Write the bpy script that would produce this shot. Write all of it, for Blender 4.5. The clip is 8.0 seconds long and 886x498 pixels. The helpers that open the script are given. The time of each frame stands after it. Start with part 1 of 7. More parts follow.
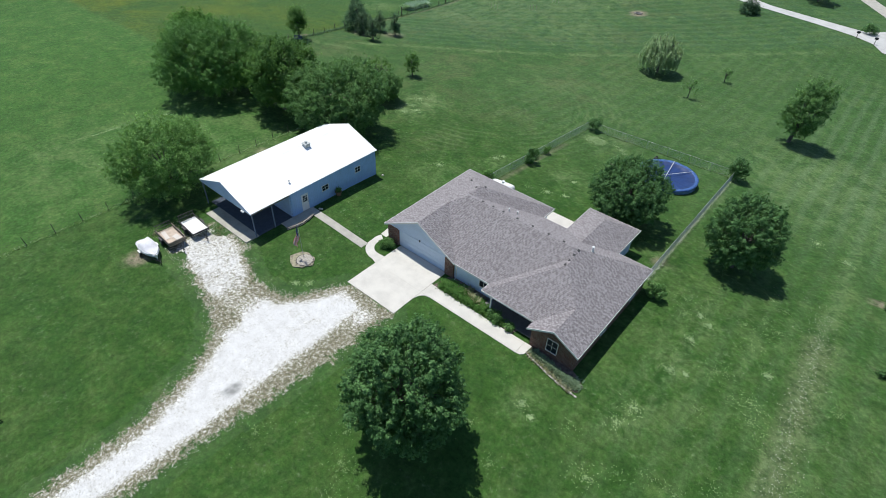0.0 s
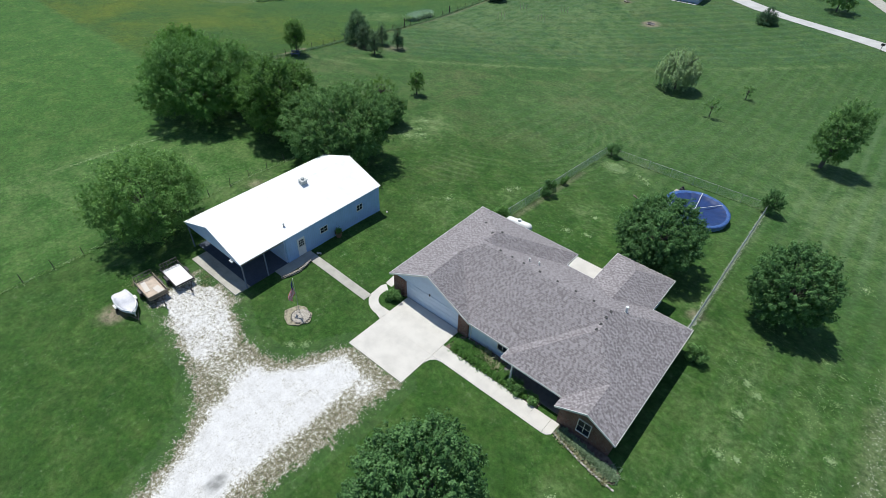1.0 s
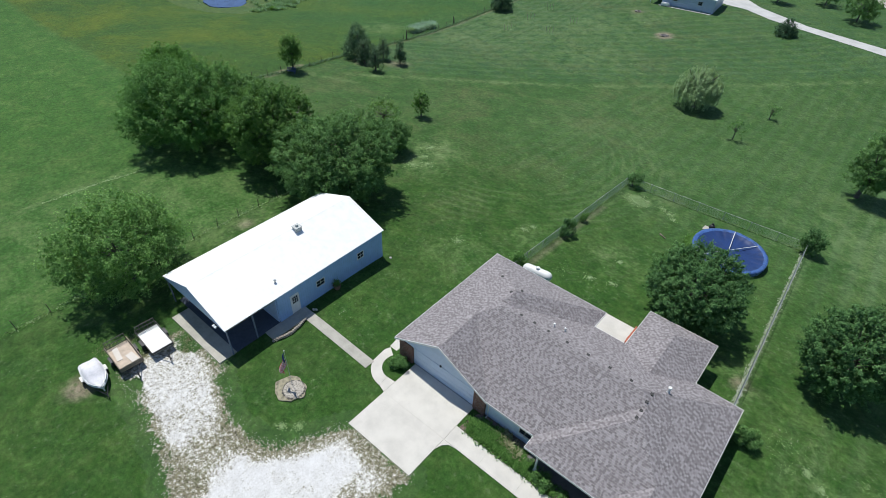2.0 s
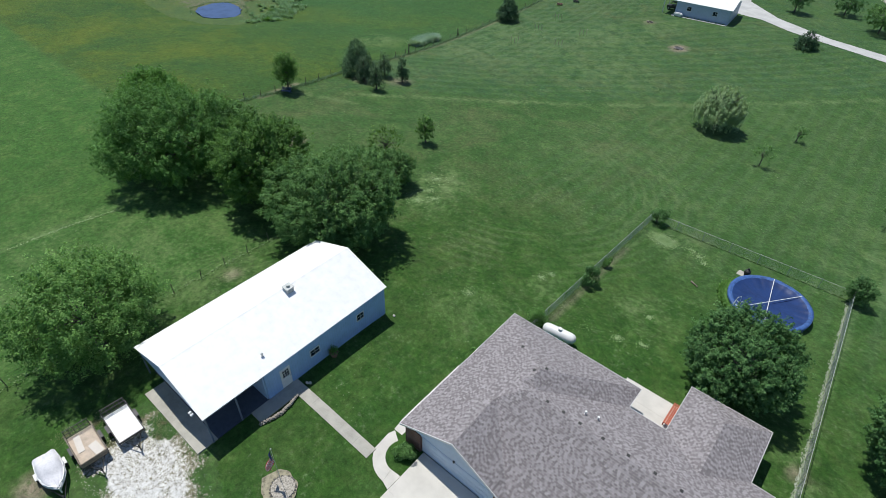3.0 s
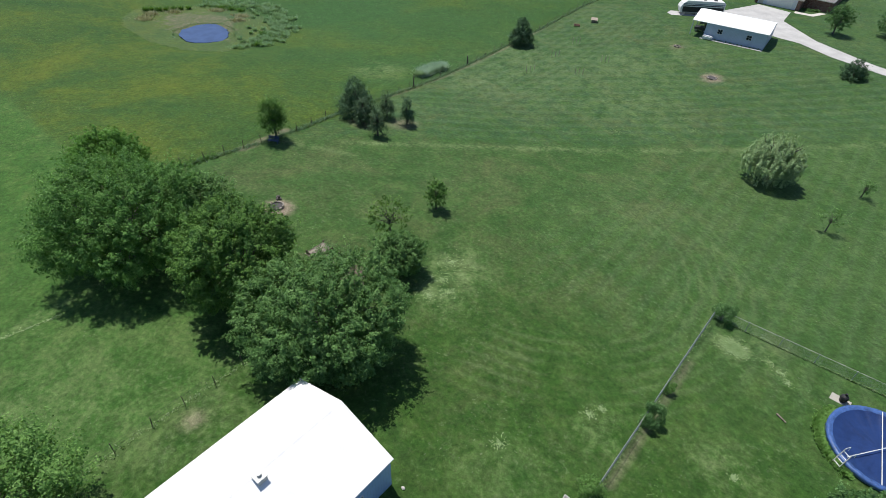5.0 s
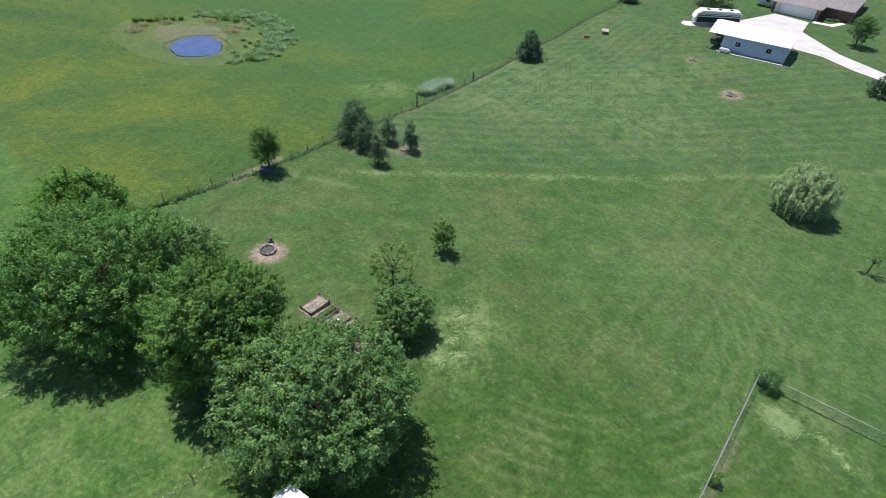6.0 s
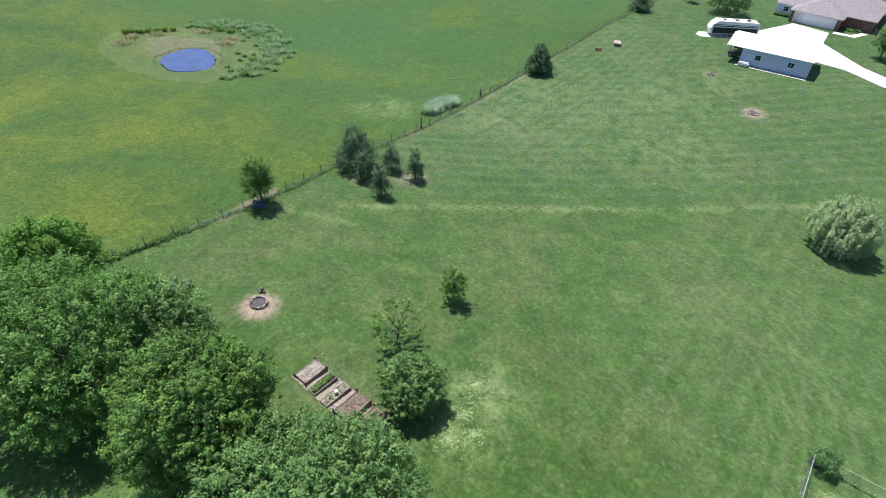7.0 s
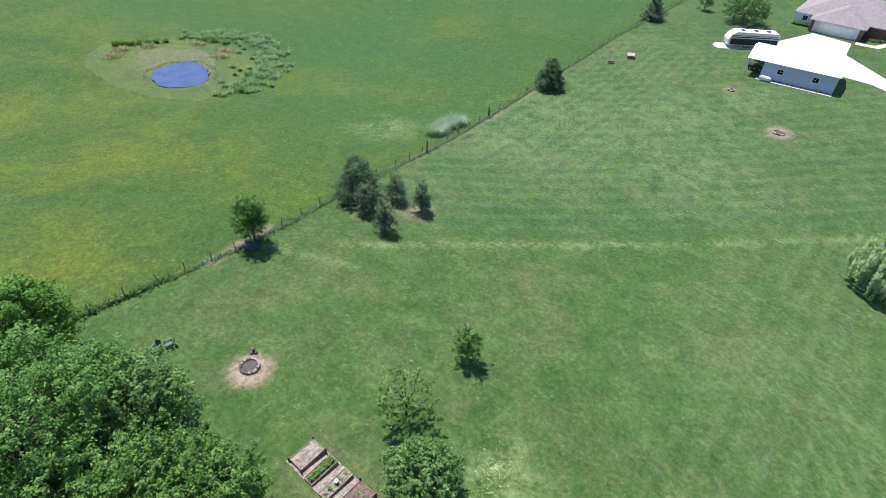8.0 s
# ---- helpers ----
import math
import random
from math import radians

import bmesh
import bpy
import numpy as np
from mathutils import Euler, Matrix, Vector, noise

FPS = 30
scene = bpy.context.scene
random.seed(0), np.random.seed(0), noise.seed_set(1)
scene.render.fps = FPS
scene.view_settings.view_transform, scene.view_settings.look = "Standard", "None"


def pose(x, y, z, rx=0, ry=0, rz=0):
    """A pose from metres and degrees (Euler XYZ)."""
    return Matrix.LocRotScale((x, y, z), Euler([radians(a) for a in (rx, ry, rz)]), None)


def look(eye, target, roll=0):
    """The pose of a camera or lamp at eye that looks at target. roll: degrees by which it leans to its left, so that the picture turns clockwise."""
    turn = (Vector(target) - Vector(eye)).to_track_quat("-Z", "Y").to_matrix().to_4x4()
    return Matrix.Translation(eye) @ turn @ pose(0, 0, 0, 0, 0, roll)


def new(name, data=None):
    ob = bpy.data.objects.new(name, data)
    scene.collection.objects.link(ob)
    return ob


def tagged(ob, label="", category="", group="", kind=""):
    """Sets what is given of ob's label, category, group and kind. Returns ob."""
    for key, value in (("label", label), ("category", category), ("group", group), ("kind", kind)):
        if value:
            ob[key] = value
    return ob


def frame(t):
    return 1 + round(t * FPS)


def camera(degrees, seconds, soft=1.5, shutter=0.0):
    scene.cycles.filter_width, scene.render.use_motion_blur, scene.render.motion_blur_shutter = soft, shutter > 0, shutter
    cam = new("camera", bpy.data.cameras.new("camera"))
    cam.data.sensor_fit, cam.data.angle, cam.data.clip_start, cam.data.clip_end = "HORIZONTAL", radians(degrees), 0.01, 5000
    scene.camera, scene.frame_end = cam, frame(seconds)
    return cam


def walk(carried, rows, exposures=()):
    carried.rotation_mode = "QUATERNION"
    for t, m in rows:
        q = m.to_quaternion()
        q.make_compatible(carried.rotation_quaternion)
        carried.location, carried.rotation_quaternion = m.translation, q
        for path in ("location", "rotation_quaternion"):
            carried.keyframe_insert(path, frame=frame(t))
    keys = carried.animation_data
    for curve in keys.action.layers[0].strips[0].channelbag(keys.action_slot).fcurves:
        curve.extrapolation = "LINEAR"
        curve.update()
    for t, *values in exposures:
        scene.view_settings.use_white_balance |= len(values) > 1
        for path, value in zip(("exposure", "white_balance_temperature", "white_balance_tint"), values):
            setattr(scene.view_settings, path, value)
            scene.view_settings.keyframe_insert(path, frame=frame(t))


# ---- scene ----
cam = camera(78.0, 8.0, soft=0.65)
ROWS = [
    (0.0, 1.916, -5.369, 35.620, 49.735, -1.639, 40.574),
    (0.5, -0.896, -2.998, 35.543, 49.784, -1.661, 40.546),
    (1.0, -3.708, -0.560, 35.485, 49.828, -1.681, 40.520),
    (1.5, -6.519, 1.935, 35.446, 49.867, -1.697, 40.495),
    (2.0, -9.328, 4.477, 35.424, 49.901, -1.711, 40.473),
    (2.5, -12.133, 7.056, 35.416, 49.930, -1.722, 40.452),
    (3.0, -14.935, 9.663, 35.421, 49.955, -1.730, 40.433),
    (3.5, -17.731, 12.289, 35.438, 49.974, -1.735, 40.417),
    (4.0, -20.522, 14.922, 35.464, 49.989, -1.738, 40.402),
    (4.5, -23.306, 17.555, 35.498, 49.999, -1.737, 40.388),
    (5.0, -26.081, 20.176, 35.538, 50.005, -1.734, 40.377),
    (5.5, -28.848, 22.777, 35.582, 50.005, -1.728, 40.368),
    (6.0, -31.605, 25.347, 35.629, 50.001, -1.719, 40.360),
    (6.5, -34.351, 27.877, 35.676, 49.992, -1.708, 40.355),
    (7.0, -37.086, 30.357, 35.723, 49.978, -1.694, 40.351),
    (7.5, -39.807, 32.777, 35.766, 49.960, -1.677, 40.349),
    (8.0, -42.515, 35.128, 35.806, 49.936, -1.657, 40.349),
]
walk(cam, [(t, pose(x, y, z, rx, ry, rz)) for t, x, y, z, rx, ry, rz in ROWS],
     [(0, 0.04, 6300, 7), (1.0, 0.01, 6300, 7), (2.5, -0.09, 6300, 7), (3.5, -0.11, 6400, 7.5), (4.2, -0.08, 6500, 8.5), (5.5, 0.15, 6600, 13), (6.5, 0.56, 6540, 19), (8.0, 0.67, 6480, 19)])

# ---- world, sun ----
SUN_WAY = Vector((-0.39, 0.12, 1.0)).normalized()
world = bpy.data.worlds.new("sky")
scene.world = world
world.use_nodes = True
wt = world.node_tree
sky = wt.nodes.new("ShaderNodeTexSky")
sky.sky_type = "NISHITA"
sky.sun_disc = False
sky.sun_elevation = math.asin(SUN_WAY.z)
sky.sun_rotation = radians(287)
sky.altitude = 200
sky.ozone_density = 3.0
sky.dust_density = 0.4
wt.links.new(sky.outputs[0], wt.nodes["Background"].inputs[0])
wt.nodes["Background"].inputs[1].default_value = 0.095
sun = new("sun", bpy.data.lights.new("sun", "SUN"))
sun.data.energy, sun.data.angle, sun.data.color = 4.3, radians(0.6), (1.0, 0.96, 0.9)
sun.matrix_world = look(SUN_WAY * 100, (0, 0, 0))


# ---- terrain ----
def smooth(v, a, b):
    s = np.clip((np.asarray(v, float) - a) / (b - a), 0, 1)
    return s * s * (3 - 2 * s)


POND_LEVEL = -6.75


def land(x, y):
    """Height of the ground: level round the house, falling to the north and to the pond."""
    x, y = np.asarray(x, float), np.asarray(y, float)
    hump = 0.4 * np.exp(-(((x + 44) / 11) ** 2 + ((y - 22) / 14) ** 2) ** 2)
    pond = -0.6 * np.exp(-(((x + 144) / 5.8) ** 2 + ((y - 80) / 5.4) ** 2) ** 3)
    shore = 1 - smooth(np.hypot((x + 144) / 1.15, y - 80), 6.5, 19)
    dip = -0.3 * smooth(y, 36, 52) * (1 - smooth(y, 70, 100)) * smooth(x, -52, -28)
    slope = -6.0 * smooth(y, 27, 112) + dip - 2.5 * smooth(-x, 90, 150) + 1.2 * smooth(y, 130, 155) + hump
    return slope * (1 - shore) + (POND_LEVEL + 0.03) * shore + pond


def gz(x, y):
    return float(land(x, y))


# ---- node helpers ----
def tree_of(name):
    m = bpy.data.materials.new(name)
    m.use_nodes = True
    return m, m.node_tree, m.node_tree.nodes["Principled BSDF"]


def put(nt, socket, value):
    if isinstance(value, bpy.types.NodeSocket):
        nt.links.new(value, socket)
    elif value is not None:
        if socket.type == "RGBA" and len(value) == 3:
            value = (*value, 1)
        socket.default_value = value


def place(nt):
    for n in nt.nodes:
        if n.bl_idname == "ShaderNodeNewGeometry":
            return n.outputs["Position"]
    return nt.nodes.new("ShaderNodeNewGeometry").outputs["Position"]


def grain(nt, scale, detail=3.0, rough=0.55, distort=0.0, where=None):
    n = nt.nodes.new("ShaderNodeTexNoise")
    put(nt, n.inputs["Vector"], where or place(nt))
    n.inputs["Scale"].default_value, n.inputs["Detail"].default_value = scale, detail
    n.inputs["Roughness"].default_value, n.inputs["Distortion"].default_value = rough, distort
    return n.outputs[0]


def ramp(nt, fac, stops):
    n = nt.nodes.new("ShaderNodeValToRGB")
    put(nt, n.inputs[0], fac)
    while len(n.color_ramp.elements) < len(stops):
        n.color_ramp.elements.new(0.5)
    for e, (p, c) in zip(n.color_ramp.elements, stops):
        e.position, e.color = p, (*c, 1) if len(c) == 3 else c
    return n.outputs[0]


def span(nt, fac, a, b, c=0.0, d=1.0):
    n = nt.nodes.new("ShaderNodeMapRange")
    for k, v in enumerate((fac, a, b, c, d)):
        put(nt, n.inputs[k], v)
    return n.outputs[0]


def blend(nt, fac, a, b, kind="MIX"):
    n = nt.nodes.new("ShaderNodeMix")
    n.data_type, n.blend_type = "RGBA", kind
    put(nt, n.inputs[0], fac), put(nt, n.inputs[6], a), put(nt, n.inputs[7], b)
    return n.outputs[2]


def calc(nt, kind, a, b=None):
    n = nt.nodes.new("ShaderNodeMath")
    n.operation = kind
    put(nt, n.inputs[0], a), put(nt, n.inputs[1], b)
    return n.outputs[0]


def attribute(nt, name):
    n = nt.nodes.new("ShaderNodeAttribute")
    n.attribute_name = name
    return n.outputs["Fac"]


def relief(nt, bsdf, height, strength, distance=0.02):
    n = nt.nodes.new("ShaderNodeBump")
    n.inputs["Strength"].default_value, n.inputs["Distance"].default_value = strength, distance
    put(nt, n.inputs["Height"], height)
    nt.links.new(n.outputs[0], bsdf.inputs["Normal"])


def plain(name, color, rough=0.6, metal=0.0, vary=0.12, scale=3.0, fine=40.0, bump=0.15, coat=0.0):
    """A surface of one colour with stains and grain at two scales."""
    m, nt, b = tree_of(name)
    dark = tuple(c * (1 - 2 * vary) for c in color)
    light = tuple(min(1, c * (1 + vary)) for c in color)
    mid = blend(nt, 0.35, grain(nt, scale, 4), grain(nt, fine, 3))
    col = ramp(nt, mid, [(0.3, dark), (0.55, color), (0.75, light)])
    put(nt, b.inputs["Base Color"], col)
    b.inputs["Roughness"].default_value, b.inputs["Metallic"].default_value = rough, metal
    b.inputs["Coat Weight"].default_value = coat
    if bump:
        relief(nt, b, grain(nt, fine, 3), bump, 0.01)
    return m


def lawn_color(nt):
    """Grass: mown lawn, meadow, pasture, dry and bare patches."""
    big, mid, low, fine = grain(nt, 0.045, 5, 0.6), grain(nt, 0.32, 6, 0.68, 0.6), grain(nt, 2.2, 5, 0.7), grain(nt, 14, 4, 0.7)
    base = ramp(nt, mid, [(0.3, (0.032, 0.083, 0.020)), (0.5, (0.047, 0.107, 0.027)), (0.72, (0.080, 0.141, 0.041))])
    base = blend(nt, span(nt, big, 0.42, 0.68, 0, 0.5), base, (0.084, 0.146, 0.047))
    lush = ramp(nt, blend(nt, 0.4, mid, grain(nt, 1.1, 5, 0.65)), [(0.3, (0.021, 0.064, 0.009)), (0.48, (0.034, 0.088, 0.014)), (0.62, (0.060, 0.116, 0.025)), (0.78, (0.100, 0.142, 0.044))])
    base = blend(nt, attribute(nt, "lush"), base, lush)
    dry = calc(nt, "MULTIPLY", span(nt, blend(nt, 0.3, grain(nt, 0.11, 6, 0.68, 0.8), low), 0.47, 0.65), attribute(nt, "parched"))
    base = blend(nt, dry, base, (0.118, 0.128, 0.056))
    cool = calc(nt, "MULTIPLY", span(nt, grain(nt, 0.5, 5, 0.7, 0.5), 0.42, 0.68), attribute(nt, "cool"))
    base = blend(nt, cool, base, (0.034, 0.092, 0.044))
    meadow = ramp(nt, blend(nt, 0.45, grain(nt, 0.035, 5, 0.6, 1.0), blend(nt, 0.4, mid, low)), [(0.38, (0.030, 0.084, 0.020)), (0.48, (0.050, 0.102, 0.020)), (0.56, (0.074, 0.118, 0.018)), (0.68, (0.108, 0.138, 0.020))])
    far = span(nt, grain(nt, 0.03, 5, 0.6), 0.25, 0.55)
    meadow = blend(nt, calc(nt, "MULTIPLY", far, attribute(nt, "green")), meadow, (0.038, 0.102, 0.027))
    base = blend(nt, attribute(nt, "meadow"), base, meadow)
    pasture = ramp(nt, blend(nt, 0.4, mid, low), [(0.34, (0.034, 0.102, 0.019)), (0.5, (0.052, 0.126, 0.025)), (0.66, (0.092, 0.160, 0.040))])
    base = blend(nt, attribute(nt, "pasture"), base, pasture)
    # clover and pale tufts
    speck = calc(nt, "MULTIPLY", span(nt, low, 0.56, 0.68), span(nt, grain(nt, 0.25, 3), 0.45, 0.62))
    base = blend(nt, calc(nt, "MULTIPLY", speck, 0.5), base, (0.14, 0.20, 0.095))
    daisy = calc(nt, "MULTIPLY", span(nt, grain(nt, 4.5, 3, 0.6), 0.66, 0.72), span(nt, grain(nt, 0.18, 3), 0.5, 0.65))
    base = blend(nt, calc(nt, "MULTIPLY", daisy, 0.7), base, (0.34, 0.38, 0.26))
    pale = calc(nt, "MULTIPLY", attribute(nt, "pale"), span(nt, blend(nt, 0.6, low, mid), 0.42, 0.6))
    base = blend(nt, pale, base, (0.165, 0.235, 0.095))
    dirt = calc(nt, "MULTIPLY", attribute(nt, "dirt"), span(nt, low, 0.25, 0.5))
    base = blend(nt, dirt, base, blend(nt, fine, (0.20, 0.155, 0.11), (0.36, 0.30, 0.235)))
    # mowing stripes
    for name, turn, size in (("stripe_a", 90, 2.1), ("stripe_b", 47, 2.6)):
        mp = nt.nodes.new("ShaderNodeMapping")
        nt.links.new(place(nt), mp.inputs["Vector"])
        mp.inputs["Rotation"].default_value = (0, 0, radians(-turn))
        w = nt.nodes.new("ShaderNodeTexWave")
        w.bands_direction = "Y"
        nt.links.new(mp.outputs[0], w.inputs["Vector"])
        w.inputs["Scale"].default_value, w.inputs["Distortion"].default_value = 0.314 / size, 1.8
        w.inputs["Detail"].default_value, w.inputs["Detail Scale"].default_value = 3, 0.4
        base = blend(nt, calc(nt, "MULTIPLY", attribute(nt, name), span(nt, calc(nt, "ADD", w.outputs["Fac"], span(nt, blend(nt, 0.5, low, mid), 0.35, 0.65, -0.35, 0.35)), 0.3, 0.9)), base, (0.118, 0.180, 0.092))
    sep = nt.nodes.new("ShaderNodeVectorMath")
    sep.operation = "DISTANCE"
    put(nt, sep.inputs[0], place(nt))
    sep.inputs[1].default_value = (-47.0, 64.0, -2.5)
    ringed = calc(nt, "SINE", calc(nt, "ADD", calc(nt, "MULTIPLY", sep.outputs["Value"], 4.8), calc(nt, "MULTIPLY", grain(nt, 0.4, 3), 6.0)))
    base = blend(nt, calc(nt, "MULTIPLY", calc(nt, "MULTIPLY", attribute(nt, "stripe_c"), span(nt, grain(nt, 0.16, 3), 0.36, 0.58)), span(nt, ringed, -0.2, 1.0)), base, (0.12, 0.175, 0.07))
    tone = span(nt, blend(nt, 0.35, fine, grain(nt, 34, 2)), 0.3, 0.7, 0.6, 1.4)
    tone = blend(nt, 1.0, tone, span(nt, grain(nt, 2.6, 6, 0.82), 0.32, 0.68, 0.62, 1.38), "MULTIPLY")
    tone = blend(nt, 1.0, tone, span(nt, grain(nt, 0.8, 6, 0.75, 1.2), 0.32, 0.68, 0.76, 1.24), "MULTIPLY")
    base = blend(nt, 1.0, base, tone, "MULTIPLY")
    return base, blend(nt, 0.5, fine, low)


def lawn_material():
    m, nt, b = tree_of("lawn")
    col, bump = lawn_color(nt)
    put(nt, b.inputs["Base Color"], col)
    b.inputs["Roughness"].default_value = 0.9
    b.inputs["Specular IOR Level"].default_value = 0.2
    relief(nt, b, bump, 0.55, 0.12)
    return m


def gravel_material():
    """Crushed white limestone that thins out into the grass towards its edge."""
    m, nt, b = tree_of("gravel")
    grass, bump = lawn_color(nt)
    inside, traffic = attribute(nt, "inside"), attribute(nt, "traffic")
    lumps = calc(nt, "ADD", blend(nt, 0.4, grain(nt, 3.6, 5, 0.75), grain(nt, 11, 4, 0.75)), span(nt, traffic, 0.0, 0.9, -0.04, 0.03))
    stone = ramp(nt, lumps, [(0.41, (0.06, 0.055, 0.03)), (0.465, (0.20, 0.18, 0.125)), (0.51, (0.50, 0.475, 0.415)), (0.57, (0.80, 0.79, 0.765))])
    dust = ramp(nt, blend(nt, 0.5, grain(nt, 1.1, 6, 0.75), grain(nt, 9, 4, 0.75)), [(0.34, (0.47, 0.455, 0.435)), (0.46, (0.60, 0.59, 0.58)), (0.6, (0.72, 0.715, 0.71))])
    worn = span(nt, calc(nt, "ADD", traffic, span(nt, blend(nt, 0.6, grain(nt, 0.7, 6, 0.7, 0.6), grain(nt, 5.5, 6, 0.82)), 0.36, 0.64, -0.5, 0.5)), 0.5, 1.04)
    stone = blend(nt, worn, stone, dust)
    stone = blend(nt, calc(nt, "MULTIPLY", attribute(nt, "stain"), span(nt, grain(nt, 2.0, 4), 0.3, 0.6, 0.5, 1.0)), stone, (0.25, 0.25, 0.24))
    bits = span(nt, calc(nt, "ADD", grain(nt, 6.5, 5, 0.78), calc(nt, "MULTIPLY", worn, 0.3)), 0.43, 0.53)
    bare = calc(nt, "ADD", inside, span(nt, blend(nt, 0.45, grain(nt, 0.9, 4, 0.65), grain(nt, 5, 4, 0.7)), 0.25, 0.75, -0.55, 0.55))
    col = blend(nt, span(nt, bare, 0.38, 0.52), grass, blend(nt, bits, blend(nt, grain(nt, 1.3, 4), (0.10, 0.13, 0.06), (0.26, 0.22, 0.14)), stone))
    put(nt, b.inputs["Base Color"], col)
    b.inputs["Roughness"].default_value = 0.92
    relief(nt, b, blend(nt, 0.5, bump, grain(nt, 18, 4, 0.7)), 0.7, 0.05)
    return m


def leaf_material(name, dark, light, dull=0.0):
    m, nt, b = tree_of(name)
    put(nt, b.inputs["Base Color"], blend(nt, span(nt, grain(nt, 0.9, 3), 0.3, 0.7, 0, 0.5), ramp(nt, attribute(nt, "tone"), [(0.1, dark), (0.5, tuple((p + q) / 2 for p, q in zip(dark, light))), (0.85, light)]), dark))
    b.inputs["Roughness"].default_value = 0.5 + dull
    b.inputs["Specular IOR Level"].default_value = 0.15
    thin = nt.nodes.new("ShaderNodeBsdfTranslucent")
    thin.inputs[0].default_value = (light[0] * 1.3, light[1] * 1.4, light[2] * 0.7, 1)
    mix = nt.nodes.new("ShaderNodeMixShader")
    mix.inputs[0].default_value = 0.15
    nt.links.new(b.outputs[0], mix.inputs[1])
    nt.links.new(thin.outputs[0], mix.inputs[2])
    nt.links.new(mix.outputs[0], nt.nodes["Material Output"].inputs[0])
    return m


def shingle_material(name, dark, light):
    m, nt, b = tree_of(name)
    geo = nt.nodes.new("ShaderNodeNewGeometry")
    tab = ramp(nt, geo.outputs["Random Per Island"], [(0.0, dark), (0.6, tuple((p + q) / 2 for p, q in zip(dark, light))), (1.0, light)])
    tab = blend(nt, span(nt, grain(nt, 0.25, 3), 0.35, 0.7, 0, 0.12), tab, tuple(c * 1.2 for c in dark))
    put(nt, b.inputs["Base Color"], blend(nt, 1.0, tab, span(nt, grain(nt, 60, 3, 0.7), 0.3, 0.7, 0.8, 1.2), "MULTIPLY"))
    b.inputs["Roughness"].default_value = 0.9
    relief(nt, b, grain(nt, 80, 3, 0.7), 0.4, 0.01)
    return m


def brick_material():
    m, nt, b = tree_of("brick_wall")
    mp = nt.nodes.new("ShaderNodeMapping")
    co = nt.nodes.new("ShaderNodeSeparateXYZ")
    nt.links.new(place(nt), co.inputs[0])
    run = calc(nt, "ADD", co.outputs[0], co.outputs[1])
    cb = nt.nodes.new("ShaderNodeCombineXYZ")
    put(nt, cb.inputs[0], run), put(nt, cb.inputs[1], co.outputs[2])
    t = nt.nodes.new("ShaderNodeTexBrick")
    nt.links.new(cb.outputs[0], t.inputs["Vector"])
    t.inputs["Scale"].default_value = 1.0
    t.inputs["Brick Width"].default_value, t.inputs["Row Height"].default_value, t.inputs["Mortar Size"].default_value = 0.21, 0.075, 0.008
    put(nt, t.inputs["Color1"], (0.17, 0.065, 0.042)), put(nt, t.inputs["Color2"], (0.10, 0.042, 0.032)), put(nt, t.inputs["Mortar"], (0.26, 0.23, 0.20))
    put(nt, b.inputs["Base Color"], blend(nt, 1.0, t.outputs[0], span(nt, grain(nt, 3, 4), 0.3, 0.7, 0.75, 1.2), "MULTIPLY"))
    b.inputs["Roughness"].default_value = 0.85
    relief(nt, b, t.outputs[1], 0.4, -0.01)
    return m


def siding_material(name, color, pitch=0.2, axis=2, rough=0.55, seam=0.78):
    """Lapped boards or ribbed sheets: fine lines every pitch metres along an axis."""
    m, nt, b = tree_of(name)
    co = nt.nodes.new("ShaderNodeSeparateXYZ")
    nt.links.new(place(nt), co.inputs[0])
    step = calc(nt, "FRACT", calc(nt, "DIVIDE", co.outputs[axis], pitch))
    line = span(nt, step, 0.0, 0.12, seam, 1.0)
    dirt = span(nt, grain(nt, 1.4, 5, 0.6), 0.3, 0.7, 0.9, 1.03)
    put(nt, b.inputs["Base Color"], blend(nt, 1.0, blend(nt, 1.0, color, line, "MULTIPLY"), dirt, "MULTIPLY"))
    b.inputs["Roughness"].default_value = rough
    relief(nt, b, step, 0.5, 0.02)
    return m


def glass_material():
    m, nt, b = tree_of("window_glass")
    put(nt, b.inputs["Base Color"], (0.012, 0.018, 0.035))
    b.inputs["Roughness"].default_value = 0.06
    b.inputs["Specular IOR Level"].default_value = 0.25
    return m


LAWN, GRAVEL = lawn_material(), gravel_material()
# shade under the barn roof is put into this floor colour
FLOOR = plain("shade_dark_floor", (0.07, 0.085, 0.12), 0.9, vary=0.15)
CONCRETE = plain("concrete", (0.62, 0.59, 0.54), 0.85, vary=0.09, scale=0.8, fine=25, bump=0.2)
OLD_CONCRETE = plain("old_concrete", (0.44, 0.42, 0.37), 0.9, vary=0.14, scale=1.2, fine=25, bump=0.25)
SHINGLE = shingle_material("shingles", (0.166, 0.150, 0.154), (0.238, 0.216, 0.223))
SHINGLE_LIGHT = shingle_material("light_shingles", (0.262, 0.240, 0.248), (0.346, 0.320, 0.331))
FAR_WALL = siding_material("white_far_siding", (0.72, 0.75, 0.80), 0.2)
FAR_SHINGLE = shingle_material("far_shingles", (0.215, 0.200, 0.205), (0.300, 0.280, 0.288))
BRICK = brick_material()
# white siding with the blue of sky-lit shade put into its colour
SIDING = siding_material("sky_tinted_siding", (0.55, 0.66, 0.83), 0.2)
# blue skylight on the shaded barn walls is mixed into this sheet colour
SHEET = siding_material("shade_blue_sheet", (0.33, 0.50, 0.80), 0.23, axis=1, rough=0.4)
ROOF_SHEET = siding_material("white_roof_sheet", (0.93, 0.93, 0.93), 0.92, axis=1, rough=0.45, seam=0.996)
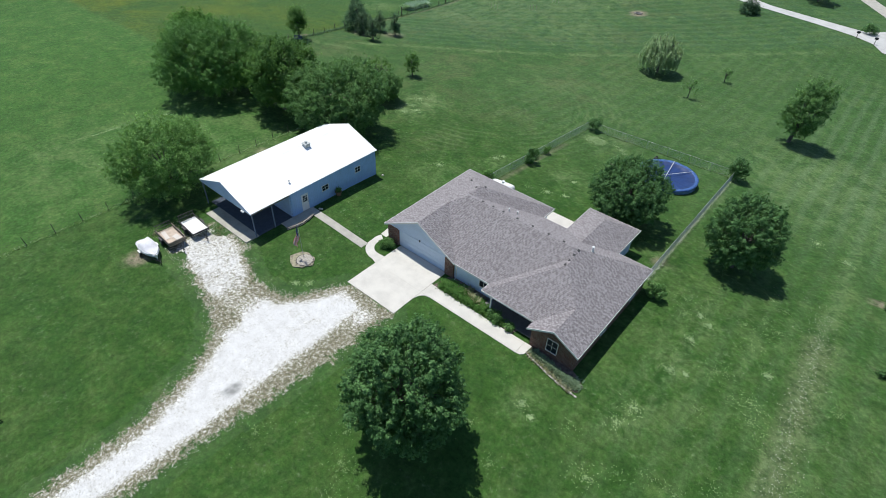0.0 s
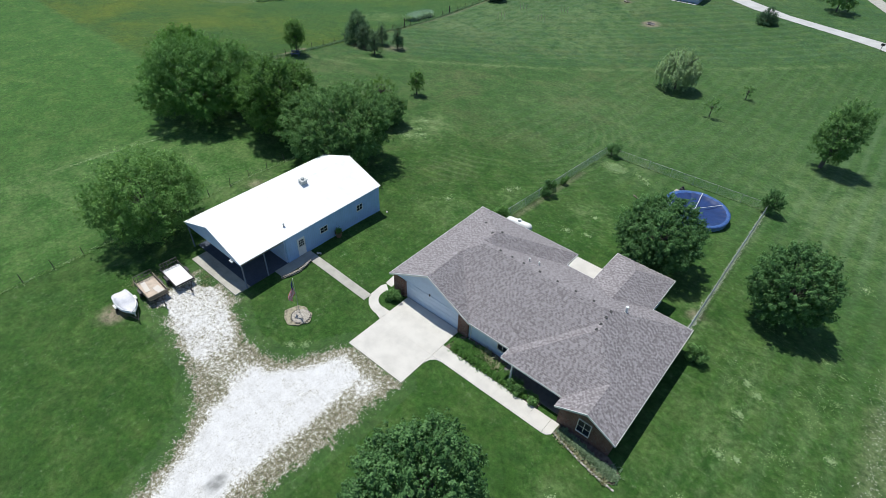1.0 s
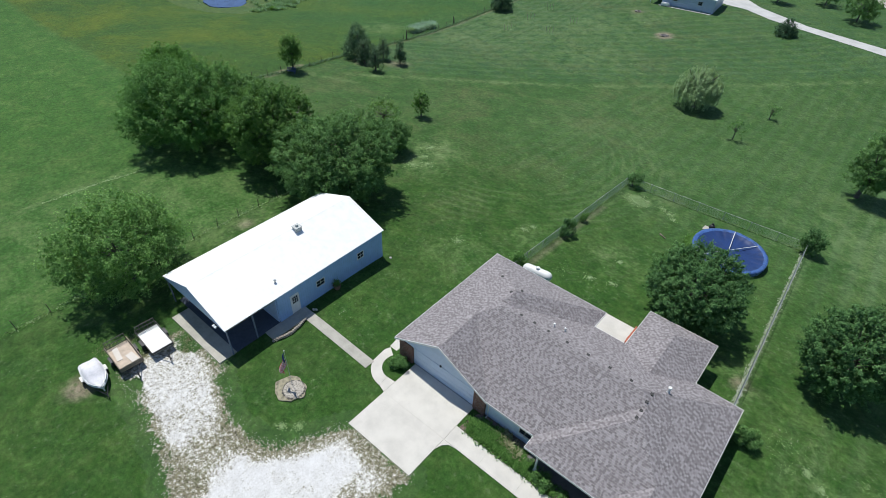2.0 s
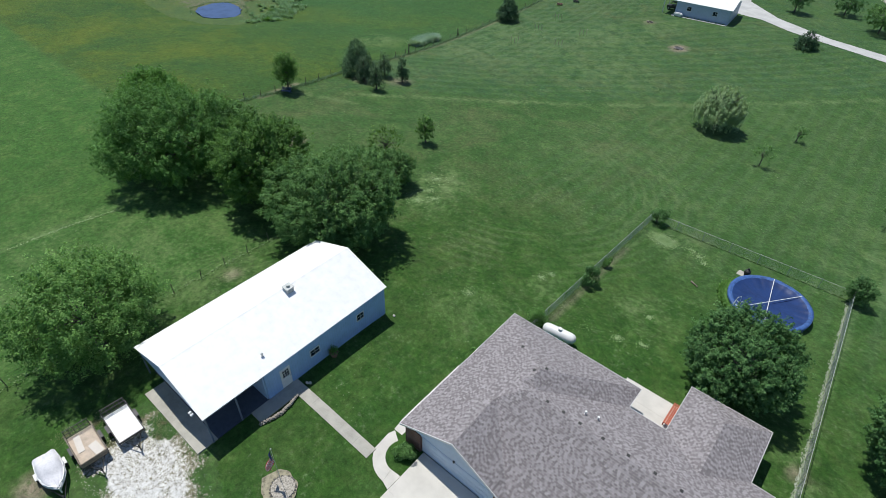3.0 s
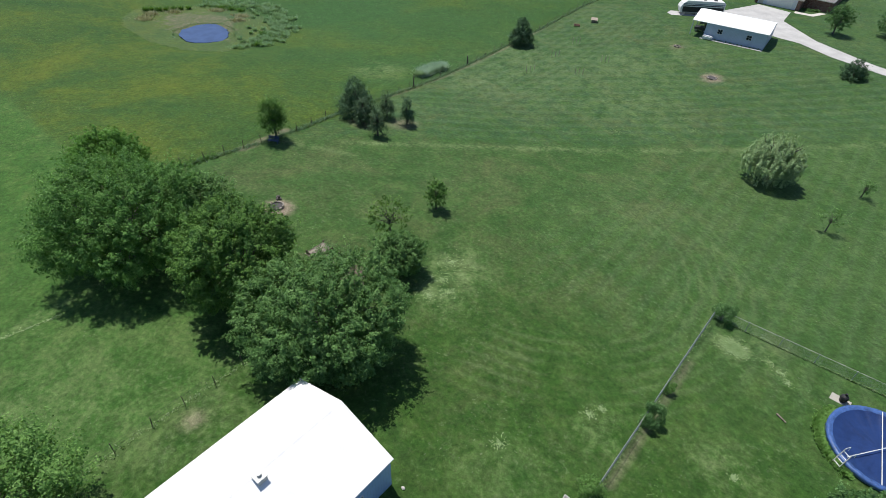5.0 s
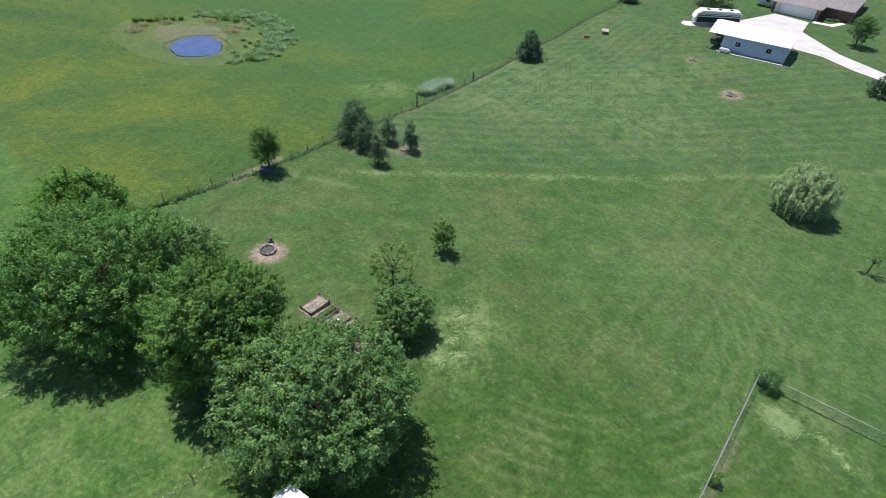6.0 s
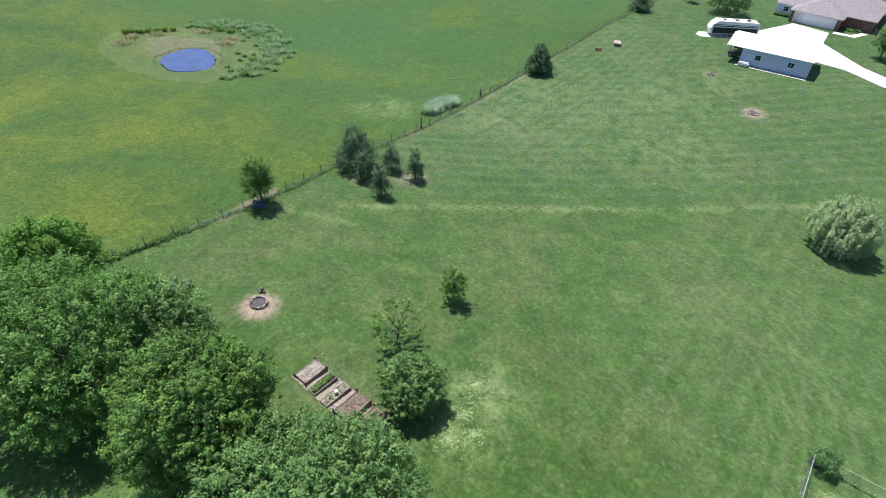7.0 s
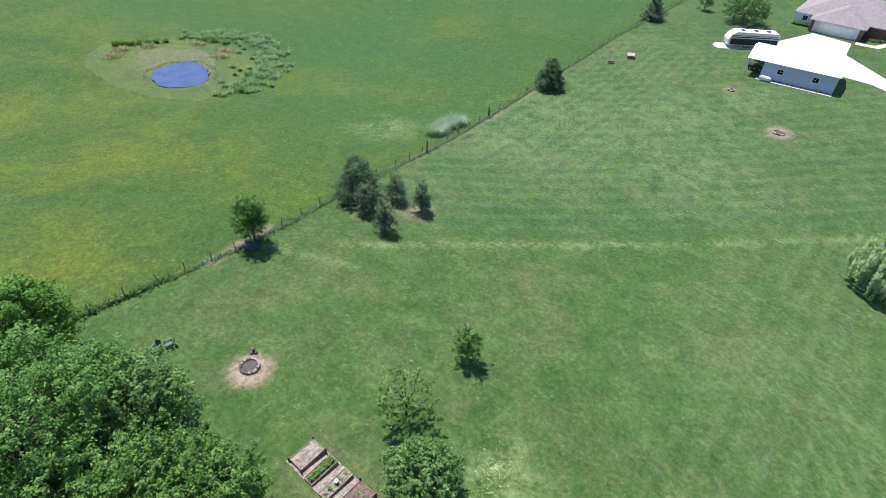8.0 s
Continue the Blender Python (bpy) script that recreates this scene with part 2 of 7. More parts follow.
# far barn sheet, also tinted with the blue of sky-lit shade
FAR_SHEET = siding_material("shade_blue_steel_sheet", (0.43, 0.51, 0.68), 0.3, axis=0, rough=0.45)
WHITE = plain("white_paint", (0.80, 0.80, 0.79), 0.45, vary=0.04, bump=0.05)
CREAM = plain("cream_trim", (0.62, 0.57, 0.52), 0.5, vary=0.05)
GLASS = glass_material()
BLACK = plain("black_rubber", (0.025, 0.025, 0.027), 0.6, vary=0.2)
STEEL = plain("galvanised_steel", (0.50, 0.52, 0.51), 0.5, metal=0.1, vary=0.12)
DARK_STEEL = plain("dark_steel", (0.06, 0.06, 0.065), 0.5, metal=0.5, vary=0.2)
BARK = plain("bark", (0.115, 0.105, 0.095), 0.95, vary=0.25, scale=4, fine=18, bump=0.8)
POST_WOOD = plain("weathered_post", (0.15, 0.125, 0.10), 0.9, vary=0.25, scale=5, fine=30, bump=0.5)
BOARD = plain("weathered_board", (0.25, 0.21, 0.165), 0.85, vary=0.34, scale=4, fine=30, bump=0.4)
DECK = plain("bleached_plywood", (0.56, 0.46, 0.37), 0.85, vary=0.16, scale=2.5, fine=30, bump=0.3)
SOIL = plain("garden_soil", (0.185, 0.14, 0.115), 0.98, vary=0.42, scale=4, fine=11, bump=1.0)
STRAW = plain("straw_mulch", (0.30, 0.272, 0.22), 0.95, vary=0.42, scale=4, fine=11, bump=1.0)
ROCK = plain("field_stone", (0.37, 0.335, 0.29), 0.9, vary=0.25, scale=4, fine=20, bump=0.6)
ASH = plain("ash", (0.10, 0.095, 0.095), 0.98, vary=0.3, scale=5, fine=20, bump=0.8)
POOL_BLUE = plain("blue_pool_cover", (0.016, 0.042, 0.150), 0.38, vary=0.18, scale=0.9, fine=6, bump=0.4)
POOL_WALL = plain("blue_pool_wall", (0.16, 0.27, 0.48), 0.4, vary=0.1, scale=1.5, fine=12)
POND = plain("pond_water", (0.062, 0.100, 0.22), 0.12, vary=0.16, scale=0.5, fine=4, bump=0.08)
CANVAS = plain("pale_boat_cover", (0.74, 0.73, 0.77), 0.75, vary=0.08, scale=2.5, fine=10, bump=0.5)
FLAG_RED, FLAG_BLUE = plain("flag_red", (0.60, 0.05, 0.06), 0.8), plain("flag_blue", (0.035, 0.05, 0.20), 0.8)
FLAG_WHITE = plain("flag_white", (0.75, 0.74, 0.75), 0.8)
GREEN_PLASTIC = plain("green_chair_plastic", (0.045, 0.12, 0.10), 0.5)
BLUE_PLASTIC = plain("blue_plastic", (0.06, 0.10, 0.22), 0.5)
RED_WOOD = plain("red_stained_wood", (0.42, 0.12, 0.07), 0.7, vary=0.15)
TERRACOTTA = plain("brown_pot", (0.22, 0.13, 0.09), 0.8)
LEAF_OAK = leaf_material("oak_leaves", (0.022, 0.074, 0.022), (0.185, 0.350, 0.125))
LEAF_ASH = leaf_material("ash_leaves", (0.030, 0.090, 0.019), (0.225, 0.385, 0.098))
LEAF_BROAD = leaf_material("hedge_maple_leaves", (0.026, 0.096, 0.018), (0.205, 0.405, 0.105))
LEAF_HEDGE = leaf_material("light_hedge_leaves", (0.034, 0.112, 0.020), (0.270, 0.470, 0.135))
LEAF_PALE = leaf_material("pale_leaves", (0.034, 0.098, 0.026), (0.225, 0.405, 0.132))
LEAF_WILLOW = leaf_material("willow_leaves", (0.16, 0.27, 0.12), (0.44, 0.57, 0.32))
LEAF_PINE = leaf_material("juniper_needles", (0.028, 0.074, 0.040), (0.150, 0.255, 0.145), 0.2)
LEAF_FIR = leaf_material("grey_green_needles", (0.045, 0.090, 0.048), (0.170, 0.260, 0.150), 0.2)
LEAF_BED = leaf_material("garden_leaves", (0.05, 0.14, 0.03), (0.20, 0.36, 0.10))
LEAF_STRAW = leaf_material("dry_stalks", (0.22, 0.23, 0.12), (0.46, 0.45, 0.30))
LEAF_REED = leaf_material("reeds", (0.085, 0.175, 0.08), (0.30, 0.42, 0.26))
LEAF_POND = leaf_material("pond_leaves", (0.11, 0.22, 0.10), (0.36, 0.52, 0.30))
LEAF_YOUNG = leaf_material("young_leaves", (0.05, 0.15, 0.022), (0.16, 0.34, 0.06))
LEAF_SILVER = leaf_material("silver_leaves", (0.19, 0.32, 0.22), (0.54, 0.67, 0.53))
LEAF_GREEN = leaf_material("green_leaves", (0.027, 0.088, 0.019), (0.200, 0.375, 0.085))
FAR_GRAVEL = plain("far_gravel", (0.52, 0.515, 0.50), 0.9, vary=0.12, scale=0.4, fine=6, bump=0.3)


# ---- mesh helpers ----
def link_mesh(name, verts, faces, material=None, parent=None, label="", kind=""):
    me = bpy.data.meshes.new(name)
    me.from_pydata([tuple(v) for v in verts], [], faces)
    me.update()
    if material:
        me.materials.append(material)
    ob = new(name, me)
    if parent:
        ob.parent = parent
    tagged(ob, label=label, kind=kind)
    return ob


def part(name, bm, material, parent=None, label="", kind=""):
    me = bpy.data.meshes.new(name)
    bmesh.ops.recalc_face_normals(bm, faces=bm.faces)
    bm.to_mesh(me)
    bm.free()
    me.materials.append(material)
    ob = new(name, me)
    if parent:
        ob.parent = parent
    tagged(ob, label=label, kind=kind)
    return ob


def twin(ob, m, parent):
    """Another part on the same mesh."""
    c = new(ob.name.split(".")[0], ob.data)
    c.parent, c.matrix_basis = parent, m
    return c


def thing(name, label, category, at, group="", turn=0.0):
    ob = new(name)
    ob.empty_display_size = 0.3
    ob.matrix_basis = pose(*at, 0, 0, turn)
    return tagged(ob, label=label, category=category, group=group)


def box(bm, lo, hi, m=None):
    """A block from corner to corner, its long edges slightly rounded."""
    v = [bm.verts.new((x, y, z)) for x in (lo[0], hi[0]) for y in (lo[1], hi[1]) for z in (lo[2], hi[2])]
    for q in ((0, 1, 3, 2), (4, 6, 7, 5), (0, 4, 5, 1), (2, 3, 7, 6), (0, 2, 6, 4), (1, 5, 7, 3)):
        bm.faces.new([v[k] for k in q])
    if m:
        bmesh.ops.transform(bm, matrix=m, verts=v)
    return v


def rod(bm, a, b, r, r2=None, sides=8):
    a, b = Vector(a), Vector(b)
    m = Matrix.Translation((a + b) / 2) @ (b - a).to_track_quat("Z", "Y").to_matrix().to_4x4()
    return bmesh.ops.create_cone(bm, cap_ends=True, segments=sides, radius1=r, radius2=r if r2 is None else r2, depth=(b - a).length, matrix=m)["verts"]


def ball(bm, at, r, squash=(1, 1, 1), level=2):
    return bmesh.ops.create_icosphere(bm, subdivisions=level, radius=r, matrix=Matrix.Translation(at) @ Matrix.Diagonal((*squash, 1)))["verts"]


def lump(bm, at, size, rng, level=1):
    """A rough stone."""
    vs = ball(bm, (0, 0, 0), 1.0, level=level)
    turn = Euler((rng.uniform(0, 6), rng.uniform(0, 6), rng.uniform(0, 6))).to_matrix()
    for v in vs:
        v.co = turn @ (v.co * rng.uniform(0.8, 1.12))
        v.co = Vector((v.co.x * size[0] + at[0], v.co.y * size[1] + at[1], v.co.z * size[2] + at[2]))
    return vs


def slab(bm, outline, z0, z1):
    """An upright prism over an outline, anticlockwise."""
    low = [bm.verts.new((x, y, z0)) for x, y in outline]
    top = [bm.verts.new((x, y, z1)) for x, y in outline]
    bm.faces.new(top)
    bm.faces.new(low[::-1])
    n = len(outline)
    for k in range(n):
        bm.faces.new((low[k], low[(k + 1) % n], top[(k + 1) % n], top[k]))


# ---- leaves ----
def leaves(name, centres, outward, size, material, parent, rng, slim=0.55, droop=0.0, label="", tone=None):
    """Many single leaves: rhombs round the given centres, turned at random but rather facing outwards."""
    n = len(centres)
    nor = outward / (np.linalg.norm(outward, axis=1)[:, None] + 1e-9) + rng.normal(0, 0.62, (n, 3)) + (0, 0, 0.6)
    nor /= np.linalg.norm(nor, axis=1)[:, None] + 1e-9
    along = rng.normal(0, 1, (n, 3)) - (0, 0, droop)
    along -= (along * nor).sum(1)[:, None] * nor
    along /= np.linalg.norm(along, axis=1)[:, None] + 1e-9
    side = np.cross(nor, along)
    ln = (size * rng.uniform(0.65, 1.35, n))[:, None]
    v = np.stack([centres - along * ln / 2, centres + side * ln * slim / 2 + nor * ln * 0.08, centres + along * ln / 2, centres - side * ln * slim / 2 + nor * ln * 0.08], 1).reshape(-1, 3)
    me = bpy.data.meshes.new(name)
    me.vertices.add(4 * n)
    me.vertices.foreach_set("co", v.astype(np.float32).ravel())
    me.loops.add(4 * n)
    me.loops.foreach_set("vertex_index", np.arange(4 * n, dtype=np.int32))
    me.polygons.add(n)
    me.polygons.foreach_set("loop_start", np.arange(0, 4 * n, 4, dtype=np.int32))
    me.update(calc_edges=True)
    tone = rng.uniform(0, 1, n) if tone is None else tone
    me.attributes.new("tone", "FLOAT", "POINT").data.foreach_set("value", np.repeat(tone, 4).astype(np.float32))
    me.materials.append(material)
    ob = new(name, me)
    ob.parent = parent
    tagged(ob, label=label)
    return ob


def clumps(rng, count, radius, half, centre, hollow=0.35, ragged=0.16, skirt=1.9):
    """Centres of the leaf clumps of a bush, within an uneven ellipsoid."""
    d = rng.normal(0, 1, (count, 3))
    d /= np.linalg.norm(d, axis=1)[:, None]
    r = rng.uniform(hollow ** 2, 1, count) ** 0.5 * (1 + rng.normal(0, ragged, count)).clip(0.7, 1.3)
    flat = np.hypot(d[:, 0], d[:, 1]) + 1e-6
    wide = np.where(d[:, 2] < 0, flat ** -0.55, 1.0).clip(1, skirt)
    d[:, :2] *= wide[:, None]
    c = d * r[:, None] * 0.86
    return c * (radius, radius, half) + centre


def boughs(rng, height, radius, low, tidy, lean, cone=False):
    """The leafy masses of a crown: a core and round boughs about it, as rows of centre and half-axes."""
    mid = low + 0.46 * (height - low)
    up, down = height - mid, mid - low
    rows = [(lean[0], lean[1], mid + 0.06 * up, *((0.78,) * 2 if tidy else (0.66,) * 2), 0.8 if tidy else 0.7)]
    count, share, reach = (60, 0.2, 0.76) if tidy else (40, 0.26, 0.7)
    for k in range(count):
        # spread evenly over the crown, from the skirt to the top
        h = (-0.82 if tidy else -0.66) + (1.78 if tidy else 1.62) * (k + 0.5) / count
        a = 2.39996 * k + rng.normal(0, 0.25)
        flat = math.sqrt(max(0.0, 1 - h * h)) if h > 0 or tidy else 1 - 0.75 * h * h
        if cone:
            flat = 1.12 - 0.66 * (h + 0.82)
        s = share * rng.uniform(0.75, 1.2)
        r = reach * rng.uniform(0.88, 1.1)
        z = mid + h * r * (up if h > 0 else down)
        rows.append((lean[0] * (1 + h) + radius * r * flat * math.cos(a), lean[1] * (1 + h) + radius * r * flat * math.sin(a), z, s, s, s))
    rows = np.array(rows)
    rows[:, 3:5] *= radius
    rows[1:, 5] *= 0.5 * (radius + 0.5 * (height - low))
    rows[0, 5] *= 0.5 * (height - low)
    if cone:
        rows[0, 3:5] *= 0.62
    return rows


def leafy_tree(name, label, at, height, radius, low, tufts_, leaf, material, seed, group="trees", stems=1, slim=0.5, open_=0.0, category="tree", lean=(0, 0), tidy=False, per=40, spray=1.0, cone=False):
    """A broadleaved tree: trunk, limbs, and leafy tufts over the outer face of its boughs, with fewer within."""
    rng = np.random.default_rng(seed)
    rr = random.Random(seed)
    x, y = at
    tree = thing(name, label, category, (x, y, gz(x, y)), group)
    mass = boughs(rng, height, radius, low, tidy, lean, cone)
    centre = mass[0, :3]
    bm = bmesh.new()
    tr = max(0.05, 0.024 * height)
    for s in range(stems):
        fx, fy = (0, 0) if stems == 1 else (rr.uniform(-0.25, 0.25) * radius, rr.uniform(-0.25, 0.25) * radius)
        fork = Vector((fx * 0.8 + lean[0] * 0.4, fy * 0.8 + lean[1] * 0.4, low + 0.3 * (height - low)))
        rod(bm, (fx * 0.5, fy * 0.5, -0.25), fork * 0.5, tr * 1.25, tr)
        rod(bm, fork * 0.5, fork, tr, tr * 0.8)
    part("trunk", bm, BARK, tree)
    bm = bmesh.new()
    for c in mass[1:]:
        c = Vector(c[:3])
        root = Vector((lean[0] * 0.4, lean[1] * 0.4, min(c.z, low + (height - low) * rr.uniform(0.1, 0.4))))
        mid = root.lerp(c, 0.5) + Vector((0, 0, 0.04 * height))
        rod(bm, root, mid, tr * 0.3, tr * 0.18, 5)
        rod(bm, mid, c, tr * 0.18, tr * 0.06, 5)
    part("limb", bm, BARK, tree)
    # tufts on the outer face of the boughs
    face = mass[:, 3] * mass[:, 5]
    n = int(tufts_ * 3.2)
    pick = rng.choice(len(mass), n, p=face / face.sum())
    d = rng.normal(0, 1, (n, 3))
    d /= np.linalg.norm(d, axis=1)[:, None]
    deep = np.where(rng.uniform(0, 1, n) < 0.5, rng.uniform(0.4, 0.85, n), rng.uniform(0.86, 1.06, n))
    p = mass[pick, :3] + d * mass[pick, 3:] * deep[:, None]
    hid = np.zeros(n, bool)
    for k, m in enumerate(mass):
        hid |= (pick != k) & ((((p - m[:3]) / m[3:]) ** 2).sum(1) < 0.62)
    keep = ~hid & (p[:, 2] > 0.25) & (rng.uniform(0, 1, n) > open_)
    p, d = p[keep][:tufts_], d[keep][:tufts_]
    n = len(p)
    out = (p - centre) / (radius, radius, 0.5 * (height - low))
    way = 0.75 * d + 0.6 * out + (0, 0, 0.55) + rng.normal(0, 0.28, (n, 3))
    way /= np.linalg.norm(way, axis=1)[:, None]
    size = leaf * spray * rng.uniform(2.0, 4.2, n) * np.where(rng.uniform(0, 1, n) < (0.05 if tidy else 0.14), 1.7, 1.0)
    t = rng.uniform(0, 1, (n, per))
    off = rng.normal(0, 1, (n, per, 3))
    off -= (off * way[:, None]).sum(-1, keepdims=True) * way[:, None]
    fan = 0.25 * size[:, None] * np.sqrt(1.02 - t ** 2)
    q = p[:, None] + way[:, None] * (t * size[:, None])[..., None] + off * (fan * 0.75)[..., None]
    q = q.reshape(-1, 3)
    q[:, 2] = np.maximum(q[:, 2], 0.1)
    face_ = (0.8 * way[:, None] + 0.35 * off + 0.3 * d[:, None]).reshape(-1, 3)
    hue = 0.6 * np.repeat(rng.uniform(0, 1, n), per) + 0.4 * rng.uniform(0, 1, n * per)
    leaves("crown", q, face_, leaf, material, tree, rng, slim, tone=hue)
    return tree


def conifer(name, label, at, height, radius, count, seed, material=None, group="evergreens", leaf=0.14):
    rng = np.random.default_rng(seed)
    x, y = at
    tree = thing(name, label, "tree", (x, y, gz(x, y)), group)
    bm = bmesh.new()
    rod(bm, (0, 0, -0.15), (0, 0, height * 0.92), 0.03 * height, 0.006 * height)
    part("trunk", bm, BARK, tree)
    t = rng.uniform(0, 1, count) ** 1.35
    ang = rng.uniform(0, 2 * np.pi, count)
    tier = 1 + 0.3 * np.sin(t * 26 + 2 * np.sin(ang * 2 + seed)) + 0.3 * np.sin(ang * 4 + t * 11 + seed)
    r = radius * (1 - t) ** 0.75 * np.minimum(1, (t + 0.05) * 9) * tier * rng.uniform(0.45, 1.08, count) ** 0.5
    p = np.stack([r * np.cos(ang), r * np.sin(ang), 0.06 * height + t * height * 0.94], 1)
    out = np.stack([np.cos(ang), np.sin(ang), 0.3 * np.ones(count)], 1)
    leaves("crown", p, out, leaf, material or LEAF_PINE, tree, rng, 0.4)
    return tree


def shrub(name, label, at, height, radius, count, seed, material, leaf=0.12, group="shrubs", z=None):
    rng = np.random.default_rng(seed)
    x, y = at
    bush = thing(name, label, "shrub", (x, y, gz(x, y) if z is None else z), group)
    bm = bmesh.new()
    for k in range(5):
        a = rng.uniform(0, 6.28)
        rod(bm, (0, 0, -0.1), (math.cos(a) * radius * 0.5, math.sin(a) * radius * 0.5, height * 0.6), 0.03, 0.012, 5)
    part("stem", bm, BARK, bush)
    cs = clumps(rng, 16, radius, height / 2, np.array([0, 0, height / 2]), 0.5, 0.12)
    pick = rng.integers(0, 16, count)
    d = rng.normal(0, 1, (count, 3))
    d /= np.linalg.norm(d, axis=1)[:, None]
    p = cs[pick] + d * (0.42 * radius * rng.uniform(0.4, 1, count) ** 0.5)[:, None]
    p[:, 2] = np.maximum(p[:, 2], 0.03)
    leaves("crown", p, d, leaf, material, bush, rng)
    return bush


# ---- ground ----
def lines(*runs):
    out = []
    for a, b, step in runs:
        out += list(np.arange(a, b, step))
    return np.array(out)


gx = np.r_[-3000, -1500, -800, -450, lines((-300, -160, 4), (-160, -95, 1.2), (-95, 8, 0.6), (8, 40, 1.5), (40, 120, 6)), 120, 250, 600, 1500, 3000]
gy = np.r_[-3000, -1200, -500, -200, lines((-100, -16, 4), (-16, 72, 0.6), (72, 200, 1.5), (200, 320, 6)), 320, 450, 700, 1300, 3000]
X, Y = np.meshgrid(gx, gy)
nx, ny = len(gx), len(gy)
Z = land(X, Y)
idx = np.arange(nx * ny).reshape(ny, nx)
quads = np.stack([idx[:-1, :-1], idx[:-1, 1:], idx[1:, 1:], idx[1:, :-1]], -1).reshape(-1, 4)
me = bpy.data.meshes.new("ground")
me.vertices.add(nx * ny)
me.vertices.foreach_set("co", np.stack([X, Y, Z], -1).astype(np.float32).ravel())
me.loops.add(quads.size)
me.loops.foreach_set("vertex_index", quads.astype(np.int32).ravel())
me.polygons.add(len(quads))
me.polygons.foreach_set("loop_start", np.arange(0, quads.size, 4, dtype=np.int32))
me.polygons.foreach_set("use_smooth", np.ones(len(quads), bool))
me.update(calc_edges=True)


def spot(x, y, r, soft=0.6):
    return 1 - smooth(np.hypot(X - x, Y - y), r * (1 - soft), r * (1 + soft))


def along_line(x0, y0, x1, y1, wide):
    dx, dy = x1 - x0, y1 - y0
    t = np.clip(((X - x0) * dx + (Y - y0) * dy) / (dx * dx + dy * dy), 0, 1)
    return 1 - smooth(np.hypot(X - x0 - t * dx, Y - y0 - t * dy), wide * 0.3, wide)


fence_x = -86.5 - 5.3 * smooth(Y, 60, 135)
split_y = 36 + (X + 100) * -0.05
far_field = smooth(-X + fence_x, -0.4, 0.8)
meadow = far_field * smooth(Y - split_y, -1.0, 1.0)
pasture = np.maximum(far_field * (1 - smooth(Y - split_y, -1, 1)), smooth(-X, 54.6, 55.6) * (1 - smooth(Y, 24, 40)) * 0.8)
green = smooth(Y, 66, 100)
lush = (1 - 0.85 * smooth(np.hypot((X + 25) / 1.15, Y - 22), 22, 58)) * (1 - far_field)
dirt = np.maximum.reduce([spot(-71.6, 46.8, 1.7, 0.35), 0.85 * spot(-45.4, 6.3, 1.0), 0.95 * spot(-52.0, 133.6, 1.9, 0.35), 0.6 * spot(-63.4, 143.8, 1.2), 0.85 * spot(-31.2, 11.6, 1.0),
                          0.5 * spot(-53.4, 26.2, 0.8), 0.6 * along_line(-87.6, 60, -86.2, 52, 0.8), 0.7 * spot(-83.0, 71.0, 2.0, 0.7), 0.6 * spot(-79, 75, 1.8, 0.7), 0.5 * along_line(-88.4, 81, -91.5, 135, 0.6),
                          0.7 * spot(-25.7, 62.7, 0.5), 0.35 * along_line(-28.4, 42, -28.4, 58, 0.4), 0.1 * spot(-23.0, 66.5, 1.5), 0.6 * spot(-7.6, 41.0, 0.7), 0.16 * along_line(7.2, 40, 8.6, 6, 1.5), 0.8 * spot(11.9, 40.5, 0.5), 0.8 * spot(11.2, 50.9, 0.5), 0.15 * along_line(-63, 46.7, -54, 46.7, 0.6), 0.15 * along_line(-63, 43.3, -54, 43.3, 0.6)])
pale = np.maximum.reduce([0.75 * spot(-51, 53, 3.4, 0.8), 0.7 * spot(-49.5, 48.3, 2.4, 0.8), 1.3 * spot(-26.2, 62.9, 1.5, 0.35), 0.7 * along_line(-79.5, 63.9, -34, 113, 0.9), 0.55 * along_line(-86, 57, -76, 62, 0.8),
                          0.6 * along_line(-34, 113, -12, 137, 0.9), 0.6 * along_line(-72.6, 5, -72.4, 30, 0.8), 0.55 * along_line(-1.6, 27, -1.6, 40, 0.9), 0.45 * along_line(7.6, 18, 7.9, 60, 1.6), 0.6 * spot(-99, 89.6, 4.5, 0.7),
                          0.5 * spot(-84, 100, 6, 0.9), 0.5 * along_line(-32.5, 13.6, -29.4, 16.0, 0.35), 0.6 * along_line(7.2, 44, 8.4, 23, 0.8), 0.5 * spot(-1.3, 35, 2.0, 0.9), 0.5 * spot(-1.2, 28.4, 1.6, 0.9), 0.4 * spot(-2.2, 21.5, 2.2, 0.9), 0.7 * along_line(-7.0, 37, -7.6, 66, 0.5), 0.4 * spot(-8, 41, 2, 0.8), 0.35 * spot(-78, 112, 14, 0.9), 0.55 * spot(3, 76, 11, 0.9), 0.45 * spot(-66, 128, 9, 0.9), 0.5 * spot(-60, 142, 5, 0.9), 0.5 * spot(-22.5, 49, 2.5, 0.9), 0.45 * spot(-23.5, 64, 2.5, 0.9), 0.5 * spot(-30.4, 45, 2, 0.9), 0.35 * spot(-34, 38, 3, 0.9),
                          0.4 * spot(-60, 112, 9, 0.8), 0.45 * spot(-8.5, 17.5, 1.5, 0.8), 0.4 * spot(-2, 23, 3, 0.8), 0.18 * spot(5, 30, 13, 0.8), 0.4 * spot(-54, 28, 5, 0.8), 0.5 * spot(-60, 20, 9, 0.9), 0.4 * spot(-66, 12, 9, 0.9)])
side = (X + 79.5) * 49.1 - (Y - 63.9) * 45.5
stripe_b = 0.19 * smooth(-side, 60, 400) * (1 - far_field) * smooth(Y, 62, 80) * (1 - smooth(Y, 150, 190))
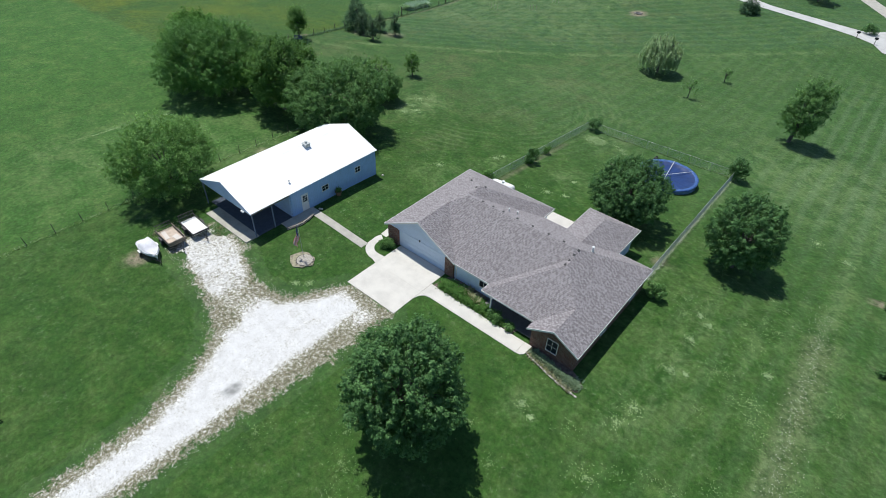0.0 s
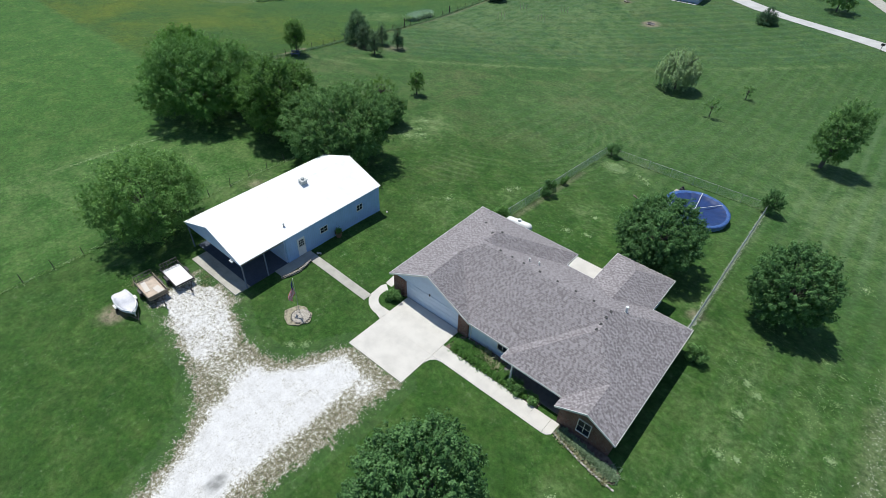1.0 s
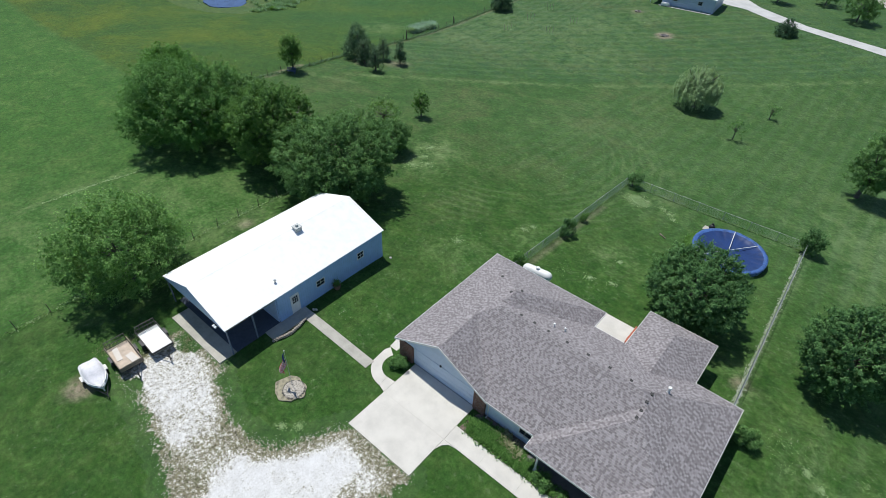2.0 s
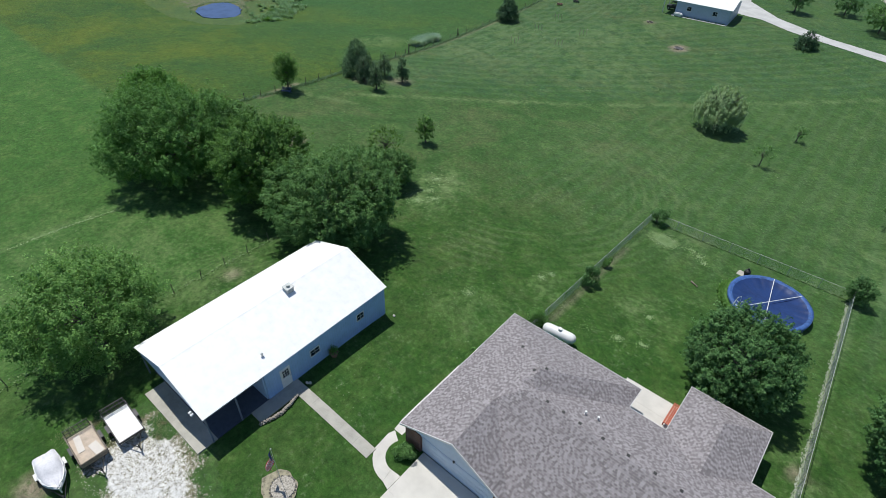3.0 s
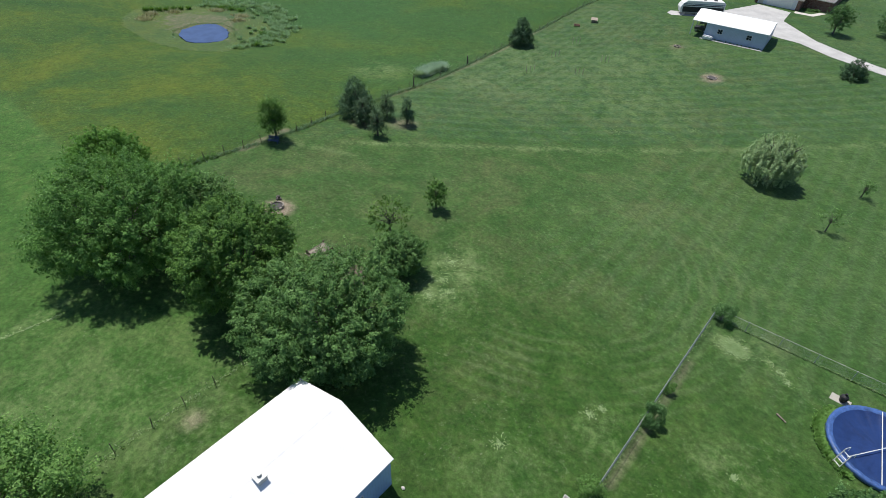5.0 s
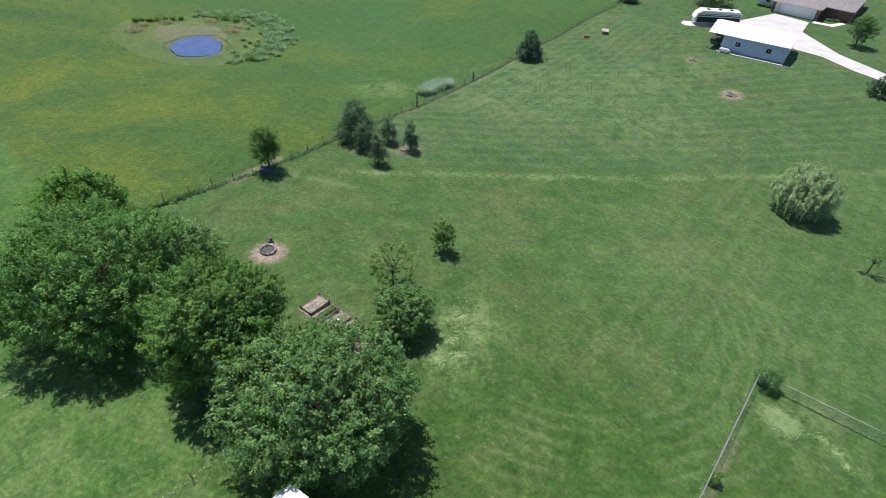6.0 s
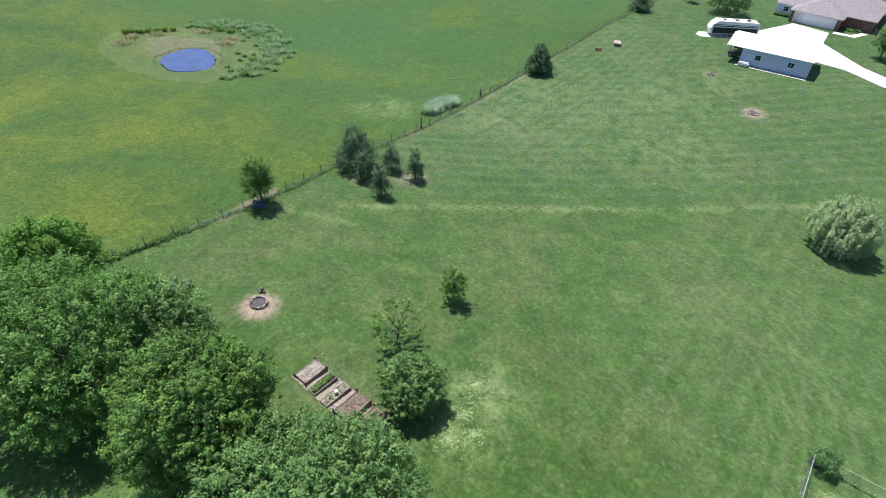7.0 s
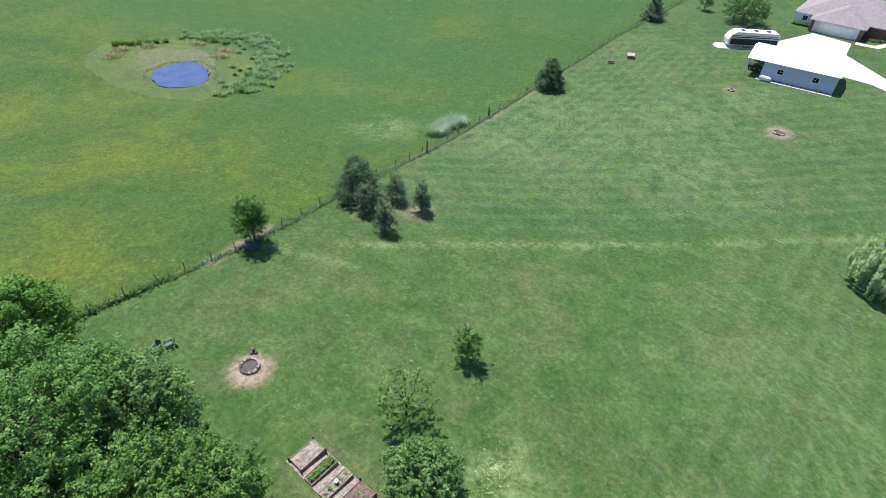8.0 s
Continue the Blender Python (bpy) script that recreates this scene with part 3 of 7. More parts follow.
stripe_a = (0.1 + 0.22 * smooth(Y, 52, 70)) * smooth(X, -10, 2) * (1 - smooth(Y, 110, 140)) + 0.13 * smooth(X, -54, -40) * smooth(Y, 52, 64) * (1 - smooth(X, -10, 2))
arc = np.hypot(X + 47.0, Y - 64.0)
stripe_c = 0.4 * smooth(arc, 12, 16) * (1 - smooth(arc, 20, 26)) * smooth((X + 47) * 0.75 + (Y - 64) * 0.1, -1, 4)
stripe_a = stripe_a * np.where(side > 0, 1.0, 0.25) + 0.22 * (1 - far_field) * smooth(Y, 88, 100) * (1 - smooth(Y, 150, 165)) * (1 - smooth(X, -76, -62))
parched = 0.12 + 0.42 * smooth(-X, 26, 44) * smooth(Y, 30, 46)
cool = (0.1 + 0.5 * smooth(-side, 0, 200)) * (1 - far_field)
for name, field in (("cool", cool), ("parched", parched), ("meadow", meadow), ("pasture", pasture), ("green", green), ("lush", lush), ("dirt", dirt), ("pale", pale), ("stripe_a", stripe_a), ("stripe_b", stripe_b), ("stripe_c", stripe_c)):
    me.attributes.new(name, "FLOAT", "POINT").data.foreach_set("value", field.astype(np.float32).ravel())
me.materials.append(LAWN)
tagged(new("ground", me), "green mown lawn, meadow and pasture sloping down to a pond", "ground", kind="structure")


def inside_distance(outline, px, py):
    """Signed distance to an outline, positive inside."""
    best, odd = np.full(px.shape, 1e9), np.zeros(px.shape, bool)
    n = len(outline)
    for k in range(n):
        (x0, y0), (x1, y1) = outline[k], outline[(k + 1) % n]
        dx, dy = x1 - x0, y1 - y0
        t = np.clip(((px - x0) * dx + (py - y0) * dy) / (dx * dx + dy * dy), 0, 1)
        best = np.minimum(best, np.hypot(px - x0 - t * dx, py - y0 - t * dy))
        cross = ((y0 > py) != (y1 > py)) & (px < dx * (py - y0) / (dy if dy else 1e-9) + x0)
        odd ^= cross
    return np.where(odd, best, -best)


def sheet(name, outline, step, margin, lift, material, label, category, fields=None):
    """A thin skin laid over the ground inside an outline."""
    xs, ys = [p[0] for p in outline], [p[1] for p in outline]
    px, py = np.meshgrid(np.arange(min(xs) - margin, max(xs) + margin, step), np.arange(min(ys) - margin, max(ys) + margin, step))
    d = inside_distance(outline, px, py)
    ids = np.arange(px.size).reshape(px.shape)
    q = np.stack([ids[:-1, :-1], ids[:-1, 1:], ids[1:, 1:], ids[1:, :-1]], -1).reshape(-1, 4)
    keep = (d.ravel()[q] > -margin).all(1) if margin > 0.1 else (d.ravel()[q] > 0).any(1)
    q = q[keep]
    used, inv = np.unique(q, return_inverse=True)
    ux, uy = px.ravel()[used].copy(), py.ravel()[used].copy()
    if margin < 0.1:
        # draw the outer corners in to the outline
        out_ = d.ravel()[used] < 0
        bx, by, bd = ux[out_].copy(), uy[out_].copy(), np.full(out_.sum(), 1e9)
        for (x0, y0), (x1, y1) in zip(outline, outline[1:] + outline[:1]):
            t = np.clip(((ux[out_] - x0) * (x1 - x0) + (uy[out_] - y0) * (y1 - y0)) / ((x1 - x0) ** 2 + (y1 - y0) ** 2), 0, 1)
            qx, qy = x0 + t * (x1 - x0), y0 + t * (y1 - y0)
            far_ = np.hypot(ux[out_] - qx, uy[out_] - qy)
            bx, by, bd = np.where(far_ < bd, qx, bx), np.where(far_ < bd, qy, by), np.minimum(far_, bd)
        ux[out_], uy[out_] = bx, by
    v = np.stack([ux, uy, land(ux, uy) + lift], 1)
    ob = link_mesh(name, v, inv.reshape(-1, 4).tolist(), material)
    for p in ob.data.polygons:
        p.use_smooth = True
    for key, f in (fields or {}).items():
        ob.data.attributes.new(key, "FLOAT", "POINT").data.foreach_set("value", f(d.ravel()[used], v[:, 0], v[:, 1]).astype(np.float32))
    return tagged(ob, label, category, kind="structure")


DRIVE = [(-24.2, -70), (-23.9, -5.6), (-23.5, 0), (-22.9, 6.3), (-22.4, 11.5), (-22.2, 17.6), (-28.0, 17.6), (-29.6, 14.2), (-31.3, 12.4), (-34.7, 12.1), (-38.2, 13.5), (-39.3, 14.3), (-44.6, 14.3), (-45.2, 11.0), (-44.6, 8.9), (-41.8, 8.6), (-35.0, 7.5),
         (-31.2, 5.2), (-29.8, 2.5), (-28.3, -2), (-28.0, -9.3), (-28.4, -70)]


def traffic(d, x, y):
    wide = smooth(y, -4, 7)
    park = smooth(-x, 32, 36)
    lane = smooth(d - 0.1 * (1 - park), 0.0, 1.7 - 0.8 * park) * np.maximum(smooth(-22.9 - x, 0.1 + 0.7 * wide, 1.2 + 1.5 * wide), 0.8 * smooth(y, 12, 16))
    brown = np.maximum.reduce([0.3 * (1 - smooth(np.abs(x + 33.6), 0.6, 2.4)), 0.8 * (1 - smooth(np.hypot((x + 32.4) / 1.4, y - 7.6), 0.5, 1.5)), 0.6 * (1 - smooth(np.hypot((x + 32.2) / 2.6, y - 12.2), 0.3, 0.9)), 0.3 * (1 - smooth(np.hypot((x + 25.0) / 2.0, (y - 16.9)), 0.5, 1.6)), 0.5 * (1 - smooth(np.hypot((x + 43.0) / 2.0, (y - 14.2)), 0.4, 1.0))])
    lot = 1 - 0.36 * smooth(-x, 30, 33.5)
    pale_lot = 0.14 * (1 - smooth(np.hypot((x + 40.4) / 1.2, y - 10.8), 1.0, 3.6))
    return np.clip(1.05 * lane * lot + pale_lot - brown, 0, 1.1)


def fullness(d, x, y):
    thin = 0.12 * smooth(-x, 29, 33) * (1 - smooth(np.hypot((x + 40.5) / 1.3, y - 11.6), 1.0, 3.5))
    thin = thin + 0.12 * (1 - smooth(np.hypot(x + 31.8, y - 8.8), 1.0, 3.0))
    weedy = 0.5 * (1 - smooth(np.hypot(x + 43.2, y - 13.8), 0.6, 1.6)) + 0.45 * (1 - smooth(np.hypot(x + 42.6, y - 9.0), 0.3, 1.0))
    return np.clip(0.44 + 0.4 * d, 0, 1) - thin - weedy


sheet("gravel_driveway", DRIVE, 0.3, 1.5, 0.01, GRAVEL, "white crushed limestone driveway thinning into grass at its edges", "driveway", {"lush": lambda d, x, y: np.ones(len(x)), "stain": lambda d, x, y: 1 - smooth(np.hypot((x + 25.75) / 0.8, (y - 3.75) / 1.25), 0.4, 0.8), "inside": fullness, "traffic": traffic})


# ---- concrete ----
# porch concrete with the shade of the eave put into its colour
PORCH = plain("shaded_concrete", (0.17, 0.165, 0.16), 0.9, vary=0.15)


def slabs(name, label, outlines, top, material, category="pavement", under=0.12):
    """Poured slabs with joints between them; each slab is a piece."""
    root = new(name)
    tagged(root, label, category, kind="structure")
    for outline in outlines:
        bm = bmesh.new()
        z = top if top is not None else 0.0
        slab(bm, outline, z - under, z)
        if top is None:
            for v in bm.verts:
                v.co.z += gz(v.co.x, v.co.y) + 0.05
        part("slab", bm, material, root)
    return root


def rect(x0, y0, x1, y1, gap=0.004):
    return [(x0 + gap, y0 + gap), (x1 - gap, y0 + gap), (x1 - gap, y1 - gap), (x0 + gap, y1 - gap)]


slabs("driveway_pad", "pale concrete parking pad in front of the garage", [rect(-28.15, 17.6, -25.15, 21.2, 0.002), rect(-25.15, 17.6, -22.15, 21.2, 0.002), rect(-28.15, 21.2, -25.15, 24.74, 0.002), rect(-25.15, 21.2, -22.15, 24.74, 0.002)], 0.06, CONCRETE)
walk_bits = [[(-22.14, 20.2), (-21.95, 20.75), (-21.6, 21.1), (-21.1, 21.2), (-22.14, 21.2)]]
for k in range(7):
    walk_bits.append(rect(-22.14 + 1.5 * k, 21.21, -22.14 + 1.5 * (k + 1), 22.65))
walk_bits.append([(-11.62, 21.22), (-11.25, 21.28), (-11.0, 21.55), (-10.95, 22.66), (-11.62, 22.66)])
slabs("front_walk", "pale concrete walk along the front of the house", walk_bits, 0.05, CONCRETE)
slabs("barn_path", "grey concrete path between barn and garage", [rect(-38.3 + 1.5 * k, 21.8, -36.8 + 1.5 * k, 22.72) for k in range(5)], None, OLD_CONCRETE)
arc_out = [(-28.9 - 2.2 * math.cos(a), 23.6 - 2.2 * math.sin(a)) for a in np.linspace(-0.5, 1.6, 11)]
arc_in = [(-29.0 - 1.25 * math.cos(a), 23.6 - 1.25 * math.sin(a)) for a in np.linspace(-0.5, 1.6, 11)]
ring_bits = [[arc_out[k], arc_out[k + 1], arc_in[k + 1], arc_in[k]] for k in range(10)]
ring_bits.append([(-28.82, 21.4), (-28.17, 21.2), (-28.17, 22.42), (-28.95, 22.36)])
slabs("garage_walk", "pale concrete walk curving round a planting bed", ring_bits, 0.055, CONCRETE)
slabs("side_walk", "pale concrete strip beside the garage wall", [rect(-31.1, 24.7 + 1.5 * k, -30.2, 26.2 + 1.5 * k) for k in range(5)], 0.05, CONCRETE)
slabs("patio", "cream concrete patio behind the house", [rect(-20.3, 37.0, -16.0, 38.6), rect(-20.3, 38.6, -16.0, 40.25)], 0.05, CONCRETE)
slabs("barn_floor", "grey concrete barn floor and apron", [rect(-46.6, 14.35, -43.0, 15.9), rect(-43.0, 14.35, -39.4, 15.9), rect(-39.4, 18.6, -38.2, 22.7)], 0.46, OLD_CONCRETE, under=0.3)


slabs("carport_floor", "concrete floor under the carport, darkened as if in shade", [rect(-48.1, 15.9, -43.8, 20.1), rect(-43.8, 15.9, -39.4, 20.1), rect(-48.1, 20.1, -39.45, 32.0)], 0.46, FLOOR, "floor", under=0.3)
slabs("porch_floor", "concrete porch floor, darkened as if in shade", [rect(-16.9, 23.3, -11.45, 25.7)], 0.12, PORCH, "floor")


# ---- roofs ----
def clip(poly, a, b, c):
    """Keep the part of a convex outline where a x + b y + c >= 0."""
    out, n = [], len(poly)
    for k in range(n):
        p, q = poly[k], poly[(k + 1) % n]
        dp, dq = a * p[0] + b * p[1] + c, a * q[0] + b * q[1] + c
        if dp >= 0:
            out.append(p)
        if (dp > 0 > dq) or (dp < 0 < dq):
            t = dp / (dp - dq)
            out.append((p[0] + t * (q[0] - p[0]), p[1] + t * (q[1] - p[1])))
    return out


def area(poly):
    return abs(sum(p[0] * q[1] - q[0] * p[1] for p, q in zip(poly, poly[1:] + poly[:1]))) / 2 if len(poly) > 2 else 0


def roof_faces(blocks, eave, pitch):
    """The visible slopes of overlapping hipped and gabled roof blocks: (convex outline, plane) pairs."""
    made = []
    for x0, y0, x1, y1, kinds in blocks:
        planes = []
        if "w" in kinds:
            planes.append((pitch, 0, eave - pitch * x0))
        if "e" in kinds:
            planes.append((-pitch, 0, eave + pitch * x1))
        if "s" in kinds:
            planes.append((0, pitch, eave - pitch * y0))
        if "n" in kinds:
            planes.append((0, -pitch, eave + pitch * y1))
        made.append(((x0, y0, x1, y1), planes))
    out = []
    for i, (r, planes) in enumerate(made):
        for p in planes:
            poly = [(r[0], r[1]), (r[2], r[1]), (r[2], r[3]), (r[0], r[3])]
            for q in planes:
                if q is not p:
                    poly = clip(poly, q[0] - p[0], q[1] - p[1], q[2] - p[2])
            todo = [poly]
            for j, (s, others) in enumerate(made):
                if j == i:
                    continue
                tie = 1e-6 if j < i else -1e-6
                cuts = [(1, 0, -s[0]), (-1, 0, s[2]), (0, 1, -s[1]), (0, -1, s[3])] + [(q[0] - p[0], q[1] - p[1], q[2] - p[2] + tie) for q in others]
                rest = []
                for piece in todo:
                    for a, b, c in cuts:
                        gone = clip(piece, -a, -b, -c)
                        if area(gone) > 1e-3:
                            rest.append(gone)
                        piece = clip(piece, a, b, c)
                        if area(piece) < 1e-3:
                            break
                todo = rest
            out += [(q, p) for q in todo if area(q) > 0.01]
    return out


def build_roof(faces, owner, material, deck, seed, row=0.13, thick=0.16, second=None):
    """Decks under the slopes and shingle tabs, course by course, upon them."""
    rng = random.Random(seed)
    bm = bmesh.new()
    verts, tabs, pale_ = [], [], []
    for poly, (a, b, c) in faces:
        top = [bm.verts.new((x, y, a * x + b * y + c - 0.012)) for x, y in poly]
        low = [bm.verts.new((x, y, a * x + b * y + c - thick)) for x, y in poly]
        bm.faces.new(top)
        bm.faces.new(low[::-1])
        for k in range(len(poly)):
            bm.faces.new((low[k], low[(k + 1) % len(poly)], top[(k + 1) % len(poly)], top[k]))
        g = math.hypot(a, b)
        ux, uy = a / g, b / g
        s = [x * ux + y * uy for x, y in poly]
        n0 = math.floor(min(s) / row)
        for n in range(n0, math.ceil(max(s) / row)):
            band = clip(clip(poly, ux, uy, -n * row), -ux, -uy, (n + 1) * row)
            if area(band) < 1e-3:
                continue
            w = [-x * uy + y * ux for x, y in band]
            at = min(w) - rng.uniform(0, 0.3)
            while at < max(w):
                step = rng.uniform(0.13, 0.24) * row / 0.13
                tab = clip(clip(band, -uy, ux, -at), uy, -ux, at + step)
                at += step
                if area(tab) < 5e-4:
                    continue
                k = len(verts)
                for x, y in tab:
                    up = 1 - ((x * ux + y * uy) / row - n)
                    verts.append((x, y, a * x + b * y + c + 0.002 + 0.015 * up))
                tabs.append(list(range(k, k + len(tab))))
                pale_.append((len(tabs) + (rng.random() < 0.14)) % 2)
    root = part("roof", bm, deck, owner)
    ob = link_mesh("shingle", verts, tabs, material, root, "weathered grey-brown asphalt shingles", "stuff")
    if second:
        ob.data.materials.append(second)
        ob.data.polygons.foreach_set("material_index", pale_)
    return root


EAVE, PITCH = 2.12, 0.53
house = thing("house", "single-storey ranch house with grey-brown shingle roof, brick and white siding", "house", (0, 0, 0))
BLOCKS = [(-30.04, 24.45, -6.83, 36.12, "wesn"), (-30.04, 26.0, -18.72, 38.16, "wesn"), (-17.0, 23.36, -6.83, 36.12, "wesn"), (-30.04, 24.41, -21.0, 32.0, "we"), (-11.6, 22.38, -6.83, 30.0, "we"), (-15.97, 29.0, -10.3, 40.88, "wen")]
FACES = roof_faces(BLOCKS, EAVE, PITCH)
build_roof(FACES, house, SHINGLE, CREAM, 4, second=SHINGLE_LIGHT)


def board(bm, a, b, high, thick=0.035, z=None):
    """An upright board between two points of a plan, its top at the height of each point."""
    a, b = Vector(a), Vector(b)
    d = (b - a).normalized()
    n = Vector((-d.y, d.x, 0)).normalized() * thick / 2
    v = [bm.verts.new(p) for p in (a - n, a + n, b + n, b - n)]
    w = [bm.verts.new(p.co - Vector((0, 0, high))) for p in v]
    bm.faces.new(v), bm.faces.new(w[::-1])
    for k in range(4):
        bm.faces.new((w[k], w[(k + 1) % 4], v[(k + 1) % 4], v[k]))


def gable_top(x0, x1):
    return (x0 + x1) / 2, EAVE + PITCH * (x1 - x0) / 2


E2 = EAVE + 0.012
runs = [((-30.06, 24.41), (-30.06, 38.18)), ((-30.06, 38.18), (-18.7, 38.18)), ((-18.7, 38.18), (-18.7, 36.14)), ((-18.7, 36.14), (-15.99, 36.14)), ((-15.99, 36.14), (-15.99, 40.9)), ((-15.99, 40.9), (-10.28, 40.9)), ((-10.28, 40.9), (-10.28, 36.14)),
        ((-10.28, 36.14), (-6.81, 36.14)), ((-6.81, 36.14), (-6.81, 22.36)), ((-11.6, 23.34), (-17.02, 23.34)), ((-17.02, 23.34), (-17.02, 24.43)), ((-17.02, 24.43), (-21.0, 24.43))]
for a, b in runs:
    bm = bmesh.new()
    board(bm, (*a, E2), (*b, E2), 0.18, 0.025)
    part("fascia", bm, WHITE, house, "white painted eave board")
for x0, x1, y in ((-30.04, -21.0, 24.39), (-11.6, -6.83, 22.36)):
    mx, mz = gable_top(x0, x1)
    for a, b in (((x0, y, E2), (mx, y, mz + 0.012)), ((mx, y, mz + 0.012), (x1, y, E2))):
        bm = bmesh.new()
        board(bm, a, b, 0.18)
        part("rake_board", bm, WHITE, house, "white painted gable board")


def wall(name, outline, z0, z1, material, owner, thick=0.18, label=""):
    """A run of upright wall pieces along a plan line; each piece overlaps none."""
    for (x0, y0), (x1, y1) in zip(outline, outline[1:]):
        bm = bmesh.new()
        board(bm, (x0, y0, z1), (x1, y1, z1), z1 - z0, thick)
        part(name, bm, material, owner, label)


WT = EAVE - 0.05
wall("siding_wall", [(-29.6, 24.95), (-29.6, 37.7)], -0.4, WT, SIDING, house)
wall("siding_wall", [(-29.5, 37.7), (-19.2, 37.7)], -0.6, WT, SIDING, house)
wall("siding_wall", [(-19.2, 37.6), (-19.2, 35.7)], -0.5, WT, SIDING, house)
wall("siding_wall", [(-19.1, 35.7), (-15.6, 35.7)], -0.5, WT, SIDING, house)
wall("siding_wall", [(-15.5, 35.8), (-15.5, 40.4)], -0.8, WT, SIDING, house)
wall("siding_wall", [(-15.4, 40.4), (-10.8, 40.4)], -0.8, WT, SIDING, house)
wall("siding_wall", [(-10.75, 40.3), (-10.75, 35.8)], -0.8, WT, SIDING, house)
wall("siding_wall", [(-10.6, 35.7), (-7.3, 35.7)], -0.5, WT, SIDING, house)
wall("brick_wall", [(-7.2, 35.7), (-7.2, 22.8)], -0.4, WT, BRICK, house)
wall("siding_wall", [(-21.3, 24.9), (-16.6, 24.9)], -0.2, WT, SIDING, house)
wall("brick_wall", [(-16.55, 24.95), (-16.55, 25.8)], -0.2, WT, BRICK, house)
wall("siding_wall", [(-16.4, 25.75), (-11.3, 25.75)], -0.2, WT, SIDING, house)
wall("brick_wall", [(-11.2, 25.8), (-11.2, 22.9)], -0.2, WT, BRICK, house)


def gable_wall(owner, x0, x1, y, z0, zt, bottom, material, name, rise, thick=0.18, hole=None):
    """A wall with a gable above; a hole (x0, z0, x1, z1) goes right through it."""
    mx = (x0 + x1) / 2
    shapes = []
    if hole:
        a, b, c, d = hole
        top = lambda x: zt + rise * ((x1 - x0) / 2 - abs(x - mx))
        shapes = [[(x0, bottom), (a, bottom), (a, top(a)), (x0, zt)], [(c, bottom), (x1, bottom), (x1, zt), (c, top(c))], [(a, d), (c, d), (c, top(c)), (mx, top(mx)), (a, top(a))] if a < mx < c else [(a, d), (c, d), (c, top(c)), (a, top(a))]]
        if b > bottom:
            shapes.append([(a, bottom), (c, bottom), (c, b), (a, b)])
    else:
        shapes = [[(x0, bottom), (x1, bottom), (x1, zt), (mx, zt + rise * (x1 - x0) / 2), (x0, zt)]]
    for s in shapes:
        bm = bmesh.new()
        f = [bm.verts.new((x, y - thick / 2, z)) for x, z in s]
        k = [bm.verts.new((x, y + thick / 2, z)) for x, z in s]
        bm.faces.new(f), bm.faces.new(k[::-1])
        for n in range(len(s)):
            bm.faces.new((f[n], k[n], k[(n + 1) % len(s)], f[(n + 1) % len(s)]))
        part(name, bm, material, owner)


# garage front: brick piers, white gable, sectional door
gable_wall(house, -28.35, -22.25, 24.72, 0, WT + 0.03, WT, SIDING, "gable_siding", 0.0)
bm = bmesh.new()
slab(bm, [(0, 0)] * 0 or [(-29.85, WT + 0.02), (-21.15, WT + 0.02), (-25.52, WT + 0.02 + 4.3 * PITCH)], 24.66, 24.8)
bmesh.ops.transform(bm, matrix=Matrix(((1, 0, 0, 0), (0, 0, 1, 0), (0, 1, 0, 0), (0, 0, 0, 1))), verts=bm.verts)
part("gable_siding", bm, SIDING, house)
for x0, x1 in ((-29.72, -28.36), (-22.24, -21.2)):
    bm = bmesh.new()
    box(bm, (x0, 24.6, -0.2), (x1, 24.95, WT))
    part("brick_pier", bm, BRICK, house)
# white door, its colour tinted by the blue skylight of the shaded front
DOOR_WHITE = plain("sky_tinted_door_paint", (0.60, 0.70, 0.84), 0.45, vary=0.03, bump=0.04)
door = part("garage_door", (lambda b: (box(b, (-28.34, 24.8, 0.0), (-22.26, 24.84, WT)), b)[1])(bmesh.new()), DOOR_WHITE, house, "white sectional garage door")
for k in range(4):
    bm = bmesh.new()
    for j in range(8):
        box(bm, (-28.3 + 0.755 * j + 0.06, 24.785, 0.04 + 0.51 * k + 0.07), (-28.3 + 0.755 * (j + 1) - 0.06, 24.8, 0.04 + 0.51 * (k + 1) - 0.07))
    box(bm, (-28.33, 24.79, 0.04 + 0.51 * k), (-22.27, 24.8, 0.07 + 0.51 * k))
    part("door_panel", bm, DOOR_WHITE, door)


bm = bmesh.new()
box(bm, (-25.52, 24.6, 2.22), (-25.36, 24.68, 2.27)), rod(bm, (-25.44, 24.6, 2.1), (-25.44, 24.6, 2.23), 0.05, 0.08)
part("wall_lamp", bm, BLACK, house, "small dark lamp over the garage door")


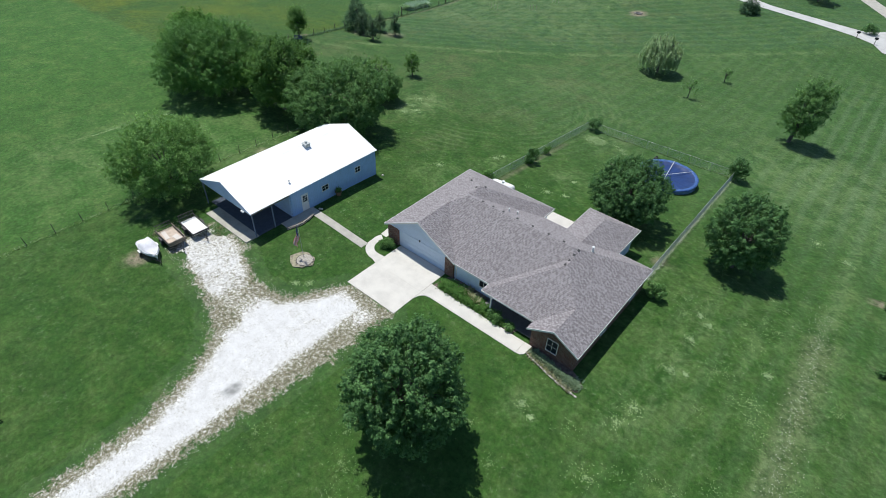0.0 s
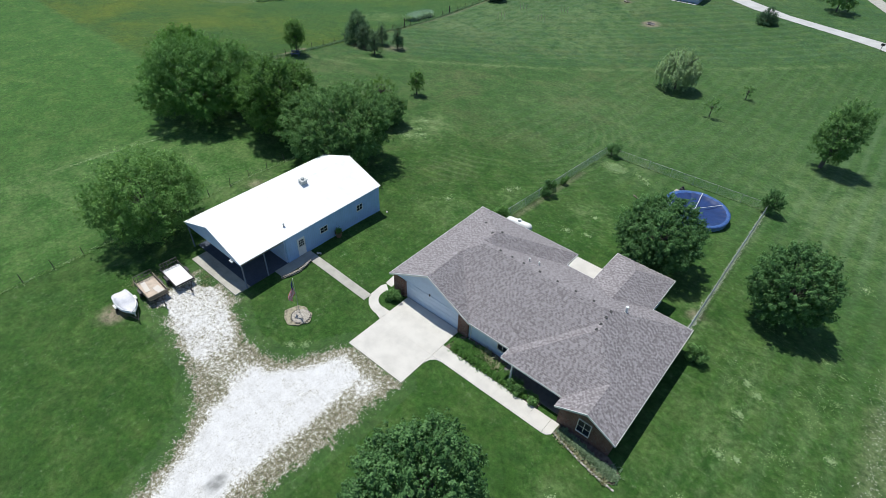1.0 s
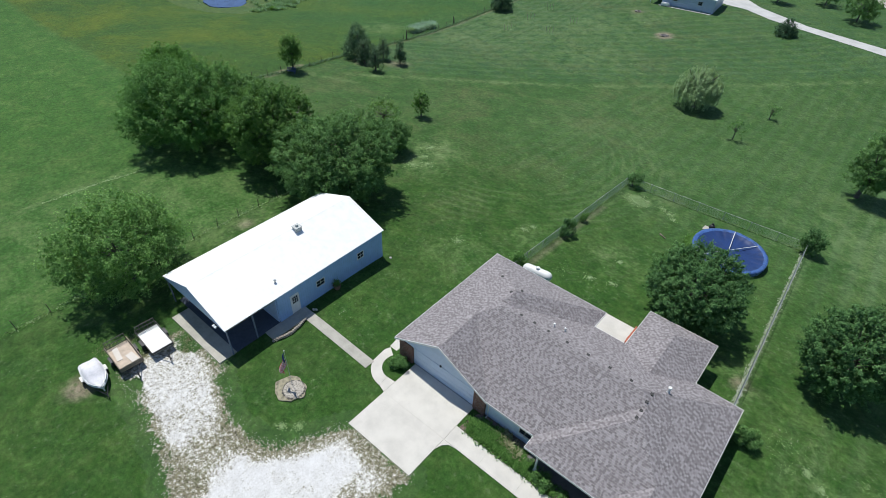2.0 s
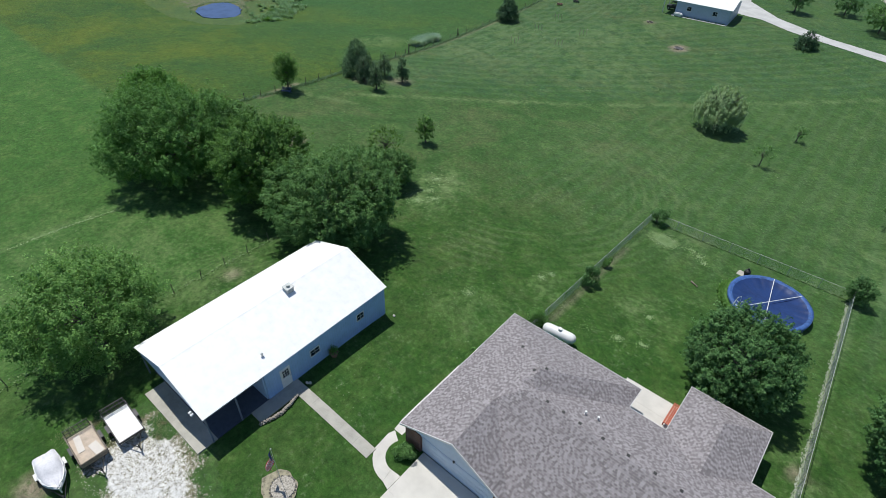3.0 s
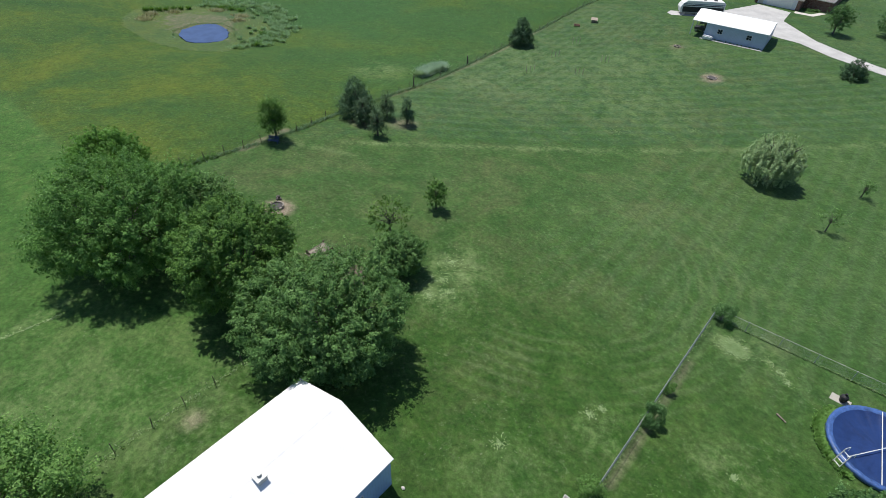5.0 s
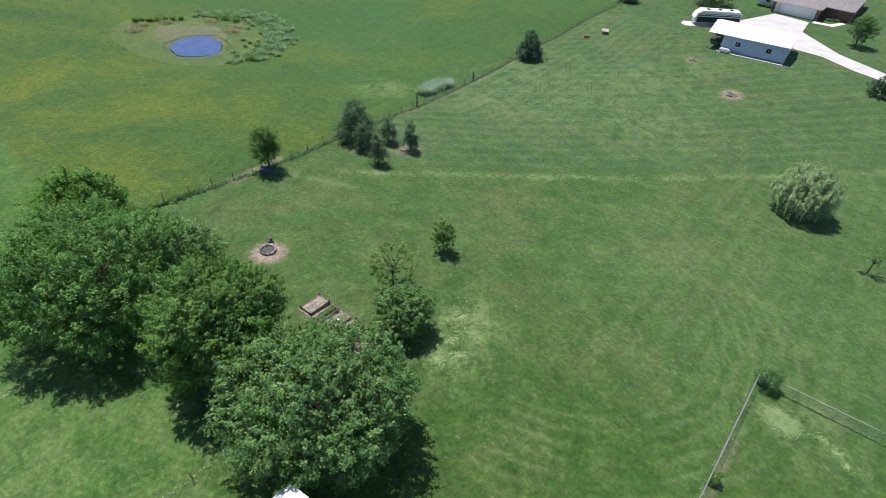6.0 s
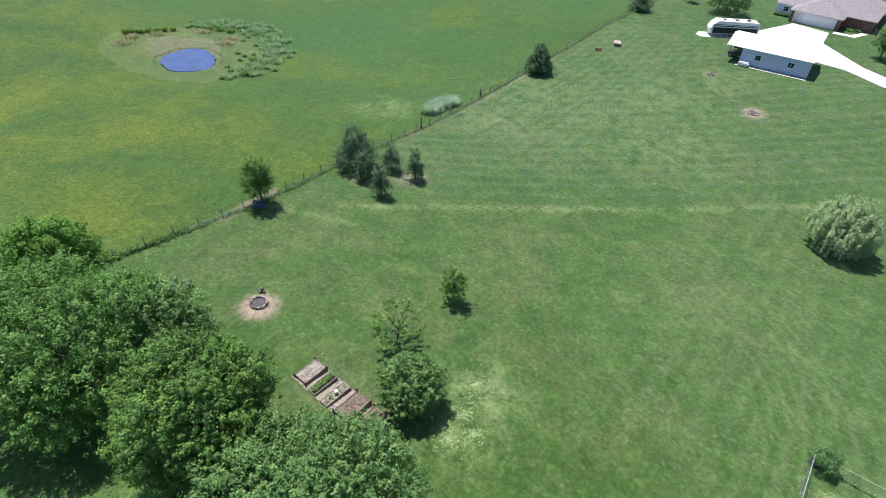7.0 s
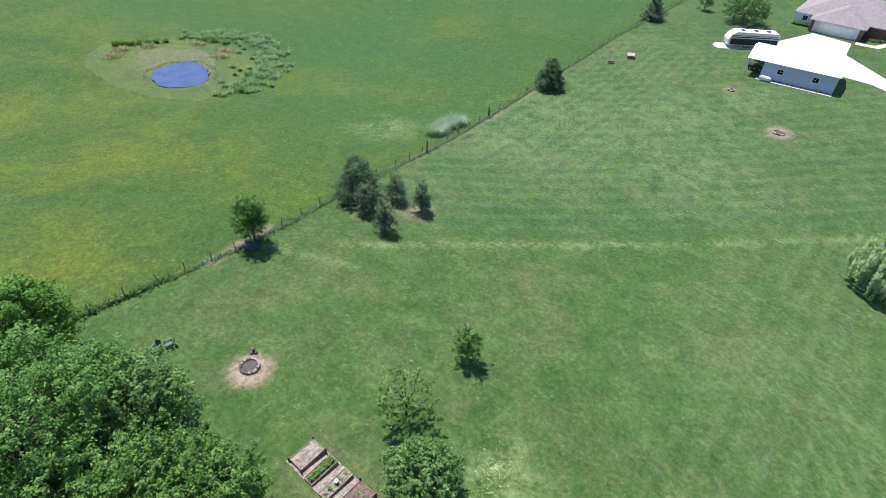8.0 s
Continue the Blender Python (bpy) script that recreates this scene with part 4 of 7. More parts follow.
def window(owner, centre, width, height, facing, sashes=(2, 2), paint=WHITE, name="window"):
    """A framed window with panes and muntins, set against a wall; facing is the way it looks, in degrees."""
    w = new(name)
    w.parent = owner
    w.matrix_basis = pose(*centre, 0, 0, facing)
    bm = bmesh.new()
    t = 0.04
    for lo, hi in (((-width / 2 - t, -0.05, -height / 2 - t), (-width / 2, 0.03, height / 2 + t)), ((width / 2, -0.05, -height / 2 - t), (width / 2 + t, 0.03, height / 2 + t)), ((-width / 2, -0.05, height / 2), (width / 2, 0.03, height / 2 + t)), ((-width / 2 - t, -0.08, -height / 2 - t), (width / 2 + t, 0.03, -height / 2))):
        box(bm, lo, hi)
    part("window_frame", bm, paint, w)
    nx_, nz_ = sashes
    for i in range(nx_):
        for j in range(nz_):
            bm = bmesh.new()
            x0, z0 = -width / 2 + width / nx_ * i, -height / 2 + height / nz_ * j
            box(bm, (x0 + 0.012, -0.02, z0 + 0.012), (x0 + width / nx_ - 0.012, -0.01, z0 + height / nz_ - 0.012))
            part("pane", bm, GLASS, w)
    for i in range(1, nx_):
        bm = bmesh.new()
        box(bm, (-width / 2 + width / nx_ * i - 0.014, -0.035, -height / 2), (-width / 2 + width / nx_ * i + 0.014, 0.0, height / 2))
        part("muntin", bm, paint, w)
    for j in range(1, nz_):
        bm = bmesh.new()
        box(bm, (-width / 2, -0.033, -height / 2 + height / nz_ * j - 0.014), (width / 2, 0.002, -height / 2 + height / nz_ * j + 0.014))
        part("muntin", bm, paint, w)
    return w


gable_wall(house, -11.28, -7.12, 22.82, 0, WT, -0.3, BRICK, "brick_gable_wall", PITCH)
window(house, (-9.25, 22.70, 1.35), 0.95, 1.3, 0, (2, 2))
window(house, (-17.75, 24.78, 1.25), 0.95, 0.75, 0, (2, 1))
window(house, (-14.3, 25.63, 1.3), 1.4, 1.1, 0, (2, 2))
window(house, (-7.08, 33.0, 1.3), 1.0, 1.2, 90, (2, 2))
window(house, (-7.08, 27.5, 1.3), 1.0, 1.2, 90, (2, 2))
window(house, (-13.2, 40.52, 1.2), 2.4, 1.2, 180, (3, 1))
window(house, (-24.5, 37.82, 1.3), 1.4, 1.0, 180, (2, 1))
for x, y, turn, tone in ((-12.4, 25.62, 0, TERRACOTTA), (-17.4, 35.82, 180, WHITE)):
    d = part("door", (lambda b: (box(b, (-0.46, -0.03, 0.1), (0.46, 0.03, 2.05)), b)[1])(bmesh.new()), tone, house)
    d.matrix_basis = pose(x, y, 0.02, 0, 0, turn)
    part("door_handle", (lambda b: (ball(b, (0.36, -0.06, 1.02), 0.035, level=1), b)[1])(bmesh.new()), STEEL, d)
bm = bmesh.new()
box(bm, (-16.05, 23.45, 0.0), (-15.93, 23.57, WT))
box(bm, (-16.11, 23.39, 0.0), (-15.87, 23.63, 0.22))
box(bm, (-16.11, 23.39, WT - 0.12), (-15.87, 23.63, WT))
part("porch_post", bm, WHITE, house, "white porch post")
bm = bmesh.new()
for a, b in (((-20.95, 24.6, WT), (-20.95, 24.78, WT - 0.35)), ((-20.95, 24.78, WT - 0.35), (-20.95, 24.78, 0.1)), ((-20.95, 24.78, 0.1), (-20.95, 24.5, 0.05))):
    rod(bm, a, b, 0.04)
part("downspout", bm, WHITE, house)


def on_roof(x, y):
    return max(min(a * x + b * y + c for a, b, c in planes) for planes in ([[(PITCH, 0, EAVE - PITCH * r[0]), (-PITCH, 0, EAVE + PITCH * r[2])] + ([(0, PITCH, EAVE - PITCH * r[1])] if "s" in r[4] else []) + ([(0, -PITCH, EAVE + PITCH * r[3])] if "n" in r[4] else [])
               for r in BLOCKS if r[0] <= x <= r[2] and r[1] <= y <= r[3]]))


def roof_vent(x, y):
    z = on_roof(x, y)
    bm = bmesh.new()
    box(bm, (x - 0.1, y - 0.09, z - 0.05), (x + 0.1, y + 0.09, z + 0.10))
    for v in bm.verts:
        if v.co.z > z + 0.05 and v.co.y < y:
            v.co.z -= 0.05
    part("roof_vent", bm, BLACK, house, "small dark roof vent")


for x in (-22.6, -21.4, -20.2, -18.6, -16.9, -15.2, -13.6):
    roof_vent(x, 30.55)
for y in (30.6, 29.8, 29.1, 28.4):
    roof_vent(-12.1, y)
for x, y in ((-24.65, 32.2), (-24.1, 32.9), (-26.85, 34.3)):
    roof_vent(x, y)
for x, y, h, r in ((-11.37, 32.0, 0.55, 0.09), (-20.4, 31.9, 0.3, 0.06), (-19.6, 32.2, 0.3, 0.06)):
    z = on_roof(x, y)
    bm = bmesh.new()
    rod(bm, (x, y, z - 0.1), (x, y, z + h), r)
    rod(bm, (x, y, z + h), (x, y, z + h + 0.05), r * 1.6, r * 1.3)
    rod(bm, (x, y, z - 0.12), (x, y, z + 0.08), r * 2, r * 1.2)
    part("vent_pipe", bm, WHITE, house, "white vent pipe with cap")

# ---- barn ----
POST_BLUE = plain("blue_grey_paint", (0.16, 0.20, 0.28), 0.5)
barn = thing("barn", "steel barn, walls tinted shade-blue, with a white roof and open carport bay", "barn", (0, 0, 0))
BE, BR, BX0, BX1, BY0, BY1, BM = 3.42, 5.12, -48.4, -39.2, 15.4, 32.35, -43.8


def barn_slope(xa, za, xb, zb, y0, y1, owner, material):
    """One slope of sheet roof with standing ribs."""
    root = bmesh.new()
    v = [root.verts.new(p) for p in ((xa, y0, za), (xb, y0, zb), (xb, y1, zb), (xa, y1, za))]
    w = [root.verts.new(p.co - Vector((0, 0, 0.06))) for p in v]
    root.faces.new(v), root.faces.new(w[::-1])
    for k in range(4):
        root.faces.new((w[k], w[(k + 1) % 4], v[(k + 1) % 4], v[k]))
    slope = part("roof", root, material, owner, "bright white sheet-metal roof")
    bm = bmesh.new()
    for k in range(int((y1 - y0) / 0.92) + 1):
        y = y0 + 0.05 + 0.92 * k
        if y + 0.04 < y1:
            v = [bm.verts.new(p) for p in ((xa, y, za), (xb, y, zb), (xb, y + 0.02, zb + 0.005), (xa, y + 0.02, za + 0.005), (xa, y + 0.04, za), (xb, y + 0.04, zb))]
            bm.faces.new((v[0], v[1], v[2], v[3])), bm.faces.new((v[3], v[2], v[5], v[4]))
    part("rib", bm, material, slope)


barn_slope(BX0, BE, BM, BR, BY0, BY1, barn, ROOF_SHEET)
barn_slope(BX1, BE, BM, BR, BY0, BY1, barn, ROOF_SHEET)
bm = bmesh.new()
for s in (-1, 1):
    v = [bm.verts.new(p) for p in ((BM, BY0, BR + 0.012), (BM + s * 0.09, BY0, BR - 0.026), (BM + s * 0.09, BY1, BR - 0.026), (BM, BY1, BR + 0.012))]
    bm.faces.new(v)
part("ridge_cap", bm, ROOF_SHEET, barn)
wx = BX1 - 0.22
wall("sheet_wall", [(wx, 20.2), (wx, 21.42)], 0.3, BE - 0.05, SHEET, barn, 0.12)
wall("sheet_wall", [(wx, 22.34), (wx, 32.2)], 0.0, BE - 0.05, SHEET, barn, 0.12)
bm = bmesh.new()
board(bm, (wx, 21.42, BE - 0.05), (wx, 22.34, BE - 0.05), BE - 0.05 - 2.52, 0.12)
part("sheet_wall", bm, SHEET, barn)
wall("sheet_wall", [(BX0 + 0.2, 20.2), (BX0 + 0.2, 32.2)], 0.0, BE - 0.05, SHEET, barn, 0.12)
# end sheets carry the skylight blue too, slightly lighter than the sides
SHEET_X = siding_material("shade_blue_end_sheet", (0.42, 0.56, 0.80), 0.23, axis=0, rough=0.4)
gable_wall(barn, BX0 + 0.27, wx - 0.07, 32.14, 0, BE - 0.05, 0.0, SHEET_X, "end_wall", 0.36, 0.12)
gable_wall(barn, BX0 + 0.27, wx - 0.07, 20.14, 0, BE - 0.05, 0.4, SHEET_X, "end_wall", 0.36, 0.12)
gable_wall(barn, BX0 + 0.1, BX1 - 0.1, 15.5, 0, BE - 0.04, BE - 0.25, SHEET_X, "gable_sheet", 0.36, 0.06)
for x in (wx, BX0 + 0.2):
    bm = bmesh.new()
    box(bm, (x - 0.05, 15.55, BE - 0.32), (x + 0.05, 20.05, BE - 0.07))
    part("beam", bm, BOARD, barn)
for x, y in ((wx, 15.6), (wx, 17.9), (BX0 + 0.2, 15.6), (BX0 + 0.2, 17.9)):
    bm = bmesh.new()
    box(bm, (x - 0.05, y - 0.05, 0.3), (x + 0.05, y + 0.05, BE - 0.32))
    part("post", bm, POST_BLUE, barn)
d = part("door", (lambda b: (box(b, (wx - 0.02, 21.44, 0.47), (wx + 0.04, 22.32, 2.5)), b)[1])(bmesh.new()), WHITE, barn, "white door with a nine-pane window")
window(barn, (wx + 0.06, 21.88, 1.95), 0.56, 0.75, 90, (3, 3), name="door_window")
part("door_knob", (lambda b: (ball(b, (wx + 0.07, 22.22, 1.4), 0.04, level=1), b)[1])(bmesh.new()), STEEL, d)
window(barn, (wx + 0.08, 24.62, 2.0), 0.85, 0.62, 90, (2, 2))
window(barn, (wx + 0.08, 29.35, 2.15), 0.72, 0.66, 90, (2, 2))
bm = bmesh.new()
box(bm, (-43.75, 25.55, 4.9), (-43.15, 26.15, 5.35))
box(bm, (-43.8, 25.5, 5.3), (-43.1, 26.2, 5.36))
rod(bm, (-43.45, 25.85, 5.36), (-43.45, 25.85, 5.55), 0.14)
part("roof_turbine", bm, STEEL, barn, "square galvanised roof ventilator")
bm = bmesh.new()
rod(bm, (-40.4, 21.0, 3.7), (-40.4, 21.0, 4.1), 0.06)
rod(bm, (-40.4, 21.0, 4.1), (-40.4, 21.0, 4.2), 0.12, 0.04)
part("vent_pipe", bm, STEEL, barn)
for x in (-40.1, -40.35):
    bm = bmesh.new()
    rod(bm, (x, 15.3, 3.45), (x, 15.12, 3.38), 0.07, 0.11)
    part("flood_light", bm, WHITE, barn)

# ---- trees ----
leafy_tree("shade_tree", "round dense dark green oak on the front lawn", (-13.3, 10.0), 10.4, 4.2, 0.6, 2300, 0.17, LEAF_OAK, 11, tidy=True, per=42)
leafy_tree("shade_tree", "round dense dark green tree on the side lawn", (-1.9, 45.9), 8.2, 3.6, 0.6, 1400, 0.18, LEAF_OAK, 12, tidy=True)
leafy_tree("shade_tree", "dense dark green tree beside the pool", (-13.9, 45.7), 7.3, 4.5, 0.4, 2000, 0.17, LEAF_OAK, 13, tidy=True)
leafy_tree("lawn_tree", "upright grey-green tree on the far lawn", (-5.6, 87.3), 10.4, 2.9, 0.2, 640, 0.21, LEAF_PALE, 14, lean=(0.5, 0.3), spray=1.35)
leafy_tree("broad_tree", "wide bushy multi-stemmed tree beside the barn", (-53.6, 14.4), 8.4, 5.3, 0.3, 1500, 0.18, LEAF_HEDGE, 16, stems=4, spray=1.6, per=40)
leafy_tree("grove_tree", "large spreading green tree in the grove", (-73.8, 32.4), 10.2, 7.7, 0.2, 2900, 0.19, LEAF_BROAD, 17, "grove", spray=1.45, stems=3)
leafy_tree("grove_tree", "tall dark green tree in the middle of the grove", (-61.2, 36.0), 10.6, 5.3, 0.2, 2500, 0.18, LEAF_GREEN, 18, "grove", spray=1.1, stems=2)
leafy_tree("grove_tree", "broad grey-green tree behind the barn", (-51.3, 36.9), 9.2, 6.6, 0.2, 3100, 0.18, LEAF_PALE, 19, "grove", spray=1.15, stems=3)
leafy_tree("grove_tree", "pale tree at the back of the grove", (-71.2, 38.4), 7.6, 3.8, 0.4, 800, 0.2, LEAF_PALE, 20, "grove", spray=1.2)
leafy_tree("grove_tree", "bright green young tree at the field edge", (-83.8, 36.0), 9.0, 3.6, 0.2, 900, 0.22, LEAF_YOUNG, 21, "grove", spray=1.3)
leafy_tree("garden_tree", "small round tree beside the raised beds", (-54.4, 48.5), 4.3, 2.5, 0.4, 780, 0.17, LEAF_PALE, 22, tidy=True)
leafy_tree("garden_tree", "small sparse tree on the back lawn", (-59.2, 52.1), 4.5, 2.2, 1.3, 95, 0.2, LEAF_ASH, 23, open_=0.35, per=22)
leafy_tree("sapling", "young leafy sapling on the back lawn", (-59.6, 60.1), 4.0, 1.05, 0.3, 110, 0.2, LEAF_GREEN, 24, "saplings", per=26)
leafy_tree("sapling", "thin young sapling on the far lawn", (-23.6, 92.8), 3.0, 1.2, 1.0, 26, 0.22, LEAF_PALE, 25, "saplings", per=16)
leafy_tree("sapling", "thin young sapling on the far lawn", (-21.6, 106.2), 2.6, 0.8, 0.6, 26, 0.22, LEAF_PALE, 26, "saplings", per=16)
leafy_tree("fence_tree", "upright tree at the pasture fence", (-86.1, 57.3), 6.2, 1.55, 0.4, 360, 0.19, LEAF_GREEN, 27, per=28, spray=1.25)
leafy_tree("roadside_tree", "green tree beside the far drive", (-39.9, 176.8), 6.2, 2.4, 0.9, 170, 0.34, LEAF_OAK, 28, "far trees", per=26)
leafy_tree("roadside_tree", "green tree beside the far drive", (-21.0, 174.0), 6.5, 3.8, 0.8, 280, 0.34, LEAF_PALE, 29, "far trees", per=26)
leafy_tree("roadside_tree", "dark tree beyond the far barn", (-74.5, 185.0), 6.0, 4.8, 0.4, 320, 0.34, LEAF_OAK, 30, "far trees", per=26)
leafy_tree("roadside_tree", "small tree beyond the far barn", (-84.6, 187.4), 2.8, 1.3, 0.4, 60, 0.34, LEAF_OAK, 31, "far trees", per=20)
leafy_tree("roadside_tree", "small tree beside the far drive", (-30.0, 184.0), 5.0, 3.0, 0.8, 140, 0.34, LEAF_OAK, 32, "far trees", per=26)
leafy_tree("lawn_tree", "dark tree at the driveway edge", (-37.5, -10.2), 4.6, 1.7, 0.3, 200, 0.22, LEAF_OAK, 33, per=30)
leafy_tree("juniper", "dark wide juniper at the pasture fence", (-85.5, 71.5), 6.0, 2.9, 0.0, 620, 0.18, LEAF_PINE, 41, "evergreens", tidy=True, per=30, spray=1.5, cone=True)
leafy_tree("pine", "small young pine on the lawn", (-78.3, 68.9), 4.6, 1.05, 0.1, 150, 0.17, LEAF_FIR, 42, "evergreens", tidy=True, per=26, spray=1.4, cone=True)
leafy_tree("pine", "small slender pine on the lawn", (-78.4, 75.1), 4.6, 0.95, 0.0, 150, 0.17, LEAF_PINE, 43, "evergreens", tidy=True, per=26, spray=1.4, cone=True)
leafy_tree("pine", "small grey-green pine on the lawn", (-82.3, 74.7), 4.4, 1.25, 0.2, 150, 0.17, LEAF_FIR, 44, "evergreens", tidy=True, per=26, spray=1.4, cone=True)
leafy_tree("pine", "small dark pine beside the juniper", (-82.6, 70.2), 4.2, 1.35, 0.1, 190, 0.17, LEAF_FIR, 45, "evergreens", tidy=True, per=26, spray=1.4, cone=True)
leafy_tree("juniper", "dark juniper at the field fence", (-89.3, 122.3), 5.6, 2.6, 0.0, 420, 0.24, LEAF_PINE, 46, "evergreens", tidy=True, per=30, cone=True)
conifer("juniper", "dark juniper at the far field fence", (-91.0, 171.0), 5.4, 2.6, 8000, 47, leaf=0.3)
leafy_tree("juniper", "dark juniper at the pool fence corner", (-7.6, 66.9), 3.0, 1.15, 0.1, 220, 0.16, LEAF_OAK, 48, "evergreens", per=26)
leafy_tree("juniper", "dark round juniper beside the far drive", (-31.2, 150.6), 3.6, 2.1, 0.0, 260, 0.24, LEAF_PINE, 49, "evergreens", tidy=True, per=26, cone=True)


def willow(at, height, radius, count, seed):
    rng = np.random.default_rng(seed)
    x, y = at
    tree = thing("willow", "pale drooping willow on the far lawn", "tree", (x, y, gz(x, y)), "trees")
    bm = bmesh.new()
    rod(bm, (0, 0, -0.2), (0, 0, height * 0.6), 0.3, 0.16)
    part("trunk", bm, BARK, tree)
    bm = bmesh.new()
    for k in range(14):
        a = k * 2.4
        rod(bm, (0, 0, height * 0.45), (math.cos(a) * radius * 0.6, math.sin(a) * radius * 0.6, height * 0.86), 0.09, 0.03, 5)
    part("limb", bm, BARK, tree)
    strands = 330
    a, r0 = rng.uniform(0, 6.28, strands), radius * rng.uniform(0, 1, strands) ** 0.6
    top = height * np.sqrt(np.clip(1 - (r0 / (radius * 1.16)) ** 2, 0.05, 1)) * rng.uniform(0.72, 1.06, strands)
    length = top * rng.uniform(0.3, 0.9, strands)
    k = rng.integers(0, strands, count)
    t = rng.uniform(0, 1, count) ** 1.3
    out = r0[k] * (1 - 0.18 * t) + 0.25 * np.sqrt(t)
    p = np.stack([np.cos(a[k]) * out, np.sin(a[k]) * out, np.maximum(0.15, top[k] - t * length[k])], 1) + rng.normal(0, 0.1, (count, 3))
    d = np.stack([np.cos(a[k]), np.sin(a[k]), 1.3 + 0 * t], 1)
    leaves("crown", p, d, 0.26, LEAF_WILLOW, tree, rng, 0.26, droop=1.6)


willow((-32.9, 101.0), 7.2, 4.0, 36000, 50)


LEAF_CLOVER = leaf_material("clover", (0.17, 0.28, 0.10), (0.42, 0.53, 0.30))
LEAF_WEED = leaf_material("lawn_weed_leaves", (0.10, 0.19, 0.06), (0.26, 0.36, 0.16))
LEAF_SAGE = leaf_material("sage_leaves", (0.10, 0.17, 0.09), (0.34, 0.42, 0.28))
LEAF_POOL = leaf_material("pool_plant_leaves", (0.085, 0.20, 0.04), (0.27, 0.46, 0.14))
LEAF_GRIT = leaf_material("dry_grit", (0.24, 0.27, 0.20), (0.52, 0.55, 0.46))


# ---- chain-link fence round the back yard ----
def chain_fence(points, spacing=3.0, high=1.2):
    fence = thing("chain_link_fence", "galvanised chain-link fence round the back yard", "fence", (0, 0, 0))
    wires, quads_ = [], []
    post_mesh = None
    for (x0, y0), (x1, y1) in zip(points, points[1:]):
        n = max(1, round(math.hypot(x1 - x0, y1 - y0) / spacing))
        at = [(x0 + (x1 - x0) * k / n, y0 + (y1 - y0) * k / n) for k in range(n + 1)]
        for k, (x, y) in enumerate(at[:-1] if (x1, y1) != points[-1] else at):
            if post_mesh is None:
                bm = bmesh.new()
                rod(bm, (0, 0, -0.3), (0, 0, high + 0.03), 0.032)
                ball(bm, (0, 0, high + 0.04), 0.04, level=1)
                post_mesh = part("post", bm, STEEL, fence)
                post_mesh.matrix_basis = pose(x, y, gz(x, y))
            else:
                twin(post_mesh, pose(x, y, gz(x, y)), fence)
        for (xa, ya), (xb, yb) in zip(at, at[1:]):
            za, zb = gz(xa, ya), gz(xb, yb)
            bm = bmesh.new()
            rod(bm, (xa, ya, za + high), (xb, yb, zb + high), 0.018)
            part("rail", bm, STEEL, fence)
            length = math.hypot(xb - xa, yb - ya)
            m = int(length / 0.085)
            for s in (0, 1):
                for k in range(m):
                    u0, u1 = k / m, min(1, max(0, (k + (9 if s else -9)) / m))
                    if u1 == u0:
                        continue
                    f = abs(u1 - u0) * m / 9
                    zl, zh = (0.04, 0.04 + (high - 0.06) * f) if s else (0.04, 0.04 + (high - 0.06) * f)
                    a = (xa + (xb - xa) * u0, ya + (yb - ya) * u0, za + (zb - za) * u0 + zl)
                    b = (xa + (xb - xa) * u1, ya + (yb - ya) * u1, za + (zb - za) * u1 + zh)
                    i = len(wires)
                    wires.extend([a, (a[0], a[1], a[2] + 0.007), (b[0], b[1], b[2] + 0.007), b])
                    quads_.append((i, i + 1, i + 2, i + 3))
                    wires.extend([a, (a[0] + 0.005, a[1] + 0.005, a[2]), (b[0] + 0.005, b[1] + 0.005, b[2]), b])
                    quads_.append((i + 4, i + 5, i + 6, i + 7))
    link_mesh("wire_mesh", wires, quads_, STEEL, fence, "woven grey wire mesh", "stuff")


chain_fence([(-28.9, 39.0), (-28.85, 65.8), (-8.0, 66.9), (-7.35, 37.0)])


# ---- wire fences of the pastures ----
def field_fence(points, spacing, label, high=1.15, seed=3, thick=0.05):
    rng = random.Random(seed)
    fence = thing("wire_fence", label, "fence", (0, 0, 0), "pasture fences")
    bm = bmesh.new()
    rod(bm, (0, 0, -0.3), (0.03, 0.02, high + 0.1), thick, thick * 0.8, 6)
    first = None
    strands = [[] for _ in range(4)]
    for (x0, y0), (x1, y1) in zip(points, points[1:]):
        n = max(1, round(math.hypot(x1 - x0, y1 - y0) / spacing))
        for k in range(n):
            x, y = x0 + (x1 - x0) * k / n, y0 + (y1 - y0) * k / n
            m = pose(x, y, gz(x, y), rng.uniform(-5, 5), rng.uniform(-5, 5), rng.uniform(0, 360))
            if first is None:
                first = part("post", bm, POST_WOOD, fence)
                first.matrix_basis = m
            else:
                twin(first, m, fence)
            for j in range(4):
                strands[j].append((x, y, gz(x, y) + 0.25 + 0.27 * j))
    for s in strands:
        bm = bmesh.new()
        for a, b in zip(s, s[1:]):
            rod(bm, a, b, 0.008, sides=3)
        part("wire", bm, DARK_STEEL, fence)
    return fence


FIELD_LINE = [(-87.2, 38), (-86.6, 47), (-86.2, 55), (-86.6, 61), (-87.8, 70), (-88.5, 81), (-89.0, 90), (-90.2, 105), (-91.6, 130), (-91.6, 170), (-91.6, 215)]
field_fence(FIELD_LINE, 3.2, "weathered wooden posts with wire along the meadow")
field_fence([(-55.2, -40), (-55.2, 8), (-55.1, 24), (-55.2, 34)], 2.6, "thin posts with wire beside the pasture", 1.0, 5, 0.035)
post = thing("corner_post", "dark thick wooden post in the meadow fence", "post", (-88.8, 87.8, gz(-88.8, 87.8)))
part("timber", (lambda b: (rod(b, (0, 0, -0.2), (0.05, 0.02, 2.0), 0.13, 0.11), b)[1])(bmesh.new()), POST_WOOD, post)
